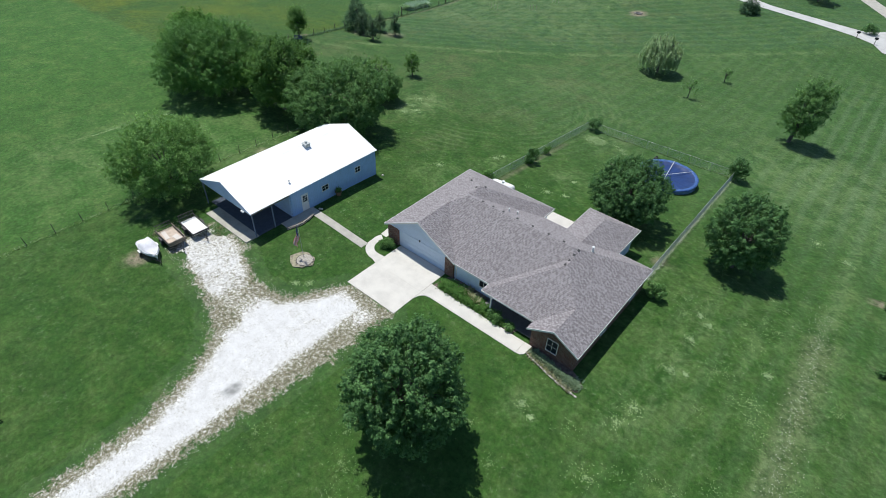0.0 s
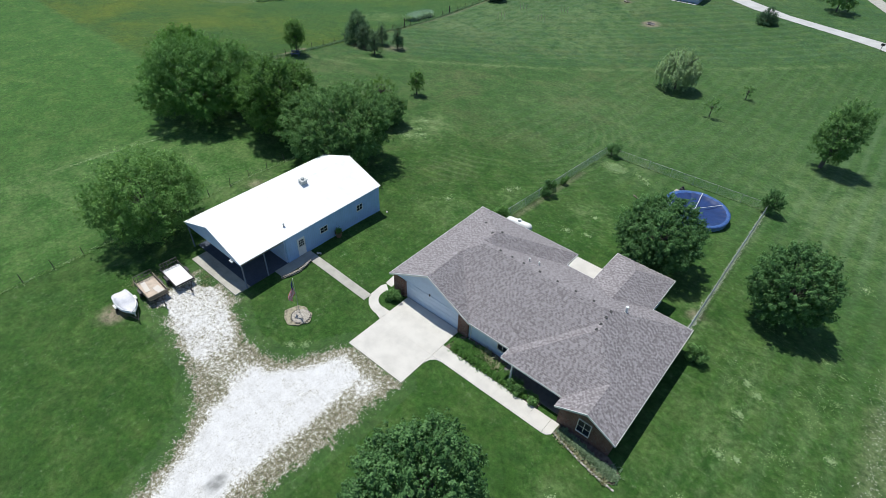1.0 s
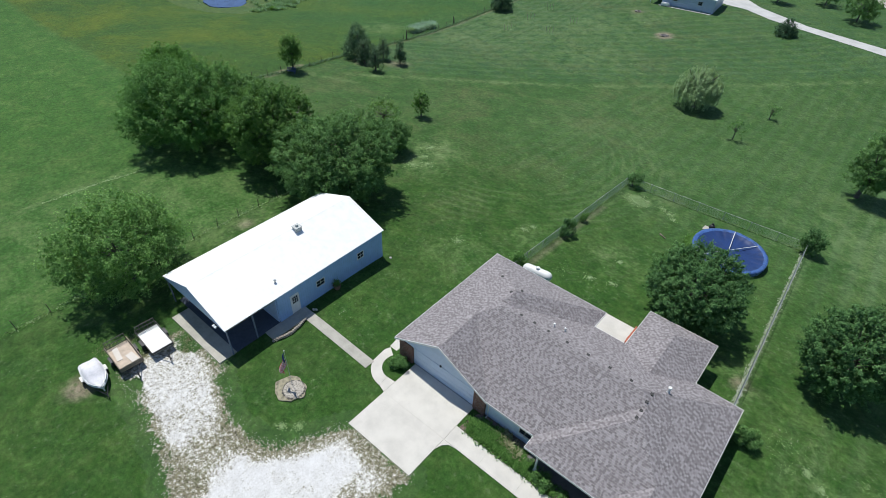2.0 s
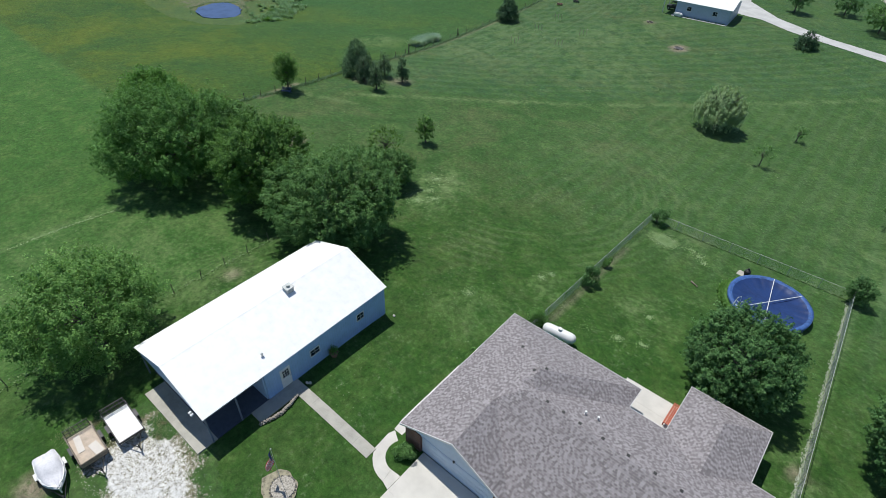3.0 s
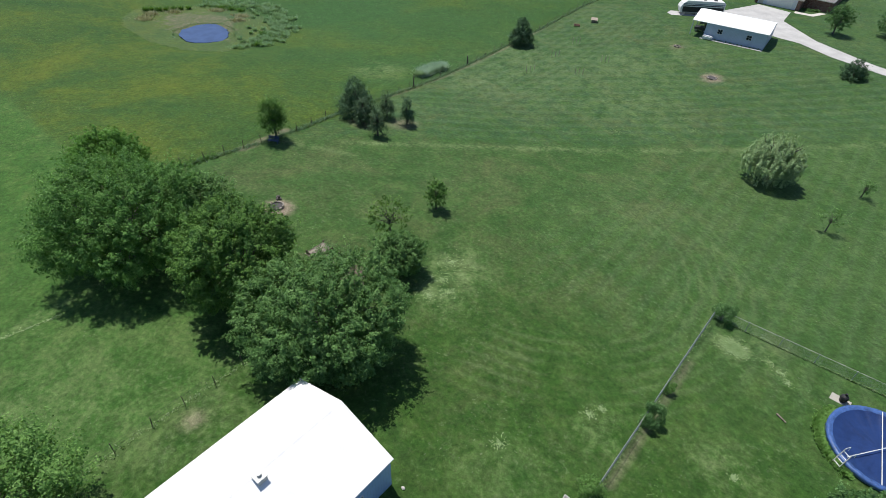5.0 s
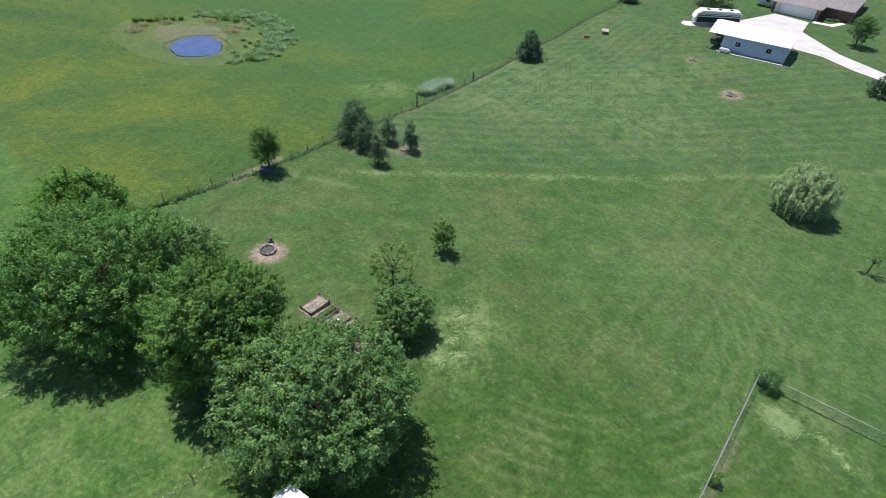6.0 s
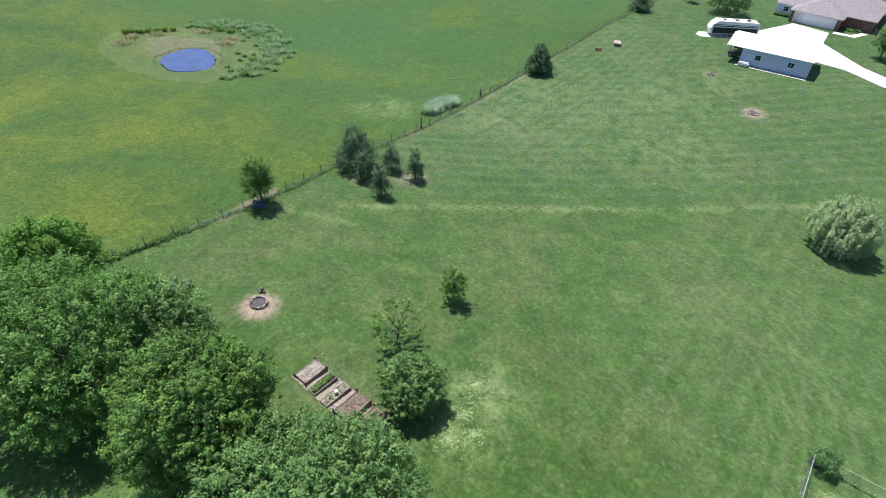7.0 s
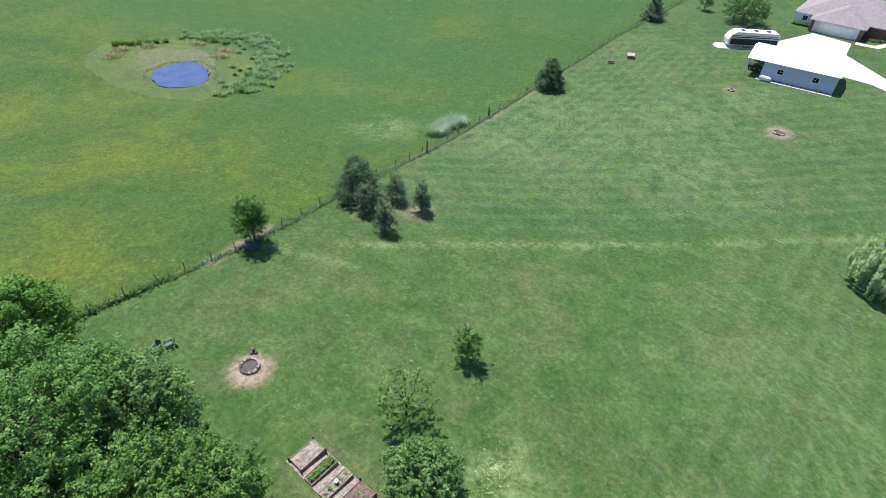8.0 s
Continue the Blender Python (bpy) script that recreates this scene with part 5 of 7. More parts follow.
post = thing("corner_post", "dark thick wooden post in the meadow fence", "post", (-90.3, 105.0, gz(-90.3, 105)))
part("timber", (lambda b: (rod(b, (0, 0, -0.2), (-0.04, 0.02, 1.8), 0.13, 0.11), b)[1])(bmesh.new()), POST_WOOD, post)


# ---- rough growth ----
def tufts(name, label, spots, count, high, material, seed, width=0.05, flat=False):
    """Uncountable blades and weeds, scattered round the given spots (x, y, radius)."""
    rng = np.random.default_rng(seed)
    k = rng.integers(0, len(spots), count)
    s = np.array(spots)[k]
    r, a = s[:, 2] * rng.normal(0, 0.6, count), rng.uniform(0, 6.28, count)
    x, y = s[:, 0] + r * np.cos(a), s[:, 1] + r * np.sin(a)
    z = land(x, y)
    h = high * rng.uniform(0.4, 1.3, count)
    b = rng.uniform(0, 6.28, count)
    lean = rng.uniform(0.07, 0.16, count) if flat else h * rng.uniform(0.4, 1.4, count)
    rise = 0.008 if flat else np.minimum(0.05, 0.15 * h)
    foot = -0.012 if flat else 0.02
    w = width * rng.uniform(0.6, 1.5, count)
    base, tip = np.stack([x, y, z - foot], 1), np.stack([x + lean * np.cos(b), y + lean * np.sin(b), z + h], 1)
    side = np.stack([-np.sin(b) * w, np.cos(b) * w, 0 * w], 1)
    v = np.stack([base - side, base + side, (base + tip) / 2 + side * 0.9 + np.stack([0 * x, 0 * x, rise + 0 * x], 1), tip], 1).reshape(-1, 3)
    ob = link_mesh(name, v, np.arange(4 * count).reshape(-1, 4).tolist(), material)
    ob.data.attributes.new("tone", "FLOAT", "POINT").data.foreach_set("value", np.repeat(rng.uniform(0, 1, count), 4).astype(np.float32))
    return tagged(ob, label, "plants", kind="stuff")


def spread(points, step, radius):
    out = []
    for (x0, y0), (x1, y1) in zip(points, points[1:]):
        n = max(1, int(math.hypot(x1 - x0, y1 - y0) / step))
        out += [(x0 + (x1 - x0) * k / n, y0 + (y1 - y0) * k / n, radius) for k in range(n)]
    return out


tufts("fence_weeds", "tall grass along the meadow fence", spread(FIELD_LINE, 0.3, 0.5), 11000, 0.34, LEAF_REED, 61, 0.04)
tufts("fence_brambles", "dark leafy growth at the end of the meadow fence", spread([(-87.4, 37), (-86.6, 49)], 0.7, 0.5), 1100, 0.35, LEAF_BED, 62, 0.07)
tufts("pasture_weeds", "grass left standing under the wire fence", spread([(-55.2, -20), (-55.2, 34)], 0.25, 0.4), 1400, 0.12, LEAF_CLOVER, 63)
tufts("silver_weeds", "pale silvery weeds beside the meadow fence", [(-92.2, 93.6, 0.9), (-92.6, 95.6, 1.1), (-92.6, 97.6, 1.0), (-92.2, 99.2, 0.8)], 8200, 1.0, LEAF_SILVER, 64, 0.045)
CRESCENT = [(-163.5, 93), (-161, 99), (-156, 102.5), (-149, 102), (-142, 99), (-136.5, 95), (-132, 90), (-129.5, 84), (-130, 80)]
rng = random.Random(31)
stands = [(x + rng.gauss(0, 1.9), y + rng.gauss(0, 1.9), rng.uniform(0.25, 0.8)) for x, y, r in spread(CRESCENT, 0.3, 1) + [(-149, 98, 1), (-143, 94.5, 1), (-141, 96, 1), (-137, 90.5, 1), (-136, 92, 1)] * 3]
tufts("pond_reeds", "reeds and rushes in a crescent round the pond", stands, 16000, 0.62, LEAF_POND, 65, 0.07)
tufts("pond_grass", "rough low grass between the reeds", [(x, y, r) for x, y, r in spread(CRESCENT, 0.8, 3.2)], 9000, 0.22, LEAF_POND, 71, 0.07)
tufts("dark_sedges", "dark green sedges on the pond bank", [(-159.5, 94.2, 1.0), (-157.5, 95.5, 1.0), (-155, 96.5, 1.2), (-165.8, 78.4, 0.5), (-165.4, 79.6, 0.6), (-164.8, 81.0, 0.6), (-164.2, 82.4, 0.5), (-163.6, 84.0, 0.6), (-163.2, 85.6, 0.4), (-162.8, 87.4, 0.4), (-134.2, 88.2, 0.6), (-128.5, 83, 0.6)], 1500, 0.9, LEAF_GREEN, 70, 0.07)
tufts("dry_rushes", "dry brown stalks on the pond bank", [(-160, 75.2, 1.8), (-162.5, 78, 1.6), (-162, 83, 1.6), (-158, 92, 1.8), (-150, 93.5, 2.2), (-146.5, 90.5, 1.6)], 2600, 0.5, LEAF_STRAW, 66, 0.07)
tufts("fence_grass", "grass growing under the chain-link fence", spread([(-28.9, 40), (-28.85, 65.8), (-8.0, 66.9), (-7.35, 38)], 0.2, 0.2), 2600, 0.12, LEAF_CLOVER, 67, 0.04)

tufts("pond_margin", "dark sedges along the edge of the water", [(-143.8 + 7.0 * math.cos(a) - 0.4 * math.sin(7 * a), 80.0 + 6.2 * math.sin(a), 0.5) for a in np.linspace(0.6, 4.4, 34)], 420, 0.22, LEAF_REED, 69, 0.05)
# ---- pond ----
rng = random.Random(8)
edge = []
for k in range(40):
    a = 2 * math.pi * k / 40
    edge.append((-143.8 + math.cos(a) * (6.2 + 0.5 * math.sin(3 * a) + rng.uniform(-0.3, 0.3)), 80.0 + math.sin(a) * (5.3 + 0.5 * math.sin(2 * a + 1) + rng.uniform(-0.3, 0.3))))
turn = Matrix.Rotation(radians(-23.5), 2)
edge = [tuple(turn @ Vector((x + 143.8, y - 80.0)) + Vector((-143.8, 80.0))) for x, y in edge]
bm = bmesh.new()
slab(bm, edge, POND_LEVEL - 1.5, POND_LEVEL)
tagged(part("pond", bm, POND), "small blue farm pond with muddy banks", "pond", kind="structure")
bank = [(-162, 73.5), (-166.5, 78), (-165, 86), (-160.5, 93), (-153, 97), (-145, 95.5), (-137, 90), (-132, 83.5), (-131.5, 77.5), (-137, 73.8), (-148, 70.5), (-156, 70.5)]


def mud_material():
    m, nt, b = tree_of("pond_mud")
    grass, bump = lawn_color(nt)
    mud = ramp(nt, grain(nt, 1.5, 5, 0.7), [(0.3, (0.058, 0.098, 0.034)), (0.5, (0.105, 0.122, 0.055)), (0.7, (0.20, 0.175, 0.115))])
    near = calc(nt, "ADD", attribute(nt, "inside"), span(nt, grain(nt, 0.5, 5, 0.7, 0.6), 0.3, 0.7, -0.5, 0.5))
    put(nt, b.inputs["Base Color"], blend(nt, span(nt, near, 0.4, 0.7), grass, mud))
    b.inputs["Roughness"].default_value = 0.9
    relief(nt, b, bump, 0.6, 0.1)
    return m


sheet("pond_bank", bank, 0.8, 2.5, 0.02, mud_material(), "brown muddy bank round the pond", "ground", {"inside": lambda d, x, y: np.clip(0.12 * d - 0.2, -0.2, 0.75), "meadow": lambda d, x, y: np.ones(len(x)), "green": lambda d, x, y: smooth(y, 80, 130)})

# ---- pool ----
POOL_RIM = plain("blue_cover_edge", (0.062, 0.135, 0.36), 0.38, vary=0.34, scale=2.2, fine=9, bump=0.8)
PX, PY, PR = -14.15, 59.05, 3.68
PB, PT = gz(PX, PY) - 0.1, -1.42
pool = thing("swimming_pool", "round above-ground pool under a dark blue winter cover", "pool", (PX, PY, PB))
ph = PT - PB
bm = bmesh.new()
n = 32
for k in range(n):
    a, b = 2 * math.pi * k / n, 2 * math.pi * (k + 1) / n
    q = [(PR * math.cos(t), PR * math.sin(t), z) for t, z in ((a, -0.3), (b, -0.3), (b, ph), (a, ph))]
    bm.faces.new([bm.verts.new(p) for p in q])
part("wall", bm, POOL_WALL, pool, "pale blue corrugated pool wall")
for k in range(16):
    a = 2 * math.pi * k / 16
    bm = bmesh.new()
    box(bm, (PR - 0.02, -0.07, -0.2), (PR + 0.06, 0.07, ph - 0.02), Matrix.Rotation(a, 4, "Z"))
    part("upright", bm, POOL_WALL, pool)
profile = ((PR + 0.12, ph - 0.16), (PR + 0.12, ph + 0.03), (PR - 0.1, ph + 0.05), (PR - 0.3, ph - 0.02), (PR - 0.6, ph - 0.1), (PR - 0.75, ph - 0.13), (PR - 1.2, ph - 0.2), (1.4, ph - 0.22), (0.6, ph - 0.21))


def cover_ring(rows, name, material, label, close):
    """Rings of the tarpaulin, with folds where it hangs over the rim."""
    bm = bmesh.new()
    made = []
    for r, z in rows:
        row = []
        for k in range(64):
            a = 2 * math.pi * k / 64
            fold = 0.05 * noise.noise((math.cos(a) * 5, math.sin(a) * 5, r * 2)) + (0.04 * math.sin(a * 23) if PR - 1.3 < r < PR else 0)
            slack = r * (1 + (0.05 * noise.noise((math.cos(a) * 2, math.sin(a) * 2, 7)) if abs(r - PR + 0.6) < 0.01 else 0))
            row.append(bm.verts.new((slack * math.cos(a), slack * math.sin(a), z + fold)))
        made.append(row)
    for ra, rb in zip(made, made[1:]):
        for k in range(64):
            bm.faces.new((ra[k], ra[(k + 1) % 64], rb[(k + 1) % 64], rb[k]))
    if close:
        bm.faces.new(made[-1])
    ob = part(name, bm, material, pool, label)
    for p in ob.data.polygons:
        p.use_smooth = True


cover_ring(profile[:4], "cover_edge", POOL_RIM, "lighter blue folded edge of the cover", False)
cover_ring(profile[3:], "cover", POOL_BLUE, "dark blue tarpaulin cover under standing water", True)
for (xa, ya), (xb, yb) in (((-14.75, 62.7), (-13.75, 55.6)), ((-12.0, 61.9), (-16.1, 56.4))):
    bm = bmesh.new()
    rod(bm, (xa - PX, ya - PY, ph + 0.05), (xb - PX, yb - PY, ph + 0.05), 0.036)
    part("pole", bm, WHITE, pool, "white pole laid across the cover")
lad = thing("pool_ladder", "white pool ladder over the rim", "ladder", (-16.3, 55.9, gz(-16.3, 55.9)), turn=55)
for s in (-0.28, 0.28):
    bm = bmesh.new()
    rod(bm, (-0.5, s, 0), (-0.15, s, 1.75), 0.035), rod(bm, (-0.15, s, 1.75), (0.25, s, 1.75), 0.02), rod(bm, (0.25, s, 1.75), (0.35, s, 1.2), 0.02)
    part("side_rail", bm, WHITE, lad)
for k in range(4):
    bm = bmesh.new()
    box(bm, (-0.46 + 0.09 * k, -0.26, 0.3 + 0.36 * k), (-0.40 + 0.09 * k, 0.26, 0.33 + 0.36 * k))
    part("step", bm, WHITE, lad)
pump = thing("pool_pump", "black sand filter and pump beside the pool", "pump", (-17.2, 63.0, gz(-17.2, 63.0)))
bm = bmesh.new()
rod(bm, (0, 0, 0), (0, 0, 0.25), 0.2, 0.28, 12), ball(bm, (0, 0, 0.5), 0.34), rod(bm, (0, 0, 0.8), (0, 0, 1.0), 0.1)
part("tank", bm, BLACK, pump)
bm = bmesh.new()
rod(bm, (0.3, 0, 0.2), (0.9, -0.4, 0.2), 0.03), rod(bm, (0.9, -0.4, 0.2), (1.3, -1.0, 0.5), 0.03)
part("hose", bm, BLACK, pump)
bm = bmesh.new()
slab(bm, [(-0.9, -0.35), (0.6, -0.45), (0.7, 0.4), (-0.8, 0.5)], -0.1, 0.04)
part("base_slab", bm, OLD_CONCRETE, pump)
tufts("pool_plants", "bright green plants along the pool wall", [(PX + math.cos(a) * (PR + 0.45), PY + math.sin(a) * (PR + 0.45), 0.3) for a in np.linspace(2.6, 4.3, 14)], 8000, 0.24, LEAF_POOL, 68, 0.07)
stick = thing("driftwood", "short piece of wood lying on the lawn", "wood", (-20.7, 57.2, gz(-20.7, 57.2)))
part("log", (lambda b: (rod(b, (-0.4, 0.2, 0.08), (0.4, -0.2, 0.1), 0.1, 0.06, 6), b)[1])(bmesh.new()), BOARD, stick)

# ---- propane tank ----
tank = thing("propane_tank", "white propane tank behind the house", "tank", (-26.7, 40.35, gz(-26.7, 40.35)), turn=7)
prof = [(-1.5, 0.02), (-1.46, 0.2), (-1.34, 0.37), (-1.15, 0.46), (-0.9, 0.48), (0.9, 0.48), (1.15, 0.46), (1.34, 0.37), (1.46, 0.2), (1.5, 0.02)]
bm = bmesh.new()
rows_ = [[bm.verts.new((x, r * math.cos(a), 0.78 + r * math.sin(a))) for a in np.linspace(0, 2 * math.pi, 24, endpoint=False)] for x, r in prof]
for ra, rb in zip(rows_, rows_[1:]):
    for k in range(24):
        bm.faces.new((ra[k], ra[(k + 1) % 24], rb[(k + 1) % 24], rb[k]))
bm.faces.new(rows_[0]), bm.faces.new(rows_[-1])
shell = part("shell", bm, WHITE, tank)
for p in shell.data.polygons:
    p.use_smooth = True
part("dome", (lambda b: (rod(b, (0, 0, 1.2), (0, 0, 1.42), 0.2, 0.17, 14), b)[1])(bmesh.new()), WHITE, tank, "white valve dome")
for x in (-0.85, 0.85):
    bm = bmesh.new()
    box(bm, (x - 0.1, -0.4, -0.1), (x + 0.1, 0.4, 0.42))
    part("foot", bm, OLD_CONCRETE, tank)


# ---- trailers and boat ----
def wheel(owner, at, r=0.3):
    w = part("wheel", (lambda b: (rod(b, (0, -0.1, 0), (0, 0.1, 0), r, sides=16), b)[1])(bmesh.new()), BLACK, owner, "black tyre")
    w.matrix_basis = pose(*at)
    part("rim", (lambda b: (rod(b, (0, -0.108, 0), (0, 0.108, 0), r * 0.55, sides=12), b)[1])(bmesh.new()), STEEL, w)


def tongue(bm, x0, x1):
    rod(bm, (x0, -0.5, 0.45), (x1, 0, 0.45), 0.035, sides=6), rod(bm, (x0, 0.5, 0.45), (x1, 0, 0.45), 0.035, sides=6), rod(bm, (x1, 0, 0.45), (x1 + 0.25, 0, 0.45), 0.05, sides=6)
    rod(bm, (x1 - 0.1, 0, 0.0), (x1 - 0.1, 0, 0.75), 0.03, sides=6)


def utility_trailer(at, turn, railed):
    label = "utility trailer with wooden sides and a raised mesh ramp" if railed else "flat utility trailer with a pale deck and low rails"
    t = thing("trailer", label, "trailer", (*at, gz(*at) + 0.02), "trailers", turn)
    bm = bmesh.new()
    box(bm, (-1.45, -0.8, 0.52), (1.45, 0.8, 0.58))
    part("deck", bm, DECK if railed else WHITE, t)
    bm = bmesh.new()
    for y in (-0.8, 0.8):
        box(bm, (-1.45, y - 0.03, 0.42), (1.45, y + 0.03, 0.52))
    for x in (-1.4, 0, 1.4):
        box(bm, (x - 0.03, -0.77, 0.42), (x + 0.03, 0.77, 0.51))
    part("chassis", bm, DARK_STEEL, t)
    for y in (-0.84, 0.84):
        bm = bmesh.new()
        if railed:
            box(bm, (-1.45, y - 0.03, 0.6), (1.45, y + 0.03, 0.98))
        else:
            box(bm, (-1.75, y - 0.025, 0.72), (1.45, y + 0.025, 0.78))
            for x in (-1.7, -0.7, 0.3, 1.4):
                box(bm, (x - 0.025, y - 0.025, 0.5), (x + 0.025, y + 0.024, 0.73))
        part("side_rail", bm, BOARD if railed else DARK_STEEL, t)
        for x in (-0.25,):
            wheel(t, (x, y * 1.12, 0.3))
        bm = bmesh.new()
        box(bm, (-0.62, y * 1.12 - 0.12, 0.63), (0.12, y * 1.12 + 0.12, 0.66))
        part("mudguard", bm, DARK_STEEL, t)
    bm = bmesh.new()
    box(bm, (1.42, -0.82, 0.58), (1.48, 0.82, 0.95 if railed else 0.75))
    part("front_rail", bm, BOARD if railed else DARK_STEEL, t)
    bm = bmesh.new()
    for k in range(6):
        box(bm, (-1.52, -0.78 + 0.302 * k, 0.58), (-1.48, -0.74 + 0.302 * k, 1.35))
    for z in (0.6, 0.96, 1.32):
        box(bm, (-1.525, -0.8, z), (-1.485, 0.8, z + 0.04))
    part("ramp", bm, DARK_STEEL, t, "raised dark mesh ramp")
    bm = bmesh.new()
    tongue(bm, 1.45, 2.45)
    part("tongue", bm, DARK_STEEL, t)
    if railed:
        bm = bmesh.new()
        box(bm, (0.1, 0.0, 0.59), (1.2, 0.55, 0.63), Matrix.Rotation(0.15, 4, "Z"))
        box(bm, (-1.2, -0.6, 0.59), (0.3, -0.2, 0.62), Matrix.Rotation(-0.1, 4, "Z"))
        part("plywood_sheet", bm, CREAM, t)
    return t


utility_trailer((-45.2, 9.78), -3, True)
utility_trailer((-44.95, 12.15), -3, False)
boat = thing("boat", "small boat under a pale cover on its trailer", "boat", (-45.05, 7.45, gz(-45.05, 7.45)), turn=-4)
boat.scale = (0.82, 0.82, 0.85)
bm = bmesh.new()
sec = [(-1.75, 0.78, 0.95), (-1.0, 0.88, 1.0), (0.0, 0.9, 1.05), (0.8, 0.78, 1.08), (1.4, 0.5, 1.1), (1.85, 0.06, 1.12)]
rows_ = []
for x, w, top in sec:
    rows_.append([bm.verts.new(p) for p in ((x, -w * 0.55, 0.5), (x, -w, 0.72), (x, -w * 1.02, top - 0.06), (x, w * 1.02, top - 0.06), (x, w, 0.72), (x, w * 0.55, 0.5))])
for ra, rb in zip(rows_, rows_[1:]):
    for k in range(6):
        bm.faces.new((ra[k], ra[(k + 1) % 6], rb[(k + 1) % 6], rb[k]))
bm.faces.new(rows_[0]), bm.faces.new(rows_[-1])
part("hull", bm, WHITE, boat, "white hull")
bm = bmesh.new()
grid = []
for i in range(13):
    x = -1.85 + 3.75 * i / 12
    w = np.interp(x, [s[0] for s in sec], [s[1] for s in sec]) + 0.07
    row = []
    for j in range(11):
        v = -1 + 2 * j / 10
        hump = 0.42 * math.exp(-((x + 0.35) / 0.7) ** 2) * (1 - v * v) + 0.22 * (1 - v * v) * (1 - abs(x) / 2.2)
        z = 1.02 + hump + 0.13 * noise.noise((x * 2.9, v * 2.6, 1.7)) + 0.05 * noise.noise((x * 7, v * 6, 4.7)) - (0.22 if abs(v) > 0.95 else 0)
        row.append(bm.verts.new((x, v * w, z)))
    grid.append(row)
for ra, rb in zip(grid, grid[1:]):
    for k in range(10):
        bm.faces.new((ra[k], ra[k + 1], rb[k + 1], rb[k]))
c = part("cover", bm, CANVAS, boat, "pale grey fitted cover")
for p in c.data.polygons:
    p.use_smooth = True
for y in (-1.02, 1.02):
    wheel(boat, (-0.5, y, 0.3))
    bm = bmesh.new()
    box(bm, (-0.85, y - 0.13, 0.6), (-0.15, y + 0.13, 0.65))
    box(bm, (-0.7, y - 0.13, 0.65), (-0.3, y + 0.13, 0.69))
    part("mudguard", bm, WHITE, boat)
bm = bmesh.new()
for y in (-0.5, 0.5):
    box(bm, (-1.6, y - 0.04, 0.38), (1.4, y + 0.04, 0.48))
tongue(bm, 1.4, 2.7)
part("trailer_frame", bm, DARK_STEEL, boat)
part("winch_post", (lambda b: (box(b, (2.0, -0.05, 0.45), (2.1, 0.05, 1.05)), b)[1])(bmesh.new()), WHITE, boat)


# ---- flagpole and stone ring ----
DARK_ROCK = plain("dark_stone", (0.13, 0.12, 0.11), 0.9, vary=0.3, scale=4, fine=20, bump=0.6)
PEBBLE = plain("tan_pebbles", (0.33, 0.30, 0.21), 0.95, vary=0.34, scale=4, fine=22, bump=1.0)
def stone_ring(name, label, at, radius, count, size, seed, category, tall=1):
    """A ring of separate rough stones."""
    rr = random.Random(seed)
    ring = thing(name, label, category, (*at, gz(*at)))
    for layer in range(tall):
        for k in range(count):
            a = 2 * math.pi * (k + 0.5 * layer) / count
            bm = bmesh.new()
            s = size * rr.uniform(0.85, 1.2)
            lump(bm, (radius * math.cos(a), radius * math.sin(a), size * (0.45 + 0.85 * layer)), (s, s * 0.75, size * 0.6), rr)
            part("stone", bm, DARK_ROCK if rr.random() < 0.6 else ROCK, ring)
    return ring


ring = stone_ring("planter_ring", "round stone planter ring with gravel on the lawn", (-33.3, 16.75), 0.8, 22, 0.14, 71, "planter", 1)
PALE_PEBBLE = plain("pale_pebbles", (0.46, 0.42, 0.36), 0.95, vary=0.42, scale=9, fine=20, bump=1.0)
bm = bmesh.new()
slab(bm, [(0.78 * math.cos(a), 0.78 * math.sin(a)) for a in np.linspace(0, 2 * math.pi, 20, endpoint=False)], -0.1, 0.14)
part("gravel_fill", bm, PALE_PEBBLE, ring)
bm = bmesh.new()
slab(bm, [(-33.6 + (1.25 + 0.09 * math.sin(4 * a) + 0.07 * math.sin(7 * a + 1)) * math.cos(a), 16.65 + (1.1 + 0.08 * math.sin(3 * a) + 0.06 * math.sin(8 * a)) * math.sin(a)) for a in np.linspace(0, 2 * math.pi, 56, endpoint=False)], gz(-33.6, 16.6) - 0.1, gz(-33.6, 16.6) + 0.06)
tagged(part("gravel_bed", bm, PEBBLE), "tan gravel bed under the planter ring", "ground", kind="structure")
flag = thing("flagpole", "slim metal flagpole with a hanging striped flag", "flagpole", (-33.75, 16.95, gz(-33.75, 16.95)))
part("pole", (lambda b: (rod(b, (0, 0, -0.2), (-0.05, 0, 3.95), 0.022, 0.014), b)[1])(bmesh.new()), STEEL, flag)
part("ball", (lambda b: (ball(b, (-0.05, 0, 4.0), 0.06, level=1), b)[1])(bmesh.new()), STEEL, flag)
cloth = new("flag")
cloth.parent = flag
cloth.matrix_basis = pose(-0.05, 0, 3.85, 0, 0, 225)
cloth.scale = (1.3, 1.3, 1.25)


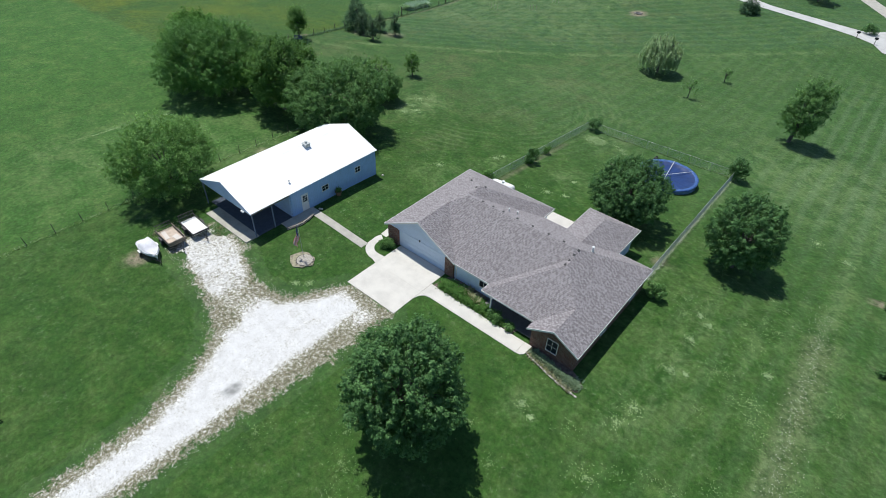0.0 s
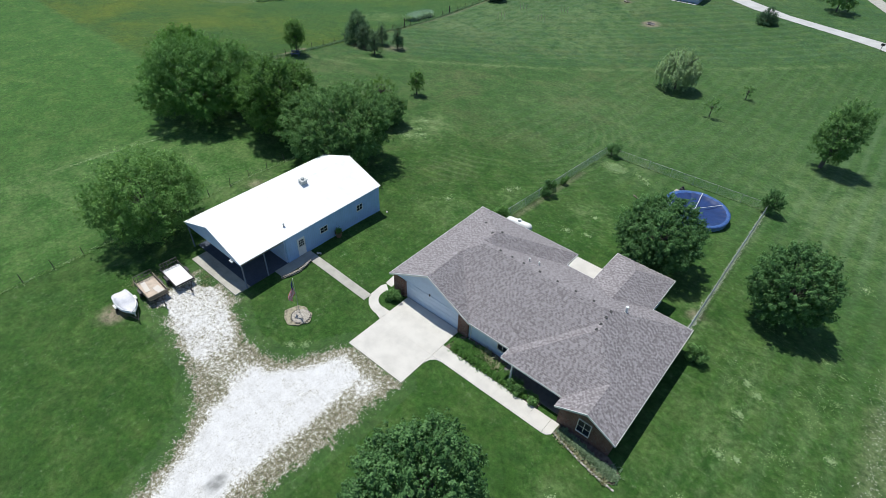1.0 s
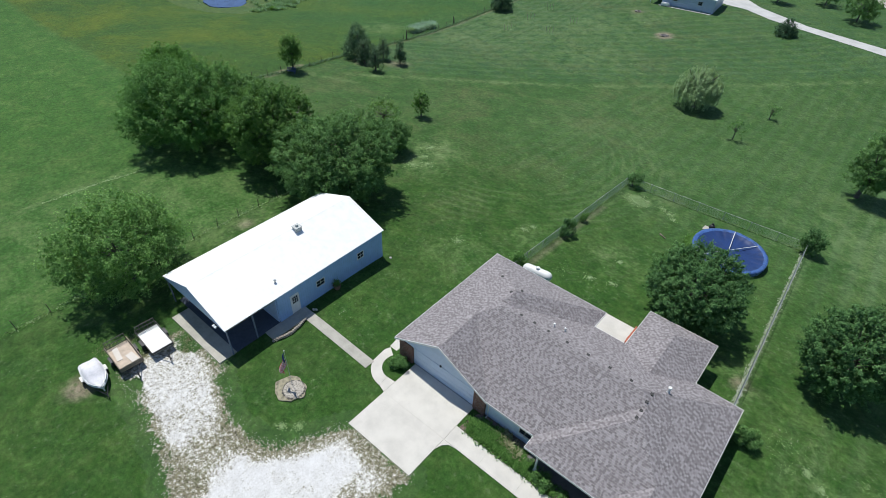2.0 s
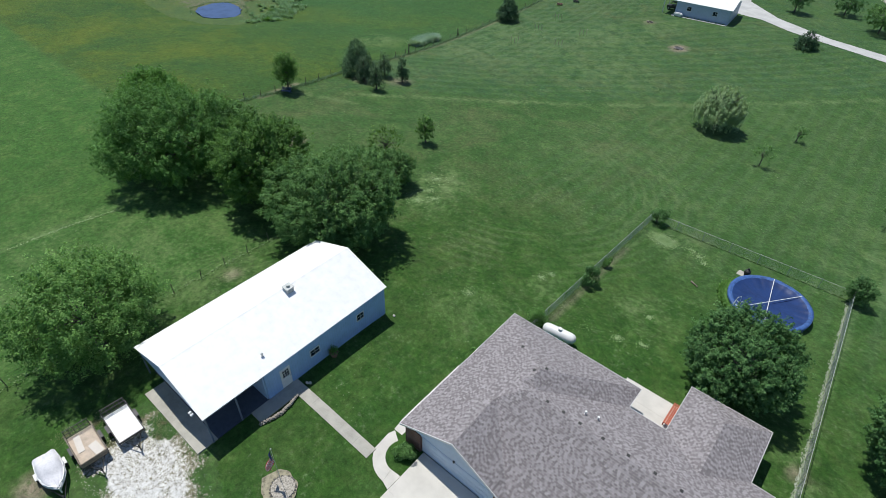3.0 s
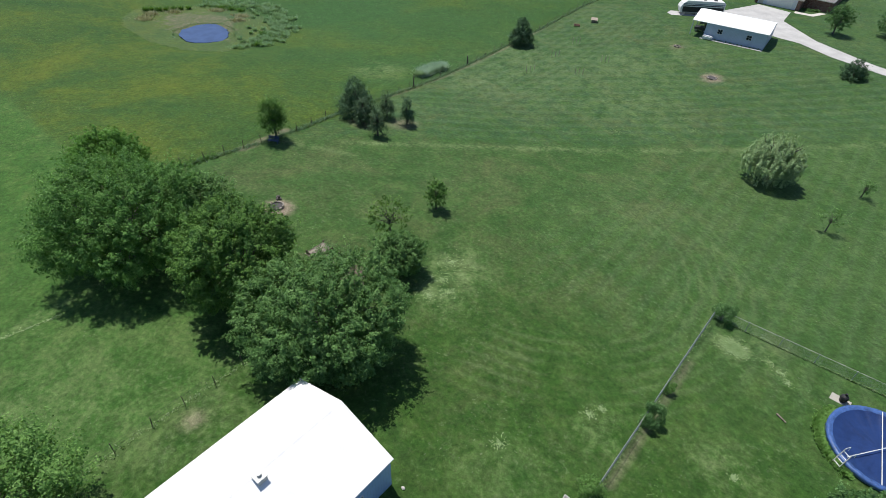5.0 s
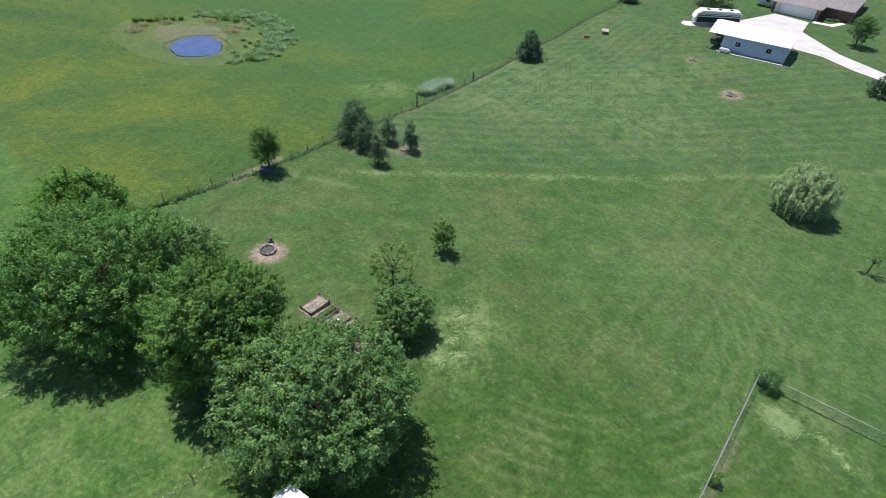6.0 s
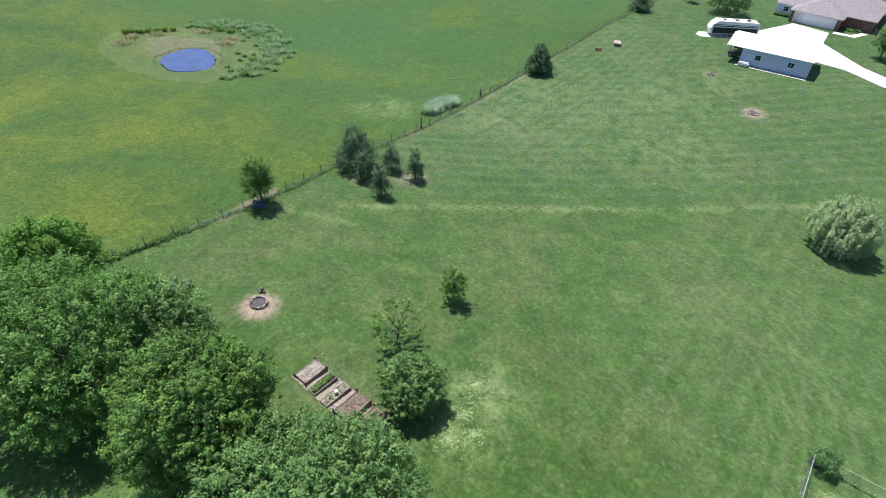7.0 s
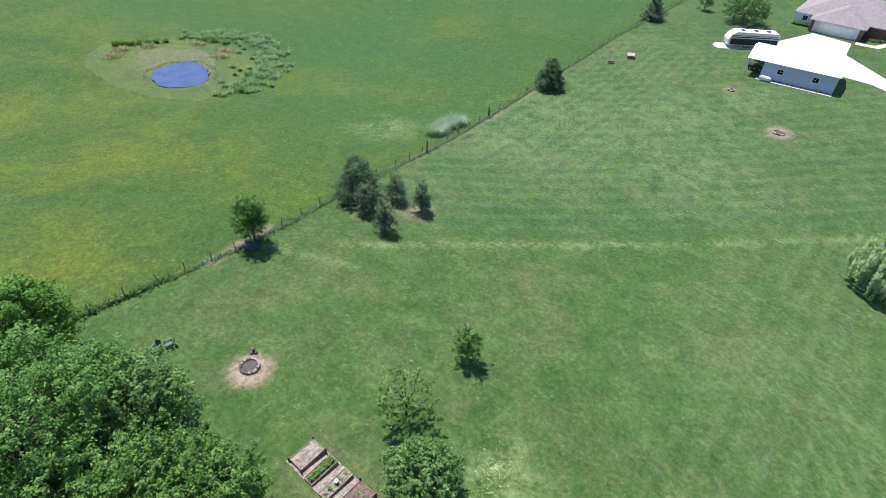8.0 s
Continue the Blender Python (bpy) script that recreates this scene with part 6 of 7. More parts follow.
def cloth_piece(name, u0, u1, v0, v1, material):
    """A piece of the limp flag: u along the hoist, v along the fly, hanging in folds."""
    bm = bmesh.new()
    g = [[None] * 9 for _ in range(3)]
    for i in range(3):
        for j in range(9):
            u, v = u0 + (u1 - u0) * i / 2, v0 + (v1 - v0) * j / 8
            drop = v * 1.6
            g[i][j] = bm.verts.new((0.03 + 0.46 * v * (1 - 0.35 * u) + 0.05 * math.sin(v * 9 + u * 3), 0.10 * math.sin(v * 6 + 1 + u * 4) * v + 0.04 * math.sin(u * 7), -u * 0.95 - drop * (1 - 0.25 * u)))
    for i in range(2):
        for j in range(8):
            bm.faces.new((g[i][j], g[i + 1][j], g[i + 1][j + 1], g[i][j + 1]))
    part(name, bm, material, cloth)


cloth_piece("canton", 0, 0.54, 0, 0.42, FLAG_BLUE)
for k in range(13):
    cloth_piece("stripe", k / 13, (k + 1) / 13, 0.42 if k < 7 else 0, 1.0, FLAG_RED if k % 2 == 0 else FLAG_WHITE)

# ---- fire pits ----
pit = stone_ring("fire_pit", "round stone fire pit with black ash on bare ground", (-71.9, 46.95), 0.74, 24, 0.15, 72, "fire pit", 2)
part("ash", (lambda b: (slab(b, [(0.62 * math.cos(a), 0.62 * math.sin(a)) for a in np.linspace(0, 6.283, 18, endpoint=False)], -0.1, 0.12), b)[1])(bmesh.new()), ASH, pit)
rr = random.Random(5)
pile = thing("rock_pile", "small pile of dark rocks beside the fire pit", "rocks", (-73.1, 48.1, gz(-73.1, 48.1)))
for x, y, z, r in ((-0.2, 0.0, 0.14, 0.26), (0.22, 0.08, 0.13, 0.22), (0.02, -0.22, 0.12, 0.2), (0.04, 0.05, 0.38, 0.2)):
    bm = bmesh.new()
    lump(bm, (x, y, z), (r, r * 0.85, r * 0.75), rr)
    part("rock", bm, DARK_ROCK, pile)
pit = stone_ring("fire_pit", "dark rusty fire ring on bare ground in the far lawn", (-52.0, 133.6), 0.85, 14, 0.22, 73, "fire pit")
part("ash", (lambda b: (slab(b, [(0.75 * math.cos(a), 0.75 * math.sin(a)) for a in np.linspace(0, 6.283, 18, endpoint=False)], -0.1, 0.1), b)[1])(bmesh.new()), ASH, pit)
stone_ring("stump_ring", "small ring of stones in the far lawn", (-63.4, 143.9), 0.55, 10, 0.2, 74, "planter")


# ---- raised beds ----
def raised_bed(x0, x1, y0, y1, high, fill, seed, posts=True, plants=0, cross=0, label=""):
    rr = random.Random(seed)
    z = gz((x0 + x1) / 2, (y0 + y1) / 2)
    bed = thing("raised_bed", label, "garden bed", ((x0 + x1) / 2, (y0 + y1) / 2, z), "raised beds")
    w, d = (x1 - x0) / 2, (y1 - y0) / 2
    for lo, hi in (((-w, -d, -0.15), (-w + 0.05, d, high)), ((w - 0.05, -d, -0.15), (w, d, high)), ((-w + 0.05, -d, -0.15), (w - 0.05, -d + 0.05, high)), ((-w + 0.05, d - 0.05, -0.15), (w - 0.05, d, high))):
        bm = bmesh.new()
        box(bm, lo, hi)
        part("plank", bm, BOARD, bed)
    bm = bmesh.new()
    n = 8
    g = [[bm.verts.new((-w + 0.05 + (2 * w - 0.1) * i / n, -d + 0.05 + (2 * d - 0.1) * j / n, high - 0.06 + 0.05 * noise.noise((i * 0.9 + seed, j * 0.9, 0)))) for j in range(n + 1)] for i in range(n + 1)]
    for i in range(n):
        for j in range(n):
            bm.faces.new((g[i][j], g[i + 1][j], g[i + 1][j + 1], g[i][j + 1]))
    part("soil", bm, fill, bed)
    for k in range(cross):
        bm = bmesh.new()
        y = -d + 2 * d * (k + 1) / (cross + 1)
        box(bm, (-w + 0.05, y - 0.03, -0.05), (w - 0.05, y + 0.03, high + 0.02))
        part("divider", bm, BOARD, bed)
    if posts:
        for x in (-w - 0.03, w + 0.03):
            for y in (-d - 0.03, d + 0.03):
                bm = bmesh.new()
                box(bm, (x - 0.06, y - 0.06, -0.2), (x + 0.06, y + 0.06, high + rr.uniform(0.1, 0.3)))
                part("corner_post", bm, POST_WOOD, bed)
    if plants:
        rng_ = np.random.default_rng(seed)
        p = np.stack([rng_.uniform(-w + 0.2, w - 0.2, plants), rng_.uniform(-d + 0.2, d - 0.2, plants), high + rng_.uniform(0, 0.22, plants)], 1)
        row = np.round(p[:, 1] / 0.45) * 0.45
        p[:, 1] = row + rng_.normal(0, 0.09, plants)
        p[:, 1] = p[:, 1].clip(-d + 0.1, d - 0.1)
        tagged(leaves("foliage", p, np.tile([0.0, 0.0, 1.0], (plants, 1)), 0.12, LEAF_BED, bed, rng_), kind="stuff")


raised_bed(-62.75, -61.45, 43.95, 46.05, 0.38, STRAW, 81, label="raised bed of weathered planks filled with dry straw")
raised_bed(-60.95, -60.1, 43.75, 46.1, 0.3, SOIL, 82, False, 900, label="narrow raised bed with rows of green seedlings")
raised_bed(-59.4, -58.6, 43.7, 46.15, 0.3, STRAW, 83, False, 120, 2, label="narrow divided raised bed of weathered planks")
raised_bed(-57.9, -56.45, 43.8, 46.15, 0.42, SOIL, 84, True, 40, label="raised bed of planks with bare brown soil")
raised_bed(-55.9, -54.7, 43.9, 46.1, 0.45, SOIL, 85, True, 60, label="raised bed of planks with reddish-brown soil")
bm = bmesh.new()
slab(bm, [(-62.95, 43.75), (-54.5, 43.65), (-54.45, 46.25), (-62.85, 46.2)], gz(-58.7, 46.45) - 0.3, gz(-58.7, 45) + 0.03)
for v in bm.verts:
    if v.co.z > gz(-58.7, 45) - 0.1:
        v.co.z = gz(v.co.x, v.co.y) + 0.04
tagged(part("garden_mulch", bm, STRAW), "tan straw mulch between the raised beds", "ground", kind="structure")
tote = thing("white_bucket", "small white bucket on the divided raised bed", "bucket", (-59.0, 45.0, gz(-59, 45) + 0.3))
part("pail", (lambda b: (rod(b, (0, 0, 0), (0, 0, 0.28), 0.12, 0.15, 12), b)[1])(bmesh.new()), WHITE, tote)


# ---- seats ----
def lawn_chair(at, turn, material, label):
    ch = thing("lawn_chair", label, "chair", (*at, gz(*at)), "lawn chairs", turn)
    for k in range(4):
        bm = bmesh.new()
        box(bm, (-0.26 + 0.135 * k, -0.25, 0.38 - 0.02 * k), (-0.15 + 0.135 * k, 0.25, 0.41 - 0.02 * k))
        part("seat_slat", bm, material, ch)
    for k in range(4):
        bm = bmesh.new()
        box(bm, (-0.32, -0.24 + 0.125 * k, 0.36), (-0.29, -0.13 + 0.125 * k, 1.0), Matrix.Rotation(-0.3, 4, "Y"))
        part("back_slat", bm, material, ch)
    for y in (-0.29, 0.29):
        bm = bmesh.new()
        box(bm, (-0.35, y - 0.06, 0.56), (0.32, y + 0.06, 0.59))
        part("armrest", bm, material, ch)
        for x in (-0.28, 0.25):
            bm = bmesh.new()
            box(bm, (x - 0.03, y - 0.025, 0), (x + 0.03, y + 0.025, 0.56))
            part("leg", bm, material, ch)


lawn_chair((-78.7, 42.7), 300, GREEN_PLASTIC, "dark green slatted lawn chair on the grass")
lawn_chair((-78.5, 43.7), 250, GREEN_PLASTIC, "dark green slatted lawn chair on the grass")
bench = thing("garden_bench", "blue bench under the fence tree", "bench", (-85.2, 56.2, gz(-85.2, 56.2)), turn=30)
for k in range(4):
    bm = bmesh.new()
    box(bm, (-0.75, -0.25 + 0.13 * k, 0.42), (0.75, -0.15 + 0.13 * k, 0.45))
    part("seat_slat", bm, BLUE_PLASTIC, bench)
for k in range(3):
    bm = bmesh.new()
    box(bm, (-0.75, 0.29, 0.55 + 0.14 * k), (0.75, 0.32, 0.65 + 0.14 * k))
    part("back_slat", bm, BLUE_PLASTIC, bench)
for x in (-0.65, 0.65):
    for y in (-0.22, 0.28):
        bm = bmesh.new()
        box(bm, (x - 0.03, y - 0.03, 0), (x + 0.03, y + 0.03, 0.42 if y < 0 else 0.95))
        part("leg", bm, BLUE_PLASTIC, bench)
bench = thing("patio_bench", "red stained wooden bench on the patio", "bench", (-16.25, 39.0, 0.05), turn=90)
for k in range(3):
    bm = bmesh.new()
    box(bm, (-1.1, -0.22 + 0.16 * k, 0.42), (1.1, -0.08 + 0.16 * k, 0.46))
    part("seat_plank", bm, RED_WOOD, bench)
for k in range(3):
    bm = bmesh.new()
    box(bm, (-1.1, -0.32, 0.55 + 0.16 * k), (1.1, -0.28, 0.68 + 0.16 * k))
    part("back_plank", bm, RED_WOOD, bench)
for x in (-0.95, 0.95):
    for y in (-0.28, 0.2):
        bm = bmesh.new()
        box(bm, (x - 0.04, y - 0.04, 0), (x + 0.04, y + 0.035, 0.42 if y > 0 else 0.98))
        part("leg", bm, RED_WOOD, bench)

# ---- plants and pots round the house and barn ----
shrub("shrub", "pale green round shrub beside the garage", (-29.0, 23.7), 0.9, 0.75, 2200, 91, LEAF_PALE, z=0)
shrub("shrub", "dark green shrub at the corner of the house", (-5.75, 35.3), 1.8, 0.85, 3200, 92, LEAF_PALE)
shrub("shrub", "green shrub beside the propane tank", (-29.1, 40.4), 1.7, 1.0, 3200, 93, LEAF_BED)
shrub("shrub", "dark shrub in the yard fence", (-28.5, 49.3), 2.2, 0.95, 4200, 94, LEAF_OAK)
shrub("shrub", "small shrub in the yard fence", (-28.6, 53.3), 1.1, 0.5, 1200, 95, LEAF_BED)
shrub("shrub", "dark shrub at the yard fence corner", (-28.1, 65.8), 2.1, 1.1, 4200, 96, LEAF_OAK)
shrub("shrub", "small green shrub at the garage wall", (-30.7, 33.6), 0.8, 0.6, 1200, 97, LEAF_BED, z=0)
shrub("shrub", "pale sage shrub under the porch eave", (-15.2, 23.0), 0.9, 0.75, 2200, 98, LEAF_PALE, z=0)
shrub("shrub", "grey-green low shrub beside the porch", (-13.6, 22.95), 0.5, 0.6, 1200, 99, LEAF_PALE, z=0)
shrub("shrub", "low green shrub on the side lawn", (12.2, 39.7), 0.8, 0.55, 900, 100, LEAF_OAK)
shrub("shrub", "low green shrub on the side lawn", (11.7, 50.4), 0.9, 0.6, 900, 105, LEAF_OAK)
shrub("shrub", "small shrub beside the far drive", (-5.8, 154.5), 2.0, 1.6, 1800, 104, LEAF_OAK, 0.25)
bm = bmesh.new()
slab(bm, [(-21.95, 22.67), (-17.0, 22.67), (-13.0, 22.67), (-12.9, 23.28), (-16.9, 23.28), (-16.9, 24.78), (-21.1, 24.78), (-21.6, 24.4)], -0.05, 0.045)
tagged(part("front_bed", bm, SOIL), "planting bed between the walk and the front wall", "ground", kind="structure")
tufts("bed_plants", "leafy green perennials in the front bed", [(-21.2 + 0.55 * k, 23.5 + 0.25 * math.sin(k * 2.1), 0.5) for k in range(10)] + [(-21.0 + 0.6 * k, 23.0, 0.3) for k in range(12)] + [(-19.5, 24.1, 0.4), (-20.6, 24.0, 0.4)], 26000, 0.2, LEAF_BED, 101, 0.06)
tufts("bed_flowers", "dry stalks and pale flowers in the front bed", [(-19.0, 24.2, 0.5), (-18.4, 23.9, 0.5), (-17.6, 23.6, 0.4)], 420, 0.35, LEAF_STRAW, 102, 0.05)
bm = bmesh.new()
slab(bm, [(-10.9, 21.9), (-9.4, 21.35), (-7.9, 21.0), (-6.6, 20.75), (-5.8, 21.1), (-5.7, 21.9), (-6.3, 22.4), (-7.0, 22.72), (-10.9, 22.72)], -0.05, 0.05)
tagged(part("gable_bed", bm, SOIL), "planting bed under the brick gable", "ground", kind="structure")
tufts("gable_plants", "grey-green leafy plants under the brick gable", [(-10.4 + 0.42 * k, 22.15 - 0.07 * k, 0.3) for k in range(11)] + [(-6.6, 21.5, 0.5), (-6.3, 21.7, 0.45)], 6500, 0.22, LEAF_SAGE, 103, 0.06)
tufts("gable_stalks", "dry flower stalks under the brick gable", [(-10.6 + 0.42 * k, 21.75 - 0.09 * k, 0.22) for k in range(11)] + [(-6.4, 21.0, 0.4)], 700, 0.2, LEAF_STRAW, 106, 0.05)
edging = thing("bed_edging", "curved edging of pale field stones round the gable bed", "border", (0, 0, 0))
rr = random.Random(19)
for k in range(26):
    f = k / 25
    x, y = -10.9 + 5.2 * f, 21.75 - 1.05 * math.sin(1.35 * f)
    bm = bmesh.new()
    lump(bm, (x, y, 0.06), (rr.uniform(0.09, 0.16), rr.uniform(0.07, 0.11), 0.09), rr)
    part("stone", bm, CREAM if k % 3 else ROCK, edging)
mulch = thing("stone_border", "curved border of stacked pale stones at the barn door", "border", (0, 0, 0))
rr = random.Random(9)
for k in range(16):
    f = k / 15
    x, y = -38.15 + 0.35 * math.sin(f * 3.1), 18.5 + 3.1 * f
    for j in range(2):
        bm = bmesh.new()
        lump(bm, (x + rr.uniform(-0.03, 0.03), y + 0.1 * j, gz(x, y) + 0.08 + 0.13 * j), (0.16, 0.12, 0.09), rr)
        part("stone", bm, ROCK, mulch)
pot = thing("flower_pot", "large brown pot with green plants by the barn wall", "pot", (-38.95, 26.05, 0.46))
bm = bmesh.new()
rod(bm, (0, 0, 0), (0, 0, 0.42), 0.24, 0.34, 16), rod(bm, (0, 0, 0.42), (0, 0, 0.5), 0.37, 0.37, 16)
part("pot", bm, TERRACOTTA, pot)
rng_ = np.random.default_rng(6)
tagged(leaves("plant", rng_.normal(0, 0.16, (500, 3)) + (0, 0, 0.66), rng_.normal(0, 1, (500, 3)), 0.12, LEAF_BED, pot, rng_), kind="stuff")
for x, y in ((-38.6, 32.5), (-38.5, 22.95), (-38.3, 23.1)):
    p = thing("white_rock", "pale rock at the barn corner", "rock", (x, y, gz(x, y)), "white rocks")
    bm = bmesh.new()
    lump(bm, (0, 0, 0.08), (0.17, 0.13, 0.12), rr)
    part("stone", bm, CONCRETE, p)

# ---- scattered stones at the drive's edge ----
rng_ = np.random.default_rng(12)
px, py = rng_.uniform(-48, -20, 60000), rng_.uniform(-14, 18, 60000)
dd = inside_distance(DRIVE, px, py)
keep = (dd > -0.9) & (dd < 1.2) & (rng_.uniform(0, 1, 60000) < 0.5 * np.exp(-(dd / 0.45) ** 2))
px, py = px[keep][:5000], py[keep][:5000]
verts, faces = [], []
for x, y in zip(px, py):
    z, s, a = gz(x, y) + 0.02, rng_.uniform(0.012, 0.032), rng_.uniform(0, 6.28)
    k = len(verts)
    for j in range(4):
        verts.append((x + s * math.cos(a + j * 1.57) * rng_.uniform(0.7, 1.2), y + s * math.sin(a + j * 1.57), z))
    verts.append((x, y, z + s * 0.7))
    faces += [(k + j, k + (j + 1) % 4, k + 4) for j in range(4)]
tagged(link_mesh("loose_gravel", verts, faces, CONCRETE), "loose pale stones along the driveway edge", "gravel", kind="stuff")

tufts("clover_patch", "pale yellow-green clover in the corner of the yard and beside the grove", [(-26.2, 62.9, 1.0), (-25.6, 62.5, 0.7)] * 5 + [(-50.6, 50.6, 1.6), (-50.2, 48.0, 1.2), (-51.8, 53.4, 1.4), (-49.0, 49.6, 1.0)], 2200, 0.04, LEAF_CLOVER, 119, 0.035, True)
tufts("lot_straw", "straw-coloured dead grass round the parked trailers", [(-43.4, 14.0, 0.8), (-42.6, 13.2, 0.8), (-47.0, 10.9, 0.6), (-47.6, 9.2, 0.8), (-44.6, 10.9, 0.5)], 2600, 0.07, LEAF_STRAW, 117, 0.02)
tufts("pasture_specks", "line of pale weeds across the pasture", spread([(-72.5, 14), (-72.2, 19), (-71.2, 24.5)], 0.3, 0.25), 420, 0.05, LEAF_CLOVER, 118, 0.03, True)

# ---- weeds and clover in the lawn ----
rng_ = np.random.default_rng(77)


def lawn_specks(name, label, count, high, width, material, seed, patches):
    """Low tufts in loose patches (x, y, radius) over the mown grass."""
    tufts(name, label, patches, count, high, material, seed, width, True)


spots_ = [(x, y, r_) for x, y, r_ in zip(rng_.uniform(-30, 12, 90), rng_.uniform(2, 44, 90), rng_.uniform(0.5, 1.6, 90)) if not (-31.5 < x < -6 and 17 < y < 41) and inside_distance(DRIVE, np.array([x]), np.array([y]))[0] < -1.5]
lawn_specks("clover", "pale clover specks in the front lawn", 3000, 0.05, 0.024, LEAF_WEED, 110, spots_)
yard_ = [(-23.1, 63.2, 0.7), (-22.0, 62.6, 0.5), (-21.2, 61.8, 0.5), (-20.9, 45.1, 0.5), (-23.0, 44.3, 0.7), (-22.0, 49.0, 0.4), (-32.3, 46.6, 0.6), (-31.8, 47.8, 0.4), (-35.9, 39.6, 0.7), (-31.5, 14.3, 0.4), (-30.6, 15.1, 0.4), (-1.6, 36.1, 0.4), (-0.6, 35.3, 0.3), (-1.2, 32.6, 0.5), (-1.2, 28.2, 0.5), (-0.1, 28.6, 0.3), (-1.9, 22.8, 0.9), (-2.3, 20.8, 0.9), (-1.9, 15.6, 1.2), (5.0, 33.0, 0.4), (4.9, 29.2, 1.2), (7.2, 56.2, 0.8), (3.9, 58.1, 1.0), (-8.4, 17.5, 0.5), (-7.3, 16.9, 0.3)]
lawn_specks("lawn_weeds", "pale weeds in patches of the yard lawn", 2600, 0.06, 0.028, LEAF_CLOVER, 111, yard_)
lawn_specks("pale_patch", "pale green reseeded patch near the fence corner", 2600, 0.05, 0.035, LEAF_WEED, 116, [(-26.3, 62.9, 0.9), (-25.6, 62.6, 0.8)])
lawn_specks("dry_streak", "dry straw-coloured streak in the side lawn", 700, 0.05, 0.024, LEAF_GRIT, 114, spread([(7.2, 45), (7.6, 32), (8.4, 18)], 0.6, 1.5))
lawn_specks("dry_patches", "pale dry patches in the far lawn", 1100, 0.05, 0.035, LEAF_WEED, 115, [(-59.1, 138.1, 1.2), (-59.9, 133.1, 1.2), (-49.2, 112.8, 1.4), (-46.3, 109.4, 1.4), (-55.5, 99.6, 1.2), (-44.7, 136.4, 1.0)])
tufts("fence_gravel", "pale dry grass and grit along the yard fence", spread([(-7.35, 37.5), (-8.0, 66.5)], 0.2, 0.2), 2600, 0.03, LEAF_GRIT, 113, 0.06, True)

# ---- far farm ----
FZ = -4.8
slab_pts = [(-66.5, 171), (-59.8, 189), (-51.6, 187.5), (-51.0, 178.5), (-41.5, 168.5), (-28.8, 161.2), (-14.6, 157.5), (-6.5, 155.6), (-2.5, 160), (3.5, 158), (6, 150), (2, 143.5), (-1.5, 144.5), (-4.0, 148.5), (-8.5, 151.0), (-15.5, 153.3), (-30.2, 157.6), (-37.0, 160.0), (-44.0, 164.2), (-48.8, 164.6)]
sheet("far_drive", slab_pts, 0.8, 0.05, 0.05, FAR_GRAVEL, "pale gravel drive leading to the far farm", "driveway")
sheet("far_road", [(-30, 215), (-26, 216), (-9.5, 187), (8, 157), (5, 155), (-13, 185)], 1.2, 0.05, 0.05, OLD_CONCRETE, "pale road beyond the far drive", "road")
fb = thing("far_barn", "white-roofed steel barn across the lawn, walls tinted shade-blue", "barn", (-56.85, 158.0, FZ + 0.16), turn=5.5)
L, W, HE, HR = 7.93, 5.27, 3.05, 4.2
bm = bmesh.new()
for s in (-1, 1):
    v = [bm.verts.new(p) for p in ((-L, s * W, HE), (L, s * W, HE), (L, 0, HR), (-L, 0, HR))]
    w = [bm.verts.new(p.co - Vector((0, 0, 0.08))) for p in v]
    bm.faces.new(v), bm.faces.new(w[::-1])
    for k in range(4):
        bm.faces.new((w[k], w[(k + 1) % 4], v[(k + 1) % 4], v[k]))
part("roof", bm, ROOF_SHEET, fb, "white sheet-metal roof")
for a, b in (((-4.8, -W + 0.3), (L - 0.3, -W + 0.3)), ((L - 0.3, -W + 0.4), (L - 0.3, W - 0.3)), ((L - 0.4, W - 0.3), (-4.8, W - 0.3)), ((-4.8, W - 0.4), (-4.8, -W + 0.4))):
    bm = bmesh.new()
    board(bm, (*a, HE - 0.06), (*b, HE - 0.06), HE + 0.4, 0.12)
    part("wall", bm, FAR_SHEET, fb)
for x in (-4.8, L - 0.3):
    bm = bmesh.new()
    v = [[bm.verts.new((x + t, y, z)) for y, z in ((-W + 0.4, HE - 0.05), (W - 0.4, HE - 0.05), (0, HR - 0.1))] for t in (-0.05, 0.05)]
    bm.faces.new(v[0]), bm.faces.new(v[1][::-1])
    part("gable", bm, FAR_SHEET, fb)
for x, y in ((-L + 0.2, -W + 0.3), (-L + 0.2, W - 0.3), (-L + 0.2, 0)):
    bm = bmesh.new()
    box(bm, (x - 0.08, y - 0.08, -0.3), (x + 0.08, y + 0.08, HE))
    part("post", bm, WHITE, fb)
window(fb, (-1.7, -W + 0.22, 1.65), 1.0, 0.9, 0, (2, 2))
window(fb, (4.3, -W + 0.22, 1.65), 1.0, 0.9, 0, (2, 2))
cart = thing("farm_buggy", "dark utility buggy parked under the barn eave", "vehicle", (-63.0, 156.0, FZ + 0.05), turn=10)
bm = bmesh.new()
box(bm, (-1.4, -0.7, 0.45), (1.4, 0.7, 0.95)), box(bm, (-0.3, -0.68, 0.95), (0.6, 0.68, 1.1))
part("body", bm, DARK_STEEL, cart)
bm = bmesh.new()
box(bm, (-0.6, -0.7, 1.75), (0.8, 0.7, 1.8))
for x in (-0.55, 0.75):
    for y in (-0.65, 0.65):
        rod(bm, (x, y, 0.95), (x, y, 1.76), 0.03, sides=6)
part("roof_frame", bm, BLACK, cart)
for x in (-0.9, 0.9):
    for y in (-0.72, 0.72):
        wheel(cart, (x, y, 0.32), 0.32)
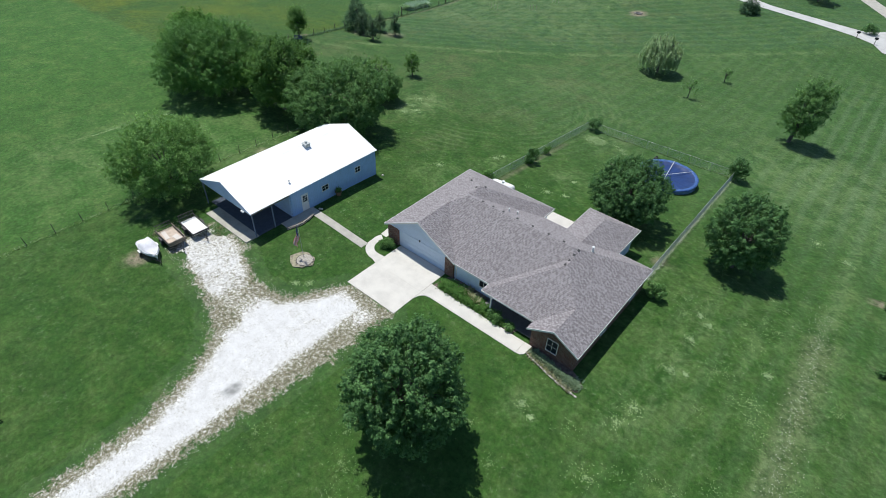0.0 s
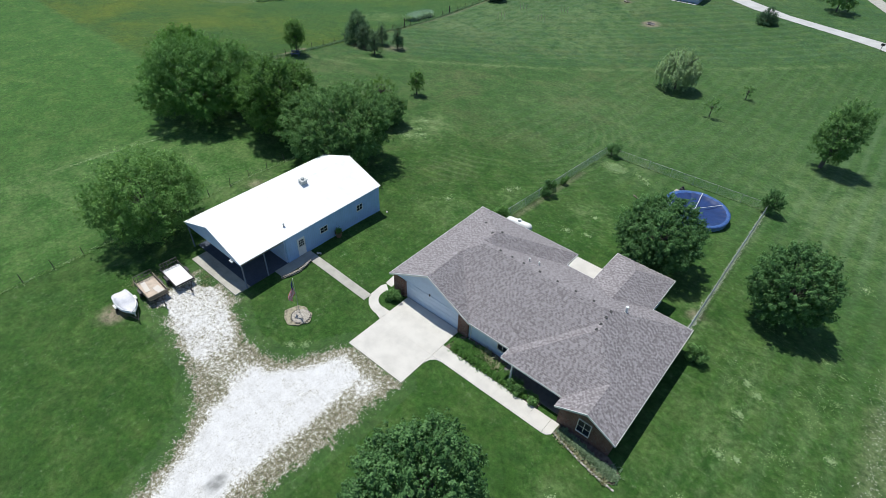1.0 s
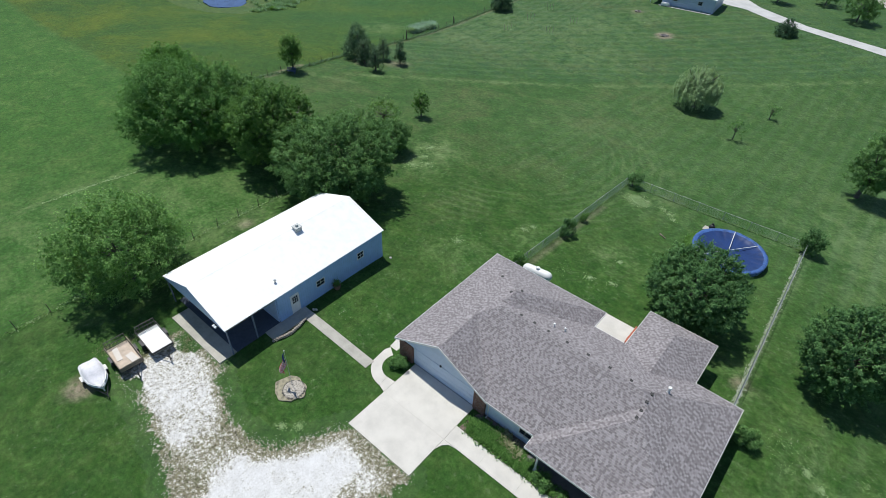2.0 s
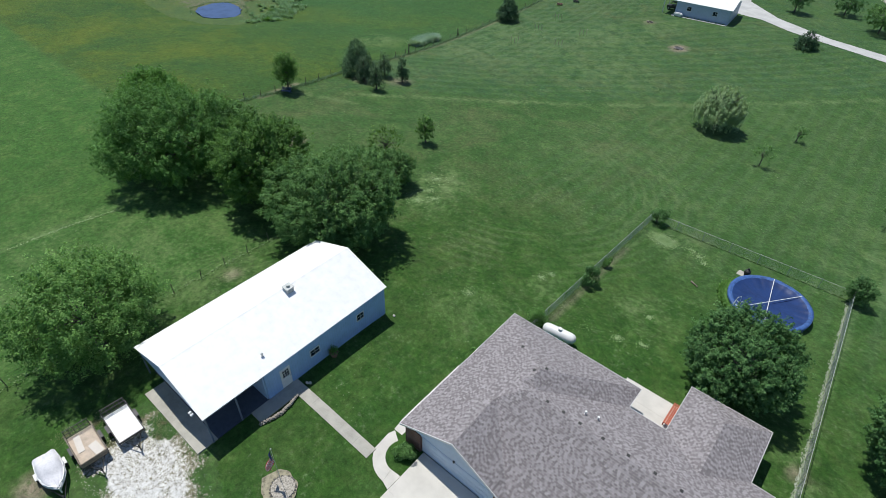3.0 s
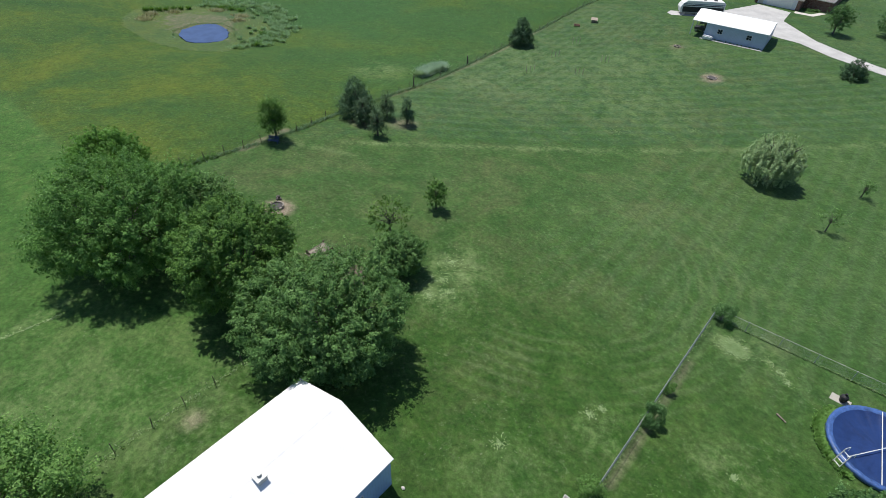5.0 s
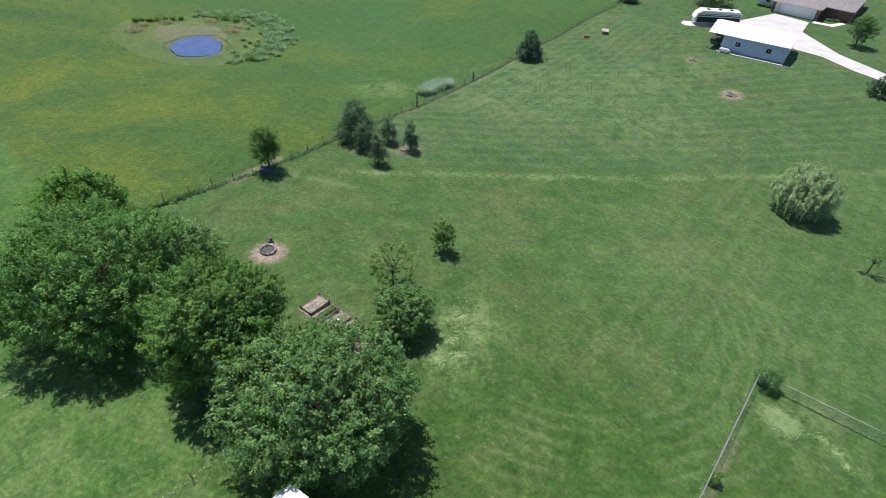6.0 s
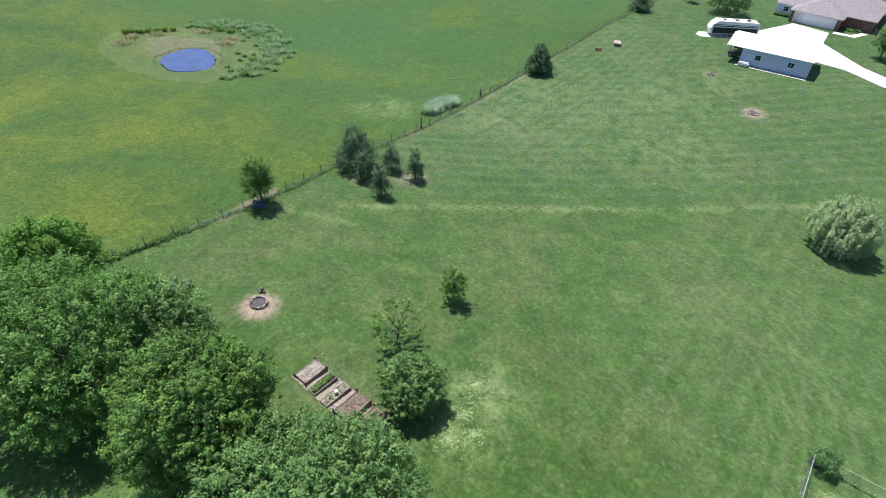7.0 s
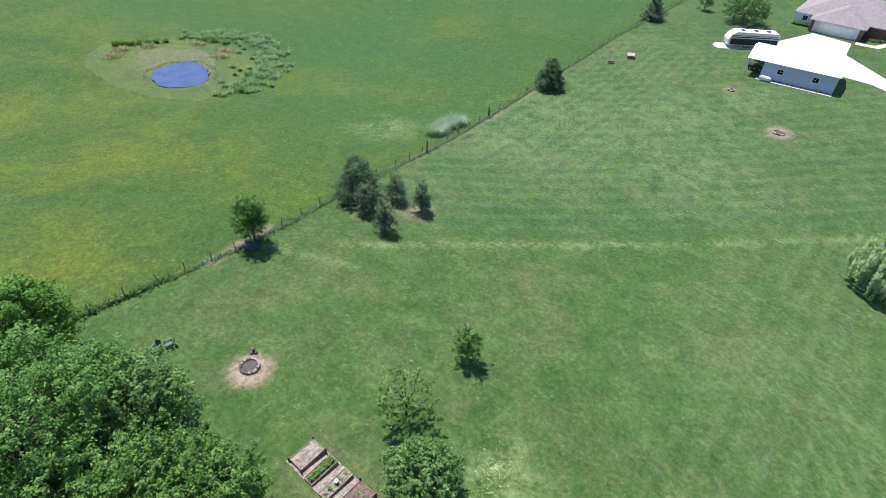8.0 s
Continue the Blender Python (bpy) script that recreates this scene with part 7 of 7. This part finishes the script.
bx = thing("white_tank", "low white tank against the far barn wall", "tank", (-60.0, 151.9, FZ + 0.02))
bm = bmesh.new()
box(bm, (-1.0, -0.5, 0), (1.0, 0.5, 0.75))
bmesh.ops.bevel(bm, geom=list(bm.edges), offset=0.18, segments=2, affect="EDGES")
part("body", bm, WHITE, bx)
tufts("barn_weeds", "low weeds along the far barn wall", [(-58.5 + 0.8 * k, 152.35 + 0.077 * k, 0.25) for k in range(12)], 170, 0.28, LEAF_OAK, 108, 0.06)
sheet("barn_strip", [(-61.5, 151.4), (-48.4, 152.6), (-48.5, 153.6), (-61.6, 152.4)], 0.5, 0.05, 0.04, FAR_GRAVEL, "pale gravel strip along the far barn", "pavement")
rv = thing("camper", "white and black travel camper parked behind the far barn", "camper", (-67.9, 168.9, FZ), turn=36)
bm = bmesh.new()
shape = [(-5.2, 0.6), (5.0, 0.6), (5.0, 2.9), (4.6, 3.2), (-4.0, 3.3), (-5.0, 2.6), (-5.5, 1.6)]
v0, v1 = [[bm.verts.new((x, y, z)) for x, z in shape] for y in (-1.25, 1.25)]
bm.faces.new(v0), bm.faces.new(v1[::-1])
for k in range(len(shape)):
    bm.faces.new((v0[k], v1[k], v1[(k + 1) % len(shape)], v0[(k + 1) % len(shape)]))
part("body", bm, WHITE, rv)
for z0, z1, m_ in ((0.7, 1.95, BLACK), (2.15, 2.35, DARK_STEEL), (2.5, 2.62, BLUE_PLASTIC)):
    for y in (-1.258, 1.258):
        bm = bmesh.new()
        box(bm, (-4.9, y - 0.004, z0), (4.8, y + 0.004, z1))
        part("stripe", bm, m_, rv)
for x in (-1.4, -0.5):
    for y in (-1.1, 1.1):
        wheel(rv, (x, y, 0.36), 0.36)
for x in (-2.5, 0.2, 2.8):
    part("roof_box", (lambda b: (box(b, (x - 0.35, -0.35, 3.2), (x + 0.35, 0.35, 3.42)), b)[1])(bmesh.new()), DARK_STEEL, rv)
sheet("camper_pad", [(-74.2, 163.9), (-72.6, 163.0), (-63.6, 169.6), (-64.6, 172.6), (-74.4, 166.2)], 0.6, 0.05, 0.04, FAR_GRAVEL, "pale gravel pad under the camper", "pavement")
fh = thing("far_house", "far brick and pale siding house with a grey-brown roof", "house", (0, 0, 0))
FB = [(-66.0, 194.0, -44.0, 214.0, "wesn"), (-61.8, 190.0, -50.2, 204.0, "wesn")]
ff = [(q, (a, b, c + FZ)) for q, (a, b, c) in roof_faces(FB, 2.6, 0.42)]
build_roof(ff, fh, FAR_SHINGLE, CREAM, 6, 0.36)
for a, b, m_ in (((-65.5, 194.0), (-61.2, 194.0), FAR_WALL), ((-61.2, 190.5), (-50.8, 190.5), FAR_WALL), ((-65.5, 194.0), (-65.5, 213.5), FAR_WALL), ((-50.7, 190.5), (-50.7, 195), BRICK), ((-44.5, 194.5), (-44.5, 213.5), BRICK), ((-50.6, 194.6), (-44.6, 194.6), BRICK)):
    bm = bmesh.new()
    board(bm, (*a, FZ + 2.55), (*b, FZ + 2.55), 2.9, 0.2)
    part("wall", bm, m_, fh)
for x0, x1 in ((-61.3, -60.6), (-51.4, -50.6)):
    bm = bmesh.new()
    box(bm, (x0, 190.3, FZ - 0.2), (x1, 190.65, FZ + 2.5))
    part("brick_pier", bm, BRICK, fh)
bm = bmesh.new()
box(bm, (-58.4, 190.36, FZ), (-52.4, 190.42, FZ + 2.15))
part("garage_door", bm, WHITE, fh)
part("door", (lambda b: (box(b, (-60.3, 190.36, FZ), (-59.3, 190.42, FZ + 2.1)), b)[1])(bmesh.new()), CREAM, fh)
window(fh, (-63.3, 193.88, FZ + 1.6), 1.0, 1.0, 0, (2, 2))
sheet("far_walk", [(-51, 187.5), (-46.5, 188.0), (-44.5, 193), (-45.8, 193.2), (-47.5, 189.6), (-51, 189.5)], 0.5, 0.05, 0.05, CONCRETE, "pale concrete walk at the far house", "pavement")
tufts("far_bushes", "dark bushes at the far house", [(-65 + 0.9 * k, 193.2, 0.3) for k in range(4)] + [(-48.5, 192.5, 0.6), (-47.0, 193.2, 0.6)], 800, 0.5, LEAF_OAK, 109, 0.12)
kennel = thing("dog_house", "small pale wooden kennel on the far lawn", "kennel", (-84.2, 145.3, gz(-84.2, 145.3)), turn=25)
part("body", (lambda b: (box(b, (-0.6, -0.45, 0), (0.6, 0.45, 0.6)), b)[1])(bmesh.new()), BOARD, kennel)
bm = bmesh.new()
for s in (-1, 1):
    v = [bm.verts.new(p) for p in ((-0.75, s * 0.6, 0.55), (0.75, s * 0.6, 0.55), (0.75, 0, 1.0), (-0.75, 0, 1.0))]
    w = [bm.verts.new(p.co + Vector((0, 0, 0.04))) for p in v]
    bm.faces.new(v), bm.faces.new(w[::-1])
    for k in range(4):
        bm.faces.new((w[k], w[(k + 1) % 4], v[(k + 1) % 4], v[k]))
part("roof", bm, DECK, kennel)
for x, y in ((-7.6, 150.0), (-3.8, 148.4)):
    box_ = thing("mailbox", "dark mailbox on a post beside the far drive", "mailbox", (x, y, gz(x, y)), "mailboxes")
    part("post", (lambda b: (box(b, (-0.06, -0.06, -0.2), (0.06, 0.06, 1.1)), b)[1])(bmesh.new()), POST_WOOD, box_)
    part("case", (lambda b: (box(b, (-0.35, -0.2, 1.1), (0.35, 0.2, 1.5)), b)[1])(bmesh.new()), BLACK, box_)
for x, y in ((-80.1, 110.7), (-80.7, 121.0), (-81.4, 130.8), (-72.4, 116.1), (-71.8, 125.7)):
    for k in range(3):
        sx, sy = x + 0.55 * k, y + 0.5 * k
        st = thing("stake", "thin bleached wooden stake in the far lawn", "stake", (sx, sy, gz(sx, sy)), "stakes")
        part("rod", (lambda b: (rod(b, (0, 0, -0.1), (0.05 * (k - 1), 0.03, 1.35), 0.04, sides=6), b)[1])(bmesh.new()), DECK, st)
logs = thing("log_pile", "small pile of reddish-brown logs on the far lawn", "wood", (-86.1, 140.8, gz(-86.1, 140.8)), turn=30)
for k in range(5):
    bm = bmesh.new()
    rod(bm, (-0.7, 0.28 * (k % 3) - 0.3 + 0.12 * (k // 3), 0.13 + 0.22 * (k // 3)), (0.6, 0.28 * (k % 3) - 0.25 + 0.12 * (k // 3), 0.13 + 0.22 * (k // 3)), 0.13, 0.11, 8)
    part("log", bm, TERRACOTTA, logs)
